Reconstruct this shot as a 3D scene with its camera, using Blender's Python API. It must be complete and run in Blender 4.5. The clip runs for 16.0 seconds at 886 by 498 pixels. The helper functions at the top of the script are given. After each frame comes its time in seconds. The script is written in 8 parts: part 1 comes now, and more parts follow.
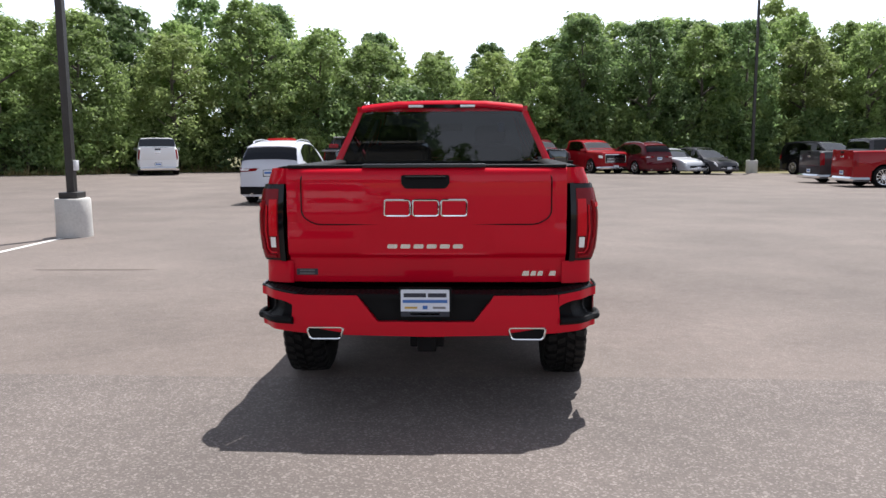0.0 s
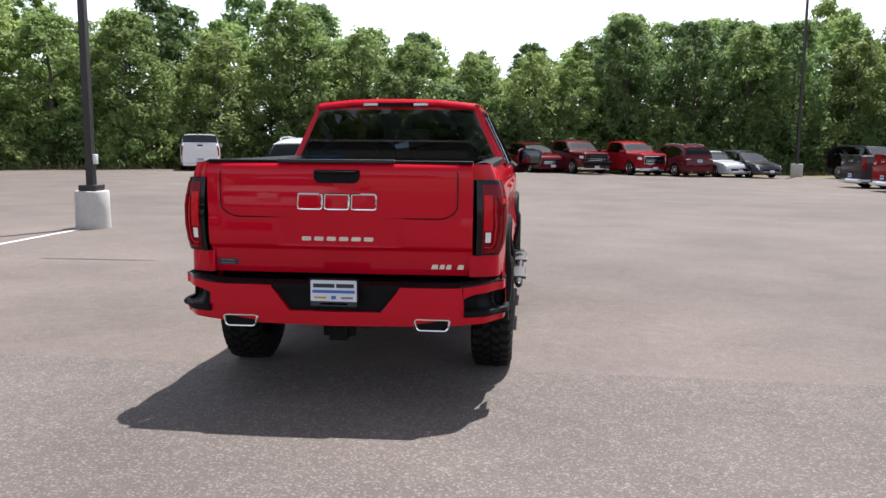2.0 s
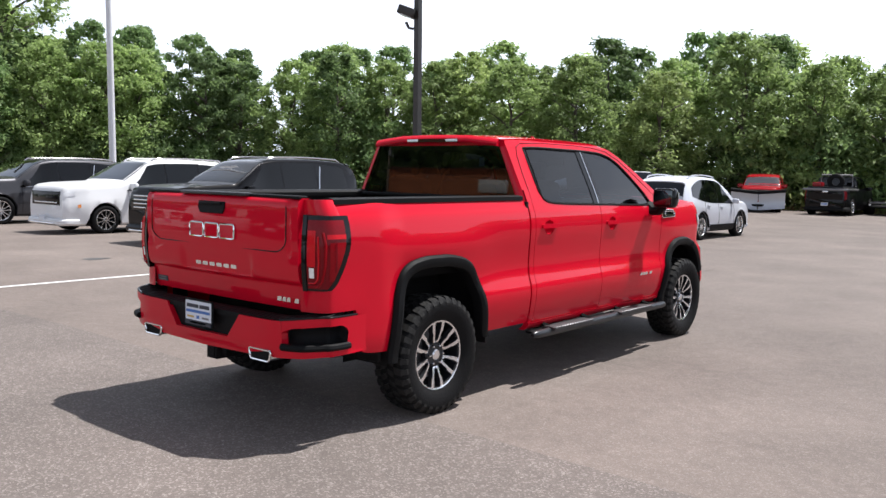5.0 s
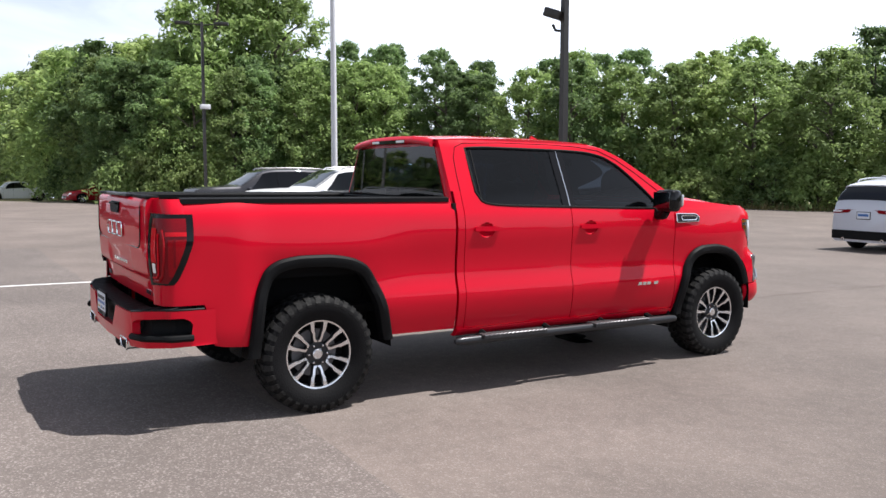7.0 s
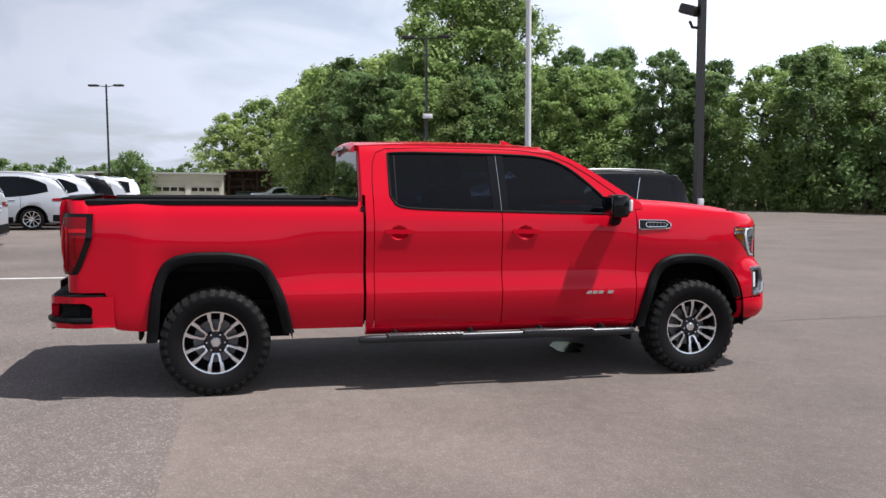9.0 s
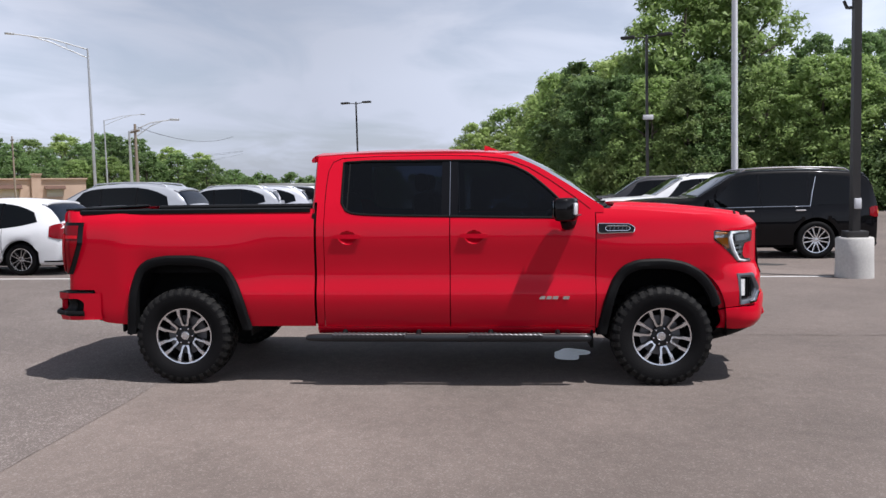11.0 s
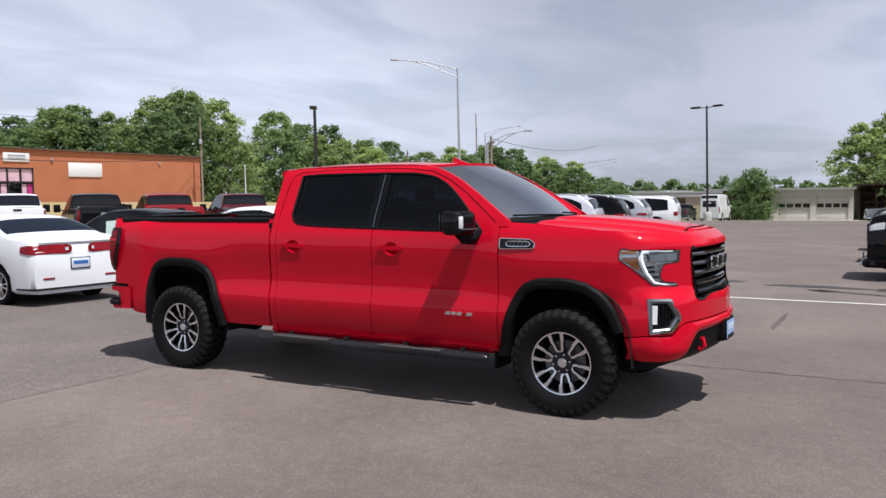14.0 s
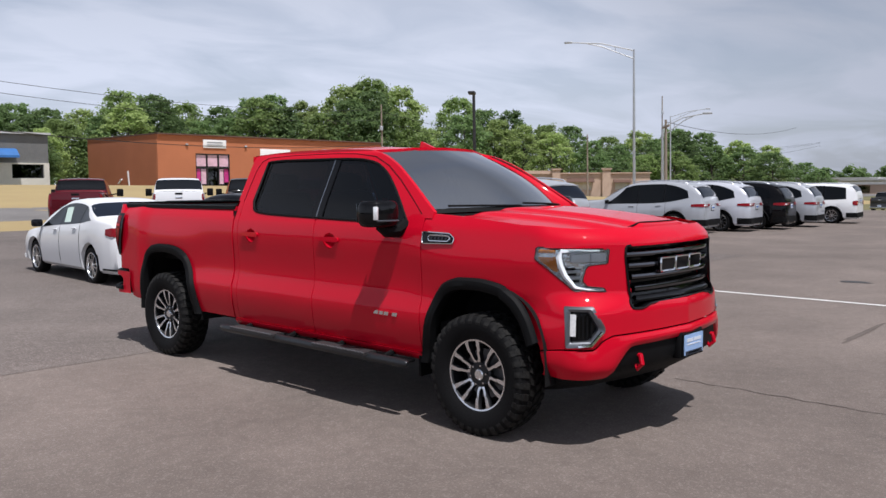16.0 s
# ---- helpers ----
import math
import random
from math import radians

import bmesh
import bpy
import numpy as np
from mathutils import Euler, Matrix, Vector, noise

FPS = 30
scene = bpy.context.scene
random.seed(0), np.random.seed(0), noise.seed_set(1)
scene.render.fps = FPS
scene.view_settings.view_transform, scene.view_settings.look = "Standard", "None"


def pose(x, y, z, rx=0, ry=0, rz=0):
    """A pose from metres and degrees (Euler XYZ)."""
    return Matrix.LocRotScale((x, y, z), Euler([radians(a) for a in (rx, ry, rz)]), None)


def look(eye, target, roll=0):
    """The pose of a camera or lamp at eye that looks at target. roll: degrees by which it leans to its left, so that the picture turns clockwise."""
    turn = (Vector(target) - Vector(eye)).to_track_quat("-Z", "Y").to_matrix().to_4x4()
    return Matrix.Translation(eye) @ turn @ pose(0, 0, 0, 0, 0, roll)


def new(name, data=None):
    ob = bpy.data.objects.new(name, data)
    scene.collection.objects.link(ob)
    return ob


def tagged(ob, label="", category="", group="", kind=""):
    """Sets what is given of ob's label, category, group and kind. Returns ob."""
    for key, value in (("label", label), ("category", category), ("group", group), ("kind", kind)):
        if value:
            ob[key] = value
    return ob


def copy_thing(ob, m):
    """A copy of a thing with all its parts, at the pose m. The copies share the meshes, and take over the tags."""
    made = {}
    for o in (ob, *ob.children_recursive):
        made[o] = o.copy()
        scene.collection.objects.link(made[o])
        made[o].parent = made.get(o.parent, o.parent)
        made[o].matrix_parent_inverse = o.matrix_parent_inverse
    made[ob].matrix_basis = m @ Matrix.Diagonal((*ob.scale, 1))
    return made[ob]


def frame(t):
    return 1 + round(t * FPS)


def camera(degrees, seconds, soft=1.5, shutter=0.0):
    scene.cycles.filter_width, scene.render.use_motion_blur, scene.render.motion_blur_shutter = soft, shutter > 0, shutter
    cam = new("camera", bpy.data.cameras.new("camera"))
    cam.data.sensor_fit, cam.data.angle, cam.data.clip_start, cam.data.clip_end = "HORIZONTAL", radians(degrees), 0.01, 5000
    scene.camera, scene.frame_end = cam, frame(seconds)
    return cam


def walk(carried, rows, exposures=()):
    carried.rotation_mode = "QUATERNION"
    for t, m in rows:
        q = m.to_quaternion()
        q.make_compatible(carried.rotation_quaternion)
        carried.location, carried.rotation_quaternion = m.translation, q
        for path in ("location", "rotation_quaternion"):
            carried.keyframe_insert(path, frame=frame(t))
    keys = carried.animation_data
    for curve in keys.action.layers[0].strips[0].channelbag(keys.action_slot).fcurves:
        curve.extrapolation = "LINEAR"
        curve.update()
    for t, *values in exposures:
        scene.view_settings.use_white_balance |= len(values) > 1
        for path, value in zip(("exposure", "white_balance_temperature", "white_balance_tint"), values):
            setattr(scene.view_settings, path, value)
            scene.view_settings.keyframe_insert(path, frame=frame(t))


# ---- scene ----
cam = camera(55.8, 16.0)
PATH = [
    (0, (0.304, -7.86, 1.591), (0.218, -5.877, 1.345), -0.3),
    (0.5, (0.279, -8.011, 1.609), (0.205, -6.026, 1.377), -0.1),
    (1, (0.316, -7.987, 1.609), (0.256, -6.001, 1.384), -0.4),
    (1.5, (0.634, -8.038, 1.6), (0.506, -6.055, 1.375), -0.1),
    (2, (1.138, -7.963, 1.576), (0.932, -5.989, 1.329), 0.4),
    (2.5, (1.695, -7.819, 1.596), (1.31, -5.872, 1.348), 1.1),
    (3, (2.305, -7.636, 1.616), (1.708, -5.741, 1.39), 0.7),
    (3.5, (2.883, -7.336, 1.631), (2.115, -5.498, 1.444), 0.8),
    (4, (3.488, -7.079, 1.633), (2.538, -5.328, 1.458), 0.6),
    (4.5, (4.018, -6.694, 1.618), (2.905, -5.041, 1.44), 0.8),
    (4.7, (4.242, -6.551, 1.623), (3.065, -4.944, 1.447), 1.0),
    (6.8, (6.073, -4.493, 1.612), (4.421, -3.38, 1.433), 1.0),
    (7, (6.225, -4.271, 1.618), (4.534, -3.217, 1.449), 0.8),
    (7.5, (6.578, -3.682, 1.605), (4.804, -2.77, 1.451), 0.4),
    (8, (6.913, -3.102, 1.616), (5.08, -2.321, 1.449), 0.5),
    (8.2, (7.022, -2.854, 1.639), (5.166, -2.13, 1.471), 0.7),
    (10.3, (7.859, -0.258, 1.643), (5.867, -0.159, 1.497), -0.4),
    (10.5, (7.879, -0.003, 1.645), (5.885, 0.036, 1.5), -0.5),
    (11, (7.841, 0.659, 1.654), (5.852, 0.529, 1.502), -0.6),
    (11.5, (7.822, 1.333, 1.663), (5.852, 1.028, 1.502), -0.4),
    (12, (7.708, 1.983, 1.665), (5.771, 1.511, 1.5), -0.8),
    (12.5, (7.609, 2.657, 1.675), (5.708, 2.055, 1.523), -0.7),
    (13, (7.382, 3.263, 1.651), (5.515, 2.555, 1.525), 0.2),
    (13.5, (7.135, 3.839, 1.666), (5.329, 2.988, 1.545), -0.0),
    (14, (6.789, 4.32, 1.657), (5.058, 3.326, 1.532), -0.6),
    (14.5, (6.409, 4.749, 1.658), (4.748, 3.645, 1.51), -0.9),
    (15, (5.963, 5.064, 1.647), (4.369, 3.87, 1.469), -0.8),
    (15.5, (5.523, 5.337, 1.658), (3.991, 4.064, 1.486), -0.2),
    (16, (5.12, 5.515, 1.661), (3.655, 4.162, 1.505), -0.3),
]
walk(cam, [(t, look(eye, target, roll)) for t, eye, target, roll in PATH],
     exposures=[(0.0, 0.78, 6250, 11), (3.5, 0.78, 6250, 11), (8.2, 0.63, 6250, 11), (10.3, 0.10, 6100, 13), (11.5, 0.32, 6130, 13), (13.0, 0.17, 6130, 13), (15.0, 0.12, 6130, 13), (16.0, 0.0, 6130, 13)])

# ---- sky and sun ----
SUN_WAY = Vector((0.18, 0.41, 1.0)).normalized()
world = bpy.data.worlds.new("world")
scene.world = world
world.use_nodes = True
wn, wl = world.node_tree.nodes, world.node_tree.links
sky = wn.new("ShaderNodeTexSky")
sky.sky_type, sky.sun_disc = "NISHITA", False
sky.sun_elevation = math.asin(SUN_WAY.z)
sky.sun_rotation = math.atan2(SUN_WAY.x, SUN_WAY.y)
sky.dust_density, sky.air_density = 2.0, 1.0
coord = wn.new("ShaderNodeTexCoord")
split = wn.new("ShaderNodeSeparateXYZ")
wl.new(coord.outputs["Generated"], split.inputs[0])
lift = wn.new("ShaderNodeMath")
lift.operation, lift.inputs[1].default_value = "ADD", 0.12
wl.new(split.outputs[2], lift.inputs[0])
flat = wn.new("ShaderNodeVectorMath")
flat.operation = "DIVIDE"
wl.new(coord.outputs["Generated"], flat.inputs[0])
wl.new(lift.outputs[0], flat.inputs[1])
stretch = wn.new("ShaderNodeMapping")
stretch.inputs["Scale"].default_value = (0.7, 1.0, 0.0)
stretch.inputs["Rotation"].default_value = (0, 0, 0.5)
wl.new(flat.outputs[0], stretch.inputs[0])
cloud = wn.new("ShaderNodeTexNoise")
cloud.inputs["Scale"].default_value, cloud.inputs["Detail"].default_value = 1.3, 6
cloud.inputs["Roughness"].default_value, cloud.inputs["Distortion"].default_value = 0.52, 0.7
wl.new(stretch.outputs[0], cloud.inputs["Vector"])
ramp = wn.new("ShaderNodeValToRGB")
ramp.color_ramp.elements[0].position, ramp.color_ramp.elements[0].color = 0.38, (0.64, 0.64, 0.64, 1)
ramp.color_ramp.elements[1].position, ramp.color_ramp.elements[1].color = 0.60, (1.0, 1.0, 1.0, 1)
wl.new(cloud.outputs["Fac"], ramp.inputs[0])
veil = wn.new("ShaderNodeMix")
veil.data_type = "RGBA"
# the haze is brightest towards the sun
glare = wn.new("ShaderNodeVectorMath")
glare.operation, glare.inputs[1].default_value = "DOT_PRODUCT", Vector((-0.27, 0.90, 0.34))
wl.new(coord.outputs["Generated"], glare.inputs[0])
haze = wn.new("ShaderNodeMapRange")
haze.inputs["From Min"].default_value, haze.inputs["From Max"].default_value = 0.10, 0.72
haze.inputs["To Min"].default_value, haze.inputs["To Max"].default_value = 9.2, 15.5
wl.new(glare.outputs["Value"], haze.inputs["Value"])
white = wn.new("ShaderNodeVectorMath")
white.operation, white.inputs[0].default_value = "SCALE", (0.90, 0.955, 1.075)
low_sky = wn.new("ShaderNodeMapRange")
low_sky.inputs["From Min"].default_value, low_sky.inputs["From Max"].default_value = 0.12, 0.6
low_sky.inputs["To Min"].default_value, low_sky.inputs["To Max"].default_value = 1.0, 0.27
wl.new(split.outputs[2], low_sky.inputs["Value"])
dimmer = wn.new("ShaderNodeMath")
dimmer.operation = "MULTIPLY"
wl.new(haze.outputs[0], dimmer.inputs[0])
wl.new(low_sky.outputs[0], dimmer.inputs[1])
bank, bank_dim, banked = wn.new("ShaderNodeVectorMath"), wn.new("ShaderNodeMapRange"), wn.new("ShaderNodeMath")
bank.operation, bank.inputs[1].default_value = "DOT_PRODUCT", Vector((-0.97, -0.02, 0.25)).normalized()
wl.new(coord.outputs["Generated"], bank.inputs[0])
bank_dim.interpolation_type = "SMOOTHSTEP"
bank_dim.inputs["From Min"].default_value, bank_dim.inputs["From Max"].default_value = 0.80, 0.98
bank_dim.inputs["To Min"].default_value, bank_dim.inputs["To Max"].default_value = 1.0, 0.70
wl.new(bank.outputs["Value"], bank_dim.inputs["Value"])
banked.operation = "MULTIPLY"
wl.new(dimmer.outputs[0], banked.inputs[0])
wl.new(bank_dim.outputs[0], banked.inputs[1])
wl.new(banked.outputs[0], white.inputs["Scale"])
wl.new(white.outputs[0], veil.inputs["B"])
wl.new(ramp.outputs["Color"], veil.inputs["Factor"])
wl.new(sky.outputs[0], veil.inputs["A"])
bg = wn["Background"]
wl.new(veil.outputs["Result"], bg.inputs[0])
bg.inputs[1].default_value = 0.085

sun = new("sun", bpy.data.lights.new("sun", "SUN"))
sun.data.energy, sun.data.angle, sun.data.color = 5.0, radians(0.55), (1.0, 0.955, 0.89)
sun.matrix_world = look(SUN_WAY * 60, (0, 0, 0))


# ---- building helpers ----
def smooth(a, b, x):
    t = min(1.0, max(0.0, (x - a) / (b - a)))
    return t * t * (3 - 2 * t)


def along(xs, ys):
    """A smooth monotone curve through the given stations."""
    xs, ys = np.array(xs, float), np.array(ys, float)
    h, d = np.diff(xs), np.diff(ys) / np.diff(xs)
    m = np.zeros(len(xs))
    m[0], m[-1] = d[0], d[-1]
    for i in range(1, len(xs) - 1):
        if d[i - 1] * d[i] > 0:
            m[i] = 3 * (h[i - 1] + h[i]) / ((2 * h[i] + h[i - 1]) / d[i - 1] + (h[i] + 2 * h[i - 1]) / d[i])

    def at(x):
        x = min(max(x, xs[0]), xs[-1])
        i = int(min(max(np.searchsorted(xs, x) - 1, 0), len(h) - 1))
        t = (x - xs[i]) / h[i]
        return float((1 + 2 * t) * (1 - t) ** 2 * ys[i] + t * (1 - t) ** 2 * h[i] * m[i]
                     + t * t * (3 - 2 * t) * ys[i + 1] + t * t * (t - 1) * h[i] * m[i + 1])
    return at


def steps(a, b, n):
    return [a + (b - a) * i / n for i in range(n + 1)]


def join(*pieces):
    verts, faces = [], []
    for v, f in pieces:
        k = len(verts)
        verts += [tuple(p) for p in v]
        faces += [tuple(i + k for i in q) for q in f]
    return verts, faces


def moved(piece, m):
    return [tuple(m @ Vector(p)) for p in piece[0]], piece[1]


def flipped(piece):
    return [(-x, y, z) for x, y, z in piece[0]], [tuple(reversed(q)) for q in piece[1]]


def grid(fn, us, vs, turn=False):
    verts = [tuple(fn(u, v)) for u in us for v in vs]
    n = len(vs)
    faces = [(i * n + j, (i + 1) * n + j, (i + 1) * n + j + 1, i * n + j + 1)
             for i in range(len(us) - 1) for j in range(n - 1)]
    return verts, [tuple(reversed(q)) for q in faces] if turn else faces


def box(lo, hi, r=0.0):
    """A box with bevelled edges."""
    bm = bmesh.new()
    size = [b - a for a, b in zip(lo, hi)]
    bmesh.ops.create_cube(bm, size=1, matrix=Matrix.LocRotScale([(a + b) / 2 for a, b in zip(lo, hi)], None, size))
    if r:
        bmesh.ops.bevel(bm, geom=bm.edges[:], offset=min(r, 0.45 * min(size)), segments=2, affect="EDGES", profile=0.5)
    bm.verts.index_update()
    out = [tuple(v.co) for v in bm.verts], [tuple(v.index for v in f.verts) for f in bm.faces]
    bm.free()
    return out


def lathe(profile, n=32, axis="x"):
    """Profile rows of (radius, place along the axis), turned round it."""
    def spot(a, p):
        r, h = profile[int(p)]
        c, s = r * math.cos(a), r * math.sin(a)
        return (h, c, s) if axis == "x" else (c, s, h)
    return closed(spot, n, len(profile))


def closed(spot, n, rows):
    verts = [spot(2 * math.pi * i / n, j) for i in range(n) for j in range(rows)]
    faces = [(i * rows + j, ((i + 1) % n) * rows + j, ((i + 1) % n) * rows + j + 1, i * rows + j + 1)
             for i in range(n) for j in range(rows - 1)]
    return verts, faces


def tube(points, r, n=8, ring=False, flat=1.0):
    """A round bar along the points; r one radius or one for each point."""
    pts = [Vector(p) for p in points]
    radii = r if isinstance(r, (list, tuple)) else [r] * len(pts)
    verts, faces, last = [], [], None
    for i, p in enumerate(pts):
        a = pts[i - 1] if i or ring else p
        b = pts[(i + 1) % len(pts)] if i < len(pts) - 1 or ring else p
        d = (b - a).normalized()
        if last is None:
            last = d.orthogonal().normalized()
        side = (last - d * last.dot(d)).normalized()
        up, last = d.cross(side), side
        for k in range(n):
            q = 2 * math.pi * k / n
            verts.append(tuple(p + radii[i] * (side * math.cos(q) + up * math.sin(q) * flat)))
    m = len(pts)
    for i in range(m if ring else m - 1):
        for k in range(n):
            faces.append((i * n + k, i * n + (k + 1) % n, ((i + 1) % m) * n + (k + 1) % n, ((i + 1) % m) * n + k))
    if not ring:
        faces += [tuple(range(n))[::-1], tuple(range((m - 1) * n, m * n))]
    return verts, faces


def prism(outline, lo, hi, place):
    """An outline of (a, b) pairs drawn out from lo to hi; place(a, b, h) gives the point."""
    n = len(outline)
    verts = [place(a, b, lo) for a, b in outline] + [place(a, b, hi) for a, b in outline]
    faces = [tuple(range(n))[::-1], tuple(range(n, 2 * n))]
    faces += [(i, (i + 1) % n, n + (i + 1) % n, n + i) for i in range(n)]
    return verts, faces


def rounded(outline, r, n=3):
    out, m = [], len(outline)
    for i in range(m):
        p, a, b = Vector(outline[i]), Vector(outline[i - 1]), Vector(outline[(i + 1) % m])
        k = min(r, 0.45 * (a - p).length, 0.45 * (b - p).length)
        s, e = p + (a - p).normalized() * k, p + (b - p).normalized() * k
        for j in range(n + 1):
            t = j / n
            q = s * (1 - t) ** 2 + p * 2 * t * (1 - t) + e * t * t
            out.append((q.x, q.y))
    return out


def inside(a, b, outline):
    hit, n = False, len(outline)
    for i in range(n):
        (x0, y0), (x1, y1) = outline[i], outline[i - 1]
        if (y0 > b) != (y1 > b) and a < (x1 - x0) * (b - y0) / (y1 - y0) + x0:
            hit = not hit
    return hit


def mesh_of(name, piece, material, angle=35, flange=0.0, inward=None, weld=True):
    """A mesh, smooth but for edges sharper than angle; flange gives the rim of an open sheet its thickness."""
    me = bpy.data.meshes.new(name)
    bm = bmesh.new()
    vs = [bm.verts.new(p) for p in piece[0]]
    for q in piece[1]:
        try:
            bm.faces.new([vs[i] for i in q])
        except ValueError:
            pass
    if weld:
        bmesh.ops.remove_doubles(bm, verts=bm.verts[:], dist=2e-4)
    if inward is None and not flange:
        bmesh.ops.recalc_face_normals(bm, faces=bm.faces[:])
    if flange:
        bm.normal_update()
        rim = [e for e in bm.edges if e.is_boundary]
        twin = {}
        for e in rim:
            for v in e.verts:
                if v not in twin:
                    d = Vector(inward(v.co)) if inward else -v.normal
                    twin[v] = v.co + d.normalized() * flange
        made = {v: bm.verts.new(co) for v, co in twin.items()}
        for e in rim:
            a, b = e.verts
            loop = e.link_loops[0]
            if loop.vert is a:
                a, b = b, a
            try:
                bm.faces.new((a, b, made[b], made[a]))
            except ValueError:
                pass
    bm.to_mesh(me)
    bm.free()
    me.materials.append(material)
    me.shade_smooth()
    me.set_sharp_from_angle(angle=radians(angle))
    return me


def part(name, piece, material, parent, label="", angle=35, flange=0.0, inward=None, weld=True):
    ob = new(name, mesh_of(name, piece, material, angle, flange, inward, weld))
    ob.parent = parent
    if label:
        tagged(ob, label)
    return ob


def thing(name, label, category, group="", at=None):
    ob = tagged(new(name), label, category, group)
    ob.empty_display_size = 0.2
    if at is not None:
        ob.matrix_world = at
    return ob


def solo(name, piece, material, label="", category="", group="", kind="", angle=35, weld=True):
    return tagged(new(name, mesh_of(name, piece, material, angle, weld=weld)), label, category, group, kind)


# ---- materials ----
def material(name, colour, rough=0.5, metal=0.0, vary=0.12, grain=40.0, patch=1.5, bump=0.0, coat=0.0,
             tint=None, random_tint=0.0, coordinate="Object", spec=0.5):
    """A surface with grain and larger stains, and relief where bump is given."""
    m = bpy.data.materials.new(name)
    m.use_nodes = True
    n, l = m.node_tree.nodes, m.node_tree.links
    b = n["Principled BSDF"]
    b.inputs["Roughness"].default_value, b.inputs["Metallic"].default_value = rough, metal
    b.inputs["Coat Weight"].default_value, b.inputs["Coat Roughness"].default_value = coat, 0.03
    b.inputs["Specular IOR Level"].default_value = spec
    place = n.new("ShaderNodeTexCoord")
    small, large = n.new("ShaderNodeTexNoise"), n.new("ShaderNodeTexNoise")
    for node, scale, detail in ((small, grain, 4), (large, patch, 5)):
        node.inputs["Scale"].default_value, node.inputs["Detail"].default_value = scale, detail
        l.new(place.outputs[coordinate], node.inputs["Vector"])
    both_noise = n.new("ShaderNodeMath")
    both_noise.operation = "ADD"
    l.new(small.outputs["Fac"], both_noise.inputs[0])
    l.new(large.outputs["Fac"], both_noise.inputs[1])
    spread = n.new("ShaderNodeMapRange")
    spread.inputs["From Min"].default_value, spread.inputs["From Max"].default_value = 0.6, 1.4
    l.new(both_noise.outputs[0], spread.inputs["Value"])
    mix = n.new("ShaderNodeMix")
    mix.data_type = "RGBA"
    dark = [c * (1 - vary) for c in colour]
    light = list(tint) if tint else [min(1, c * (1 + vary)) for c in colour]
    mix.inputs["A"].default_value, mix.inputs["B"].default_value = (*dark, 1), (*light, 1)
    l.new(spread.outputs[0], mix.inputs["Factor"])
    last = mix.outputs["Result"]
    if random_tint:
        info, hsv = n.new("ShaderNodeObjectInfo"), n.new("ShaderNodeHueSaturation")
        rng = n.new("ShaderNodeMapRange")
        rng.inputs["To Min"].default_value, rng.inputs["To Max"].default_value = 1 - random_tint, 1 + random_tint
        l.new(info.outputs["Random"], rng.inputs["Value"])
        l.new(rng.outputs[0], hsv.inputs["Value"])
        l.new(last, hsv.inputs["Color"])
        last = hsv.outputs["Color"]
    l.new(last, b.inputs["Base Color"])
    if bump:
        relief = n.new("ShaderNodeBump")
        relief.inputs["Strength"].default_value, relief.inputs["Distance"].default_value = bump, 0.01
        l.new(small.outputs["Fac"], relief.inputs["Height"])
        l.new(relief.outputs[0], b.inputs["Normal"])
    return m


def glass(name, through_colour, gloss=0.0, ior=1.42):
    m = bpy.data.materials.new(name)
    m.use_nodes = True
    n, l = m.node_tree.nodes, m.node_tree.links
    n.remove(n["Principled BSDF"])
    clear, shine = n.new("ShaderNodeBsdfTransparent"), n.new("ShaderNodeBsdfGlossy")
    clear.inputs[0].default_value = (*through_colour, 1)
    shine.inputs["Roughness"].default_value = 0.015
    edge, mix = n.new("ShaderNodeFresnel"), n.new("ShaderNodeMixShader")
    edge.inputs[0].default_value = ior
    more = n.new("ShaderNodeMath")
    more.operation, more.inputs[1].default_value = "ADD", gloss
    l.new(edge.outputs[0], more.inputs[0])
    l.new(more.outputs[0], mix.inputs[0])
    l.new(clear.outputs[0], mix.inputs[1])
    l.new(shine.outputs[0], mix.inputs[2])
    l.new(mix.outputs[0], n["Material Output"].inputs["Surface"])
    return m


def paint(name, colour, flake=0.0, rough=0.32, coat=0.6):
    return material(name, colour, rough, flake, vary=0.03, grain=900, patch=0.8, coat=coat, spec=0.02)


RED = paint("red_paint", (0.53, 0.0036, 0.0190), 0.0, 0.42, 0.65)
RED.node_tree.nodes["Principled BSDF"].inputs["Coat IOR"].default_value = 1.40
MIRROR = material("mirror_glass", (0.1, 0.11, 0.115), 0.03, 1.0, vary=0.03)
BLACK_TRIM = material("black_plastic", (0.0058, 0.0061, 0.0068), 0.58, vary=0.25, grain=220, bump=0.15, spec=0.12)
GLOSS_BLACK = paint("gloss_black", (0.005, 0.005, 0.006), coat=0.5)
RUBBER = material("tyre_rubber", (0.006, 0.006, 0.0066), 0.7, vary=0.35, grain=90, bump=0.3, spec=0.14)
DUSTY = material("dusty_tread", (0.010, 0.0095, 0.009), 0.62, vary=0.6, grain=45, bump=0.4, spec=0.18, tint=(0.024, 0.0235, 0.023))
CHROME = material("chrome", (0.75, 0.76, 0.78), 0.08, 1.0, vary=0.03)
DARK_CHROME = material("dark_chrome", (0.12, 0.12, 0.13), 0.15, 1.0, vary=0.05)
ALLOY = material("machined_alloy", (0.78, 0.79, 0.81), 0.26, 1.0, vary=0.08, grain=200)
DARK_ALLOY = material("dark_alloy", (0.02, 0.021, 0.024), 0.35, 0.3, vary=0.2)
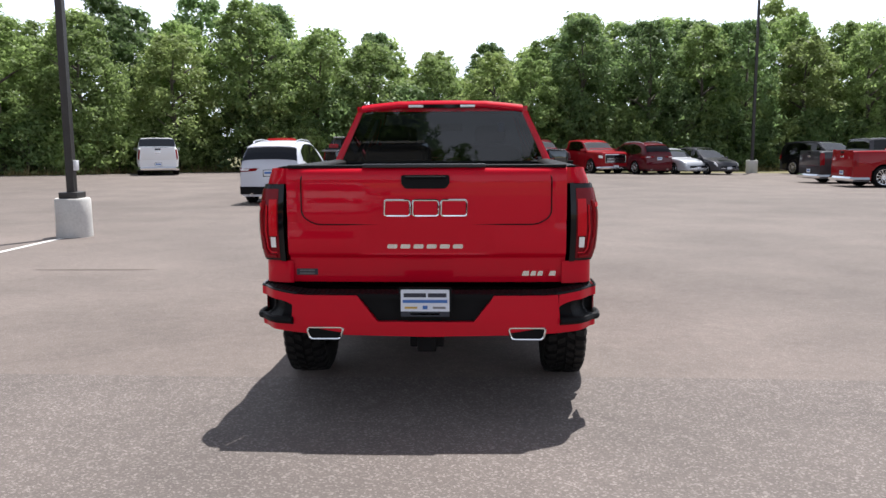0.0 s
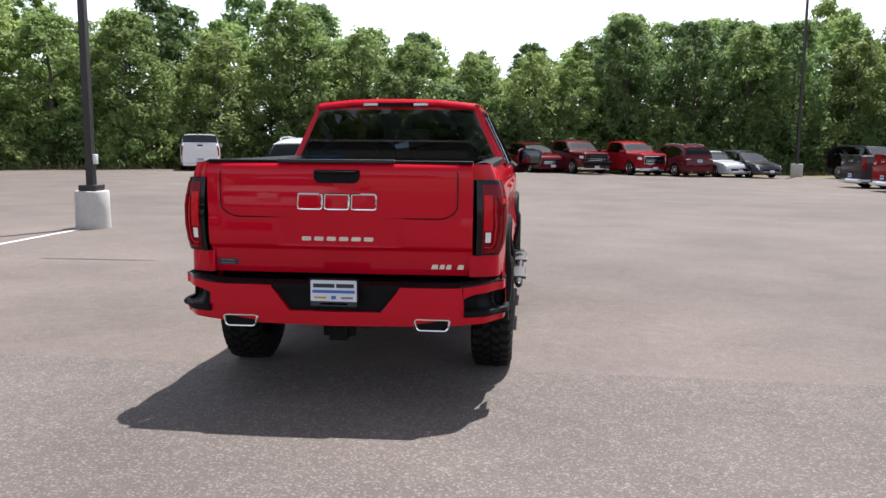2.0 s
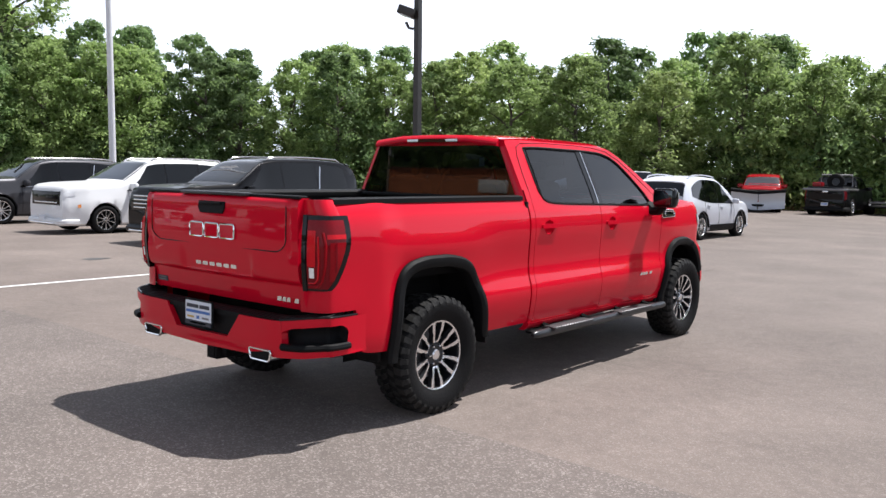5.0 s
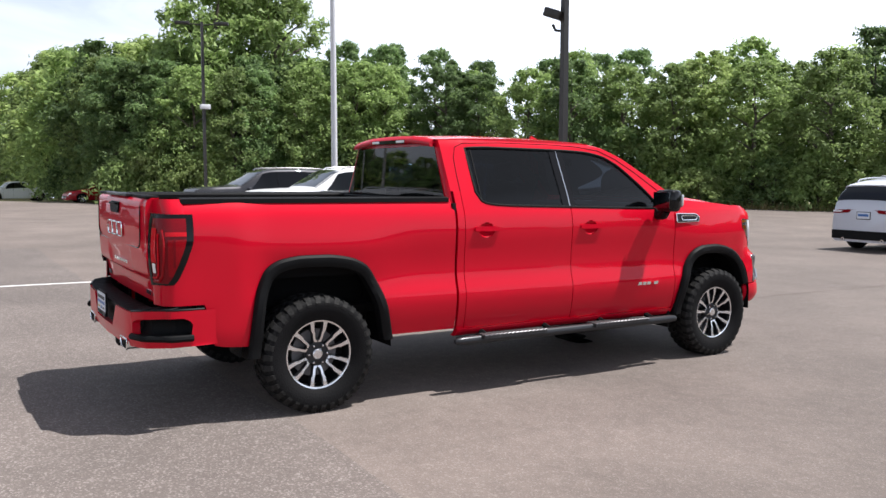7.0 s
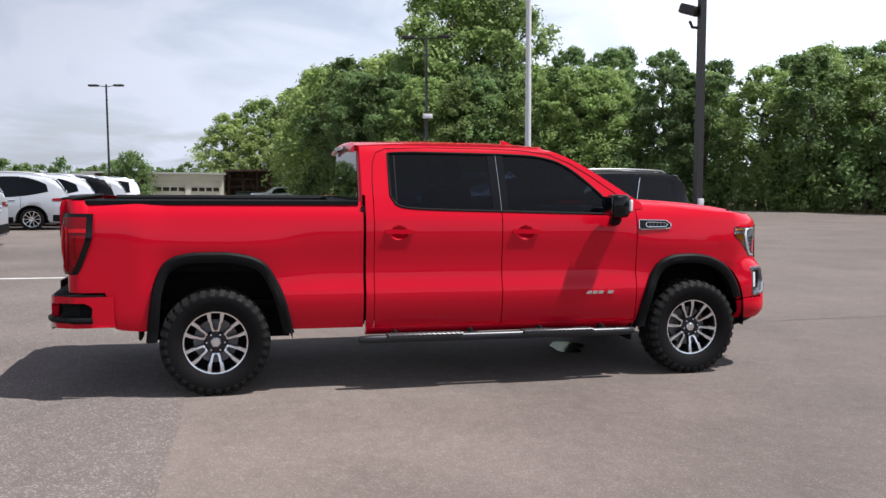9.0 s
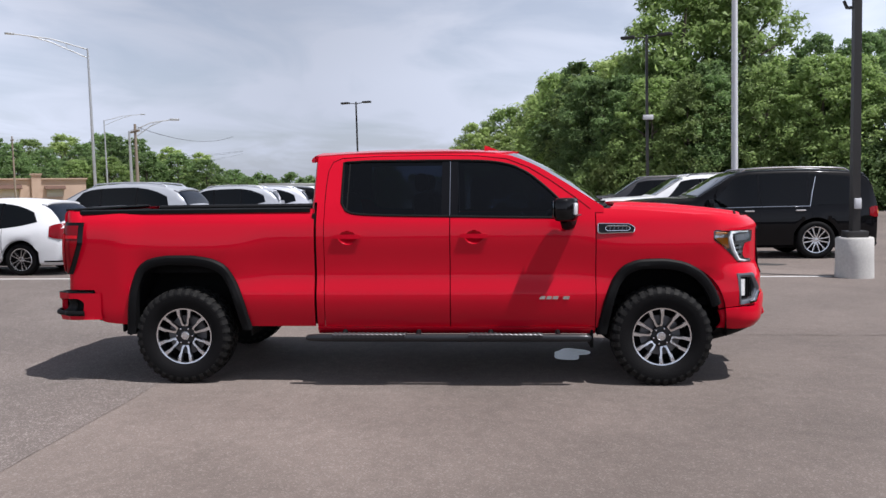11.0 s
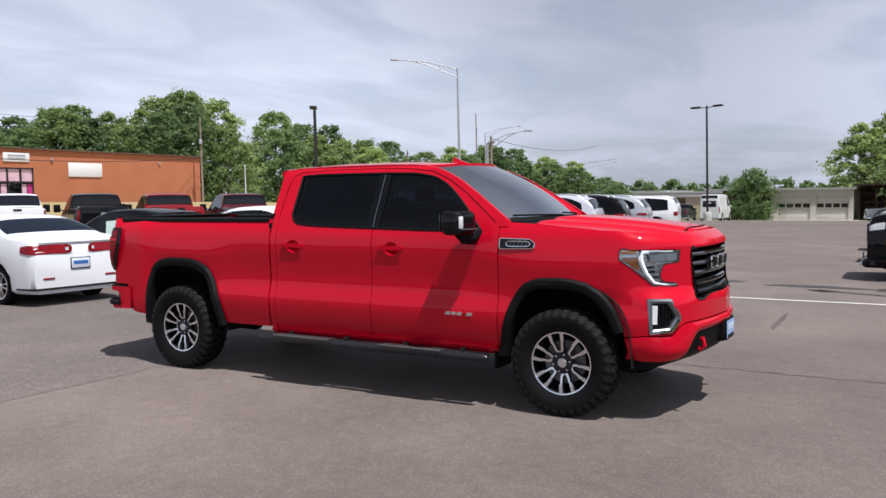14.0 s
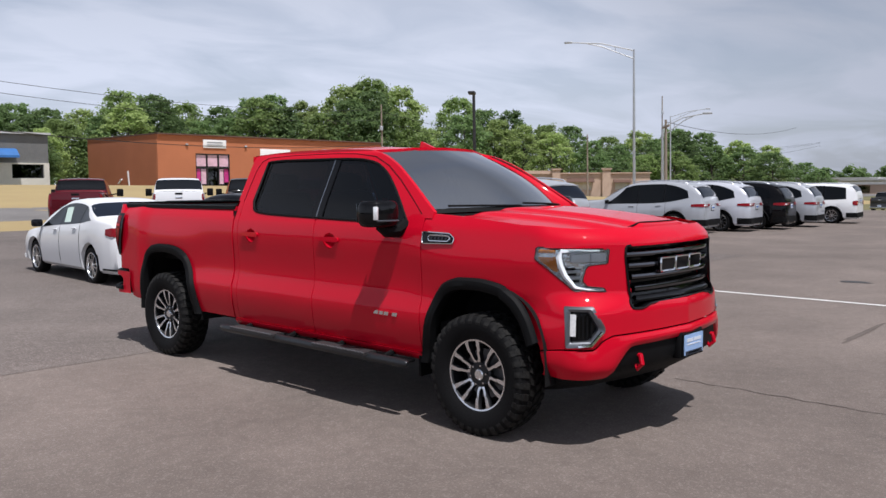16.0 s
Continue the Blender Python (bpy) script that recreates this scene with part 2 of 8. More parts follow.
STEEL = material("dull_steel", (0.2, 0.2, 0.21), 0.5, 0.8, vary=0.2)
TINTED = glass("tinted_glass", (0.095, 0.12, 0.165), 0.014, 1.42)
CLEAR = glass("clear_glass", (0.86, 0.88, 0.88))
SCREEN = glass("windscreen_glass", (0.78, 0.84, 0.86), 0.72, 1.5)
CAR_SCREEN = glass("car_windscreen_glass", (0.42, 0.46, 0.47), 0.20, 1.5)
GREY_GLASS = glass("car_glass", (0.10, 0.115, 0.12), 0.015)
CAR_LENS = material("car_tail_lens", (0.20, 0.005, 0.010), 0.3, vary=0.25, grain=160, coat=0.4, spec=0.05)
RED_LENS = material("red_lens", (0.55, 0.006, 0.014), 0.3, vary=0.25, grain=160, coat=0.25, spec=0.05)
DARK_LENS = material("smoked_red_lens", (0.17, 0.004, 0.009), 0.25, vary=0.3, grain=160, coat=0.25, spec=0.05)
WHITE_LENS = material("clear_lens", (0.85, 0.86, 0.88), 0.15, 0.2, vary=0.15, grain=120, coat=1.0)
AMBER = material("amber_lens", (0.75, 0.24, 0.02), 0.15, vary=0.2, grain=120, coat=1.0)
CLOTH = material("dark_upholstery", (0.02, 0.02, 0.022), 0.7, vary=0.3, grain=150, bump=0.2)
PLATE = material("plate_white", (0.66, 0.7, 0.77), 0.35, vary=0.05)
PLATE_BLUE = material("plate_blue", (0.04, 0.14, 0.42), 0.4, vary=0.1)
INK = material("dark_ink", (0.02, 0.025, 0.04), 0.5, vary=0.1)
GOLD = material("gold_ink", (0.5, 0.33, 0.06), 0.4, vary=0.1)
LINER = material("bed_liner", (0.006, 0.006, 0.0065), 0.85, vary=0.3, grain=260, bump=0.5, spec=0.2)
REFLECTOR = material("faceted_reflector", (0.80, 0.82, 0.86), 0.13, 1.0, vary=0.2, grain=38, bump=0.8)
LAMP_BOWL = material("lamp_reflector", (0.84, 0.86, 0.90), 0.28, 0.2, vary=0.3, grain=55, coat=0.5)
WATER = material("puddle_water", (0.02, 0.019, 0.018), 0.12, vary=0.05, spec=0.45)
PAD = material("step_tread_metal", (0.05, 0.05, 0.053), 0.5, 0.4, vary=0.4, grain=70)
BRIGHT_LENS = material("lit_clear_lens", (0.86, 0.90, 0.95), 0.2, vary=0.06, grain=120, coat=0.6)
LENS_GLOW = material("red_side_lens", (0.26, 0.003, 0.008), 0.3, vary=0.3, grain=120, coat=0.25, spec=0.05)
PLATE_PALE = material("plate_pale_blue", (0.30, 0.45, 0.72), 0.35, vary=0.1)
GUNMETAL = material("gunmetal_trim", (0.028, 0.030, 0.034), 0.32, 0.4, vary=0.15)
SATIN = material("satin_silver_trim", (0.16, 0.17, 0.19), 0.35, 0.8, vary=0.1)

# ---- the red pickup ----
truck = thing("pickup_truck", "bright red four-door pickup truck with black wheel-arch trim and all-terrain tyres", "pickup truck")

WIDTH = along([0.40, 0.44, 0.50, 0.58, 0.66, 0.71, 0.75, 0.78, 0.81, 0.84, 0.87, 0.90, 0.94, 1.0, 1.06, 1.12, 1.17, 1.22, 1.26, 1.30, 1.34, 1.37, 1.40, 1.43, 1.46],
              [0.895, 0.927, 0.950, 0.967, 0.978, 0.982, 0.981, 0.976, 0.967, 0.958, 0.951, 0.9465, 0.944, 0.945, 0.9485, 0.953, 0.956, 0.957, 0.955, 0.950, 0.942, 0.932, 0.917, 0.900, 0.880])
GREEN = along([1.38, 1.50, 1.62, 1.74, 1.86, 1.90, 1.925, 1.945], [0.928, 0.880, 0.822, 0.764, 0.706, 0.684, 0.655, 0.62])


def drawn_in(points, mid, by):
    """An arch line moved towards its middle."""
    out = []
    for y, z in points:
        d = Vector((mid[0] - y, mid[1] - z)).normalized() * by
        out.append((y + d.x, z + d.y))
    return along([y for y, z in out], [z for y, z in out])


ARCH_R = drawn_in(list(zip([-2.50, -2.47, -2.44, -2.36, -2.25, -2.10, -1.94, -1.78, -1.64, -1.53, -1.46, -1.43, -1.40],
                           [0.42, 0.70, 0.86, 1.02, 1.075, 1.095, 1.095, 1.075, 1.02, 0.87, 0.70, 0.58, 0.46])), (-1.95, 0.42), 0.022)
ARCH_F = drawn_in(list(zip([1.46, 1.49, 1.53, 1.60, 1.70, 1.83, 1.98, 2.14, 2.29, 2.40, 2.47, 2.51, 2.54],
                           [0.42, 0.58, 0.74, 0.90, 1.005, 1.045, 1.05, 1.03, 0.965, 0.85, 0.70, 0.58, 0.44])), (1.99, 0.42), 0.022)


WIDTH_TAIL = along([0.40, 0.50, 0.62, 0.80, 1.0, 1.12, 1.22, 1.30, 1.36, 1.40, 1.43, 1.46], [0.935, 0.968, 0.982, 0.982, 0.980, 0.980, 0.980, 0.972, 0.955, 0.936, 0.914, 0.890])


def side_x(y, z):
    """Half the width of the body at a height, swelling over the arches and drawn in at the nose."""
    x = WIDTH(z)
    x += (WIDTH_TAIL(z) - x) * smooth(-2.3, -2.58, y)
    for mid in (-1.95, 1.98):
        x += 0.018 * math.exp(-((y - mid) / 0.55) ** 4) * smooth(0.75, 1.0, z) * (1 - smooth(1.12, 1.3, z))
    return x - 0.075 * max(0.0, y - 1.65) ** 2 - 0.02 * smooth(-2.5, -2.95, y)


def side_panel(y0, y1, low, top, n=36, levels=None):
    zs = levels or [0.40, 0.43, 0.47, 0.52, 0.58, 0.63, 0.67, 0.70, 0.72, 0.735, 0.75, 0.765, 0.78, 0.795, 0.81, 0.825, 0.84, 0.855, 0.87, 0.885, 0.90, 0.92, 0.94, 0.97, 1.0, 1.03, 1.06, 1.09, 1.12,
                    1.17, 1.22, 1.26, 1.30, 1.34, 1.37, 1.395, 1.42, 1.445, 1.50]

    def spot(y, z):
        z = min(max(z, low(y)), top(y))
        return side_x(y, z), y, z
    return grid(spot, steps(y0, y1, n), zs)


def inner(co):
    return (-1.0 if co[0] > 0 else 1.0, 0, 0)


def on_side(name, piece, mat, parent, flange=0.03, label=""):
    """A sheet for the right side and its mirror image for the left."""
    made = [part(name, p, mat, parent, label, flange=flange, inward=inner) for p in (piece, flipped(piece))]
    return made


# bed sides and front fenders
RAIL = along([-3.2, -2.9, -1.8, -0.8], [1.455, 1.46, 1.465, 1.468])
bed_low = along([-3.0, -2.765, -2.74, -2.70, -2.51], [0.795, 0.795, 0.70, 0.525, 0.50])
on_side("bed_side", side_panel(-2.88, -0.874, lambda y: ARCH_R(y) if -2.478 < y < -1.422 else (bed_low(y) if y < -2.47 else 0.482),
                               lambda y: RAIL(y), 90), RED, truck)
FEND_TOP = along([1.46, 1.8, 2.25, 2.45], [1.455, 1.438, 1.40, 1.38])
on_side("front_fender", side_panel(1.466, 2.25, lambda y: max(ARCH_F(y), 0.47) if y > 1.46 else 0.47, FEND_TOP, 44), RED, truck)

# doors
BELT = along([-0.86, -0.70, -0.648, -0.62, -0.56, -0.47, -0.30, 0.27, 1.0, 1.30, 1.46], [1.52, 1.52, 1.51, 1.455, 1.425, 1.413, 1.405, 1.392, 1.378, 1.375, 1.42])
DLO = along([-0.66, -0.4, 0.26, 0.55, 0.75, 0.9, 1.05, 1.18, 1.27, 1.30], [1.858, 1.868, 1.866, 1.858, 1.828, 1.762, 1.645, 1.52, 1.42, 1.385])
ROOF = along([-0.88, -0.6, -0.2, 0.2, 0.5, 0.75, 0.95, 1.15, 1.35, 1.53], [1.905, 1.922, 1.932, 1.932, 1.925, 1.902, 1.83, 1.715, 1.585, 1.465])


def cab_x(y, z):
    return GREEN(z) if z > 1.40 else side_x(y, z) * (1 - smooth(1.36, 1.40, z)) + GREEN(z) * smooth(1.36, 1.40, z)


def door_panel(y0, y1, n, hy):
    """A door skin with a hole for the cup of its handle."""
    zs = [0.478, 0.49, 0.52, 0.56, 0.60, 0.64, 0.67, 0.70, 0.72, 0.735, 0.747, 0.765, 0.80, 0.835, 0.855, 0.87, 0.89, 0.93, 1.0, 1.08, 1.14, *steps(1.155, 1.295, 14),
          1.31, 1.34, 1.36, 1.375, 1.39, 1.41, 1.43, 1.46, 1.49, 1.52]
    ys = sorted([y for y in steps(y0, y1, n) if abs(y - hy) > 0.095] + steps(hy - 0.085, hy + 0.085, 18))
    verts, faces = grid(lambda y, z: (cab_x(y, min(z, BELT(y))), y, min(z, BELT(y))), ys, zs)
    kept = []
    for f in faces:
        mid = sum((Vector(verts[k]) for k in f), Vector()) / len(f)
        if ((mid.y - hy) / 0.074) ** 2 + ((mid.z - 1.224) / 0.058) ** 2 > 1:
            kept.append(f)
    return verts, kept


def handle(y, parent, s):
    """A pull handle across its dished cup."""
    out = lambda a, b, h: (s * (cab_x(a, b) + h), a, b)
    grip_ = rounded([(y - 0.120, 1.218), (y + 0.112, 1.215), (y + 0.120, 1.234), (y + 0.108, 1.252), (y - 0.112, 1.253)], 0.014)
    ends = [prism(rounded([(y + a, 1.22), (y + b, 1.22), (y + b, 1.249), (y + a, 1.249)], 0.008), -0.006, 0.012, out) for a, b in ((-0.116, -0.078), (0.076, 0.112))]
    part("door_handle", join(prism(grip_, 0.004, 0.017, out), *ends), RED, parent)
    cup = grid(lambda a, r: out(y + 0.082 * r * math.cos(a), 1.224 + 0.066 * r * math.sin(a), -0.0012 - 0.036 * (1 - min(1, r) ** 2.5)),
               steps(0, 2 * math.pi, 28), [0.02, 0.35, 0.6, 0.75, 0.86, 0.94, 1.0], s < 0)
    part("handle_cup", cup, RED, parent)


for s in (1, -1):
    for gap_y in (0.266, 1.462):
        part("door_seal", box((min(s * 0.86, s * 0.925), gap_y - 0.02, 0.44), (max(s * 0.86, s * 0.925), gap_y + 0.02, 1.33)), LINER, truck)
doors = {}
for tag, y0, y1, hy in (("rear_door", -0.785, 0.262, -0.59), ("front_door", 0.270, 1.458, 0.465)):
    for s in (1, -1):
        sheet = door_panel(y0, y1, 34, hy)
        d = part(tag, sheet if s > 0 else flipped(sheet), RED, truck, flange=0.03, inward=inner)
        doors[tag, s] = d
        handle(hy, d, s)
for s in (1, -1):
    post = grid(lambda y, z: (cab_x(y, z), y, z), steps(-0.852, -0.791, 4), steps(0.478, 1.52, 40))
    part("cab_corner", post if s > 0 else flipped(post), RED, truck, flange=0.03, inward=inner)
    sill = grid(lambda y, a: (0.955 - 0.05 * a * a, y, 0.474 - 0.06 * a), steps(-0.85, 1.458, 8), steps(0, 1, 5))
    part("rocker", sill if s > 0 else flipped(sill), RED, truck, flange=0.05, inward=inner)


for s in (1, -1):
    part("gap_seal", box((min(s * 0.6, s * 0.925), -0.888, 0.5), (max(s * 0.6, s * 0.925), -0.858, 1.43)), LINER, truck)


# the frame of the cab round the side windows
def pillar_low(y):
    return BELT(y) if y < -0.648 or y > 1.29 else DLO(y)


rows = steps(0, 1, 14)
cols = steps(-0.875, -0.65, 6) + steps(-0.646, 1.285, 60) + steps(1.295, 1.53, 10)
frame_side = grid(lambda y, t: (cab_x(y, pillar_low(y) + (ROOF(y) - pillar_low(y)) * t), y, pillar_low(y) + (ROOF(y) - pillar_low(y)) * t), cols, rows)
on_side("roof_rail", frame_side, RED, truck, 0.03)
# shut lines and drip lines in the frame
line = [(cab_x(y, z) + 0.0015, y, z) for y, z in [(-0.788, 1.52), (-0.785, 1.65), (-0.775, 1.78), (-0.74, 1.86), (-0.66, 1.893), (-0.3, 1.907), (0.2, 1.908), (0.5, 1.90), (0.74, 1.872), (0.92, 1.80), (1.1, 1.69), (1.3, 1.545), (1.42, 1.45)]]
for s in (1, -1):
    part("door_seal", tube([(s * x, y, z) for x, y, z in line], 0.003, 5), GLOSS_BLACK, truck)

# side glass, pillars and seals
for s in (1, -1):
    for tag, y0, y1 in (("rear_door", -0.648, 0.20), ("front_door", 0.325, 1.292)):
        pane = grid(lambda y, t: (cab_x(y, BELT(y) + (DLO(y) - BELT(y)) * t) - 0.012, y, BELT(y) + (DLO(y) - BELT(y)) * t), steps(y0, y1, 30), steps(0, 1, 10))
        part("side_window", pane if s > 0 else flipped(pane), TINTED, doors[tag, s], "dark tinted side window")
    mid = grid(lambda y, t: (cab_x(y, BELT(y) + (DLO(y) - BELT(y)) * t) - 0.006, y, BELT(y) + (DLO(y) - BELT(y)) * t), [0.195, 0.2, 0.255, 0.262], steps(0, 1, 8))
    mid2 = grid(lambda y, t: (cab_x(y, BELT(y) + (DLO(y) - BELT(y)) * t) - 0.004, y, BELT(y) + (DLO(y) - BELT(y)) * t), [0.268, 0.275, 0.322, 0.33], steps(0, 1, 8))
    part("pillar_trim", mid if s > 0 else flipped(mid), GLOSS_BLACK, doors["rear_door", s], flange=0.02, inward=inner)
    part("pillar_trim", mid2 if s > 0 else flipped(mid2), GLOSS_BLACK, doors["front_door", s], flange=0.02, inward=inner)
    rim = [(s * (cab_x(y, BELT(y)) - 0.004), y, BELT(y) + 0.004) for y in steps(-0.648, 1.29, 50)]
    rim += [(s * (cab_x(y, DLO(y)) - 0.004), y, DLO(y) - 0.004) for y in steps(1.285, -0.648, 50)]
    part("window_seal", tube(rim, 0.011, 6, ring=True), BLACK_TRIM, truck)
    edge_ = [(s * (cab_x(0.265, z) - 0.0015), 0.265, z) for z in steps(BELT(0.265) + 0.012, DLO(0.265) - 0.012, 6)]
    part("pillar_edge", tube(edge_, 0.0035, 5), CHROME, doors["front_door", s], "thin bright edge between the door windows")
    bar = [(s * (cab_x(-0.6, z) - 0.014), -0.60 + 0.012 * (z - 1.5), z) for z in steps(1.45, 1.855, 4)]
    part("window_divider", tube(bar, 0.008, 5), BLACK_TRIM, doors["rear_door", s])


# roof
def roof_z(x, y):
    edge = ROOF(min(max(y, -0.88), 0.75)) + 0.01
    return edge + (1.972 - 0.02 * smooth(0.2, 0.85, y) - 0.016 * smooth(-0.3, -0.9, y) - edge) * (1 - (abs(x) / 0.67) ** 2.6) + 0.004 * math.exp(-((abs(x) - 0.36) / 0.03) ** 2)


def roof_front(x):
    return 0.86 - 0.20 * (x / 0.66) ** 2


def roof_spot(x, t):
    y = -0.905 + (roof_front(x) + 0.905) * t
    return x, y, roof_z(x, y)


part("roof", grid(roof_spot, steps(-0.66, 0.66, 44), steps(0, 1, 40), True), RED, truck, flange=0.03, inward=lambda co: (0, 0, -1))
lip = grid(lambda x, t: (x, -0.905 - 0.035 * math.sin(t * 2.2), roof_z(x, -0.905) - 0.058 * t), steps(-0.66, 0.66, 30), steps(0, 1, 8))
part("roof_spoiler", lip, RED, truck, flange=0.03, inward=lambda co: (0, 1, 0))
brake = part("brake_lamp", prism(rounded([(-0.275, 1.922), (0.275, 1.922), (0.25, 1.894), (-0.25, 1.894)], 0.008), -0.952, -0.915, lambda a, b, h: (a, h, b)), GLOSS_BLACK, truck, "dark high-mounted brake lamp with clear ends")
for x0, x1 in ((-0.272, -0.15), (0.15, 0.272)):
    part("cargo_lamp", box((x0, -0.957, 1.897), (x1, -0.945, 1.919), 0.006), WHITE_LENS, brake)
fin = prism([(0.42, 1.955), (0.60, 1.955), (0.44, 2.02), (0.425, 2.02)], -0.02, 0.02, lambda a, b, h: (h * (1 - 0.6 * (b > 2)), a, b))
part("antenna_fin", moved(fin, Matrix.Translation((0, 0.12, -0.005))), RED, truck)


# rear wall of the cab with its window
def back_edge(z):
    return GREEN(z) if z > 1.4 else 0.93


def back_y(z):
    return -0.902 + 0.013 * (z - 1.44) / 0.43 if z > 1.44 else -0.902


back = []
for s in (1, -1):
    strip = grid(lambda z, t: (s * (back_edge(z) - t * (0.055 + 0.03 * (1.9 - z))), back_y(z) + 0.025 * (1 - t) ** 3, z), steps(1.30, 1.905, 16), steps(0, 1, 6), s > 0)
    back.append(strip)
back.append(grid(lambda x, z: (x, -0.90, z), steps(-0.9, 0.9, 8), steps(0.75, 1.445, 6), True))
back.append(grid(lambda x, z: (x, back_y(z) - 0.002, z), steps(-0.70, 0.70, 8), steps(1.862, 1.91, 3), True))
part("cab_back", join(*back), RED, truck, angle=45)
rear_pane = grid(lambda a, z: (a * (back_edge(z) - 0.05 - 0.03 * (1.9 - z)), back_y(z) - 0.004, z), steps(-1, 1, 16), steps(1.44, 1.868, 8), True)
part("rear_window", rear_pane, TINTED, truck, "dark tinted rear window")
for x, z, mat_ in ((0.46, 1.70, PLATE),):
    part("window_sticker", box((x, -0.892, z), (x + 0.05, -0.890, z + 0.07)), mat_, truck, "small white paper sticker inside the glass")

# windscreen
COWL = lambda x: 1.66 - 0.22 * (x / 0.80) ** 2


def screen(a, t):
    top, low = 0.625, 0.80
    x = a * (low + (top - low) * t)
    y0, y1 = COWL(x), roof_front(a * top) - 0.005
    z0, z1 = 1.458 - 0.012 * a * a, roof_z(a * top, y1) - 0.012
    bow = 0.035 * math.sin(math.pi * t)
    return x, y0 + (y1 - y0) * t + bow * 0.6, z0 + (z1 - z0) * t + bow


part("windscreen", grid(screen, steps(-1, 1, 24), steps(0, 1, 14), True), SCREEN, truck, "clear windscreen reflecting the sky")
for s in (1, -1):
    def a_post(t, k):
        x0, y0, z0 = screen(s, t)
        y = y0 + (ROOF_Y(z0) - y0) * k
        x1 = s * cab_x(y, max(1.41, min(ROOF(y), z0)))
        return x0 + (x1 - x0) * k, y, z0 + 0.010 * math.sin(math.pi * k)

    def ROOF_Y(z):
        lo, hi = 0.6, 1.53
        for _ in range(24):
            m = (lo + hi) / 2
            lo, hi = (m, hi) if ROOF(m) > z else (lo, m)
        return lo
    part("windscreen_pillar", grid(a_post, steps(0, 1, 16), steps(0, 1, 6), s > 0), RED, truck)
band = grid(lambda a, t: (screen(a, t)[0], screen(a, t)[1] + 0.004, screen(a, t)[2] + 0.004), steps(-1, 1, 24), [0, 0.05], True)
part("cowl_trim", join(band, grid(lambda x, t: (x, COWL(x) - 0.01 + 0.10 * t, 1.452 - 0.012 * (x / 0.8) ** 2 - 0.01 * t), steps(-0.84, 0.84, 20), steps(0, 1, 4), True)), BLACK_TRIM, truck)
for x0 in (-0.62, 0.05):
    arm = [screen(x / 0.78, 0.035 + 0.006 * k) for k, x in enumerate(steps(x0, x0 + 0.62, 5))]
    part("wiper", tube([(x, y + 0.01, z + 0.014) for x, y, z in arm], 0.008, 5), BLACK_TRIM, truck)


# bonnet
def hood_z(x, y):
    a = abs(x)
    t = (y - 1.55) / 1.25
    z = 1.452 - 0.052 * t - 0.055 * max(0, t) ** 3 - 0.045 * (a / 0.86) ** 3
    z += 0.026 * (1 - smooth(0.50 - 0.06 * t, 0.60 - 0.08 * t, a)) * smooth(-0.1, 0.2, t) + 0.022 * (1 - smooth(0.30 - 0.05 * t, 0.36 - 0.05 * t, a)) * smooth(-0.1, 0.25, t)
    return z


NOSE_A = (along([0, 0.2, 0.4, 0.55, 0.7, 0.8, 0.9, 1.0], [0, 0.30, 0.52, 0.665, 0.80, 0.872, 0.918, 0.936]),
          along([0, 0.2, 0.4, 0.55, 0.7, 0.8, 0.9, 1.0], [2.935, 2.918, 2.872, 2.788, 2.665, 2.555, 2.43, 2.25]))
NOSE_B = (along([0, 0.2, 0.4, 0.55, 0.7, 0.8, 0.9, 1.0], [0, 0.34, 0.62, 0.78, 0.885, 0.935, 0.965, 0.985]),
          along([0, 0.2, 0.4, 0.55, 0.7, 0.8, 0.9, 1.0], [2.99, 2.95, 2.882, 2.805, 2.705, 2.625, 2.548, 2.46]))


def nose_end(z):
    """How far back the nose reaches at a height: to the wheel arch, and above it to the fender."""
    if z > 1.03:
        return 2.25
    lo, hi = 2.0, 2.54
    for _ in range(20):
        m = (lo + hi) / 2
        lo, hi = (m, hi) if ARCH_F(m) > z else (lo, m)
    return max(2.25, lo - 0.01)


def nose(u, z, out=0.0):
    """The front of the truck: u runs from the middle (0) round to the arch (1, or -1 on the other side)."""
    a, w = abs(u), smooth(1.0, 0.85, z)
    x = NOSE_A[0](a) * (1 - w) + NOSE_B[0](a) * w
    y = NOSE_A[1](a) * (1 - w) + NOSE_B[1](a) * w
    if a > 0.7 and z < 1.2:
        y += (nose_end(z) - (2.25 + 0.21 * w)) * smooth(0.74, 1.0, a)
    end = nose_end(z)
    x += (side_x(end, min(z, 1.44)) - (NOSE_A[0](1.0) * (1 - w) + NOSE_B[0](1.0) * w)) * smooth(0.55, 1.0, a)
    keep_ = 1 - smooth(0.7, 1.0, a)
    back_off = 0.10 * max(0, (z - 1.27) / 0.1) ** 2 * (1 - 0.5 * a) * keep_ + 0.10 * max(0, (0.54 - z) / 0.12) ** 2
    y -= back_off
    x -= 0.03 * max(0, (z - 1.27) / 0.1) ** 2 * a * keep_
    e = 0.01
    b = min(1.0, a + e)
    tx, ty = NOSE_A[0](b) - NOSE_A[0](b - 2 * e), NOSE_A[1](b) - NOSE_A[1](b - 2 * e)
    k = math.hypot(tx, ty)
    nx, ny = -ty / k, tx / k
    return math.copysign(1, u) * (x + nx * out) if u else 0.0, y + ny * out, z


def hood_front(x):
    a = min(abs(x) / 0.90, 1)
    return 2.832 - 0.10 * a ** 2 - 0.30 * a ** 5


def hood_spot(a, t):
    y0 = COWL(a * 0.82) + 0.06
    x = a * (0.872 - 0.05 * t * t)
    y = y0 + (hood_front(x) - y0) * t
    return x, y, hood_z(x, y) - 0.05 * smooth(0.965, 1.0, t) ** 2


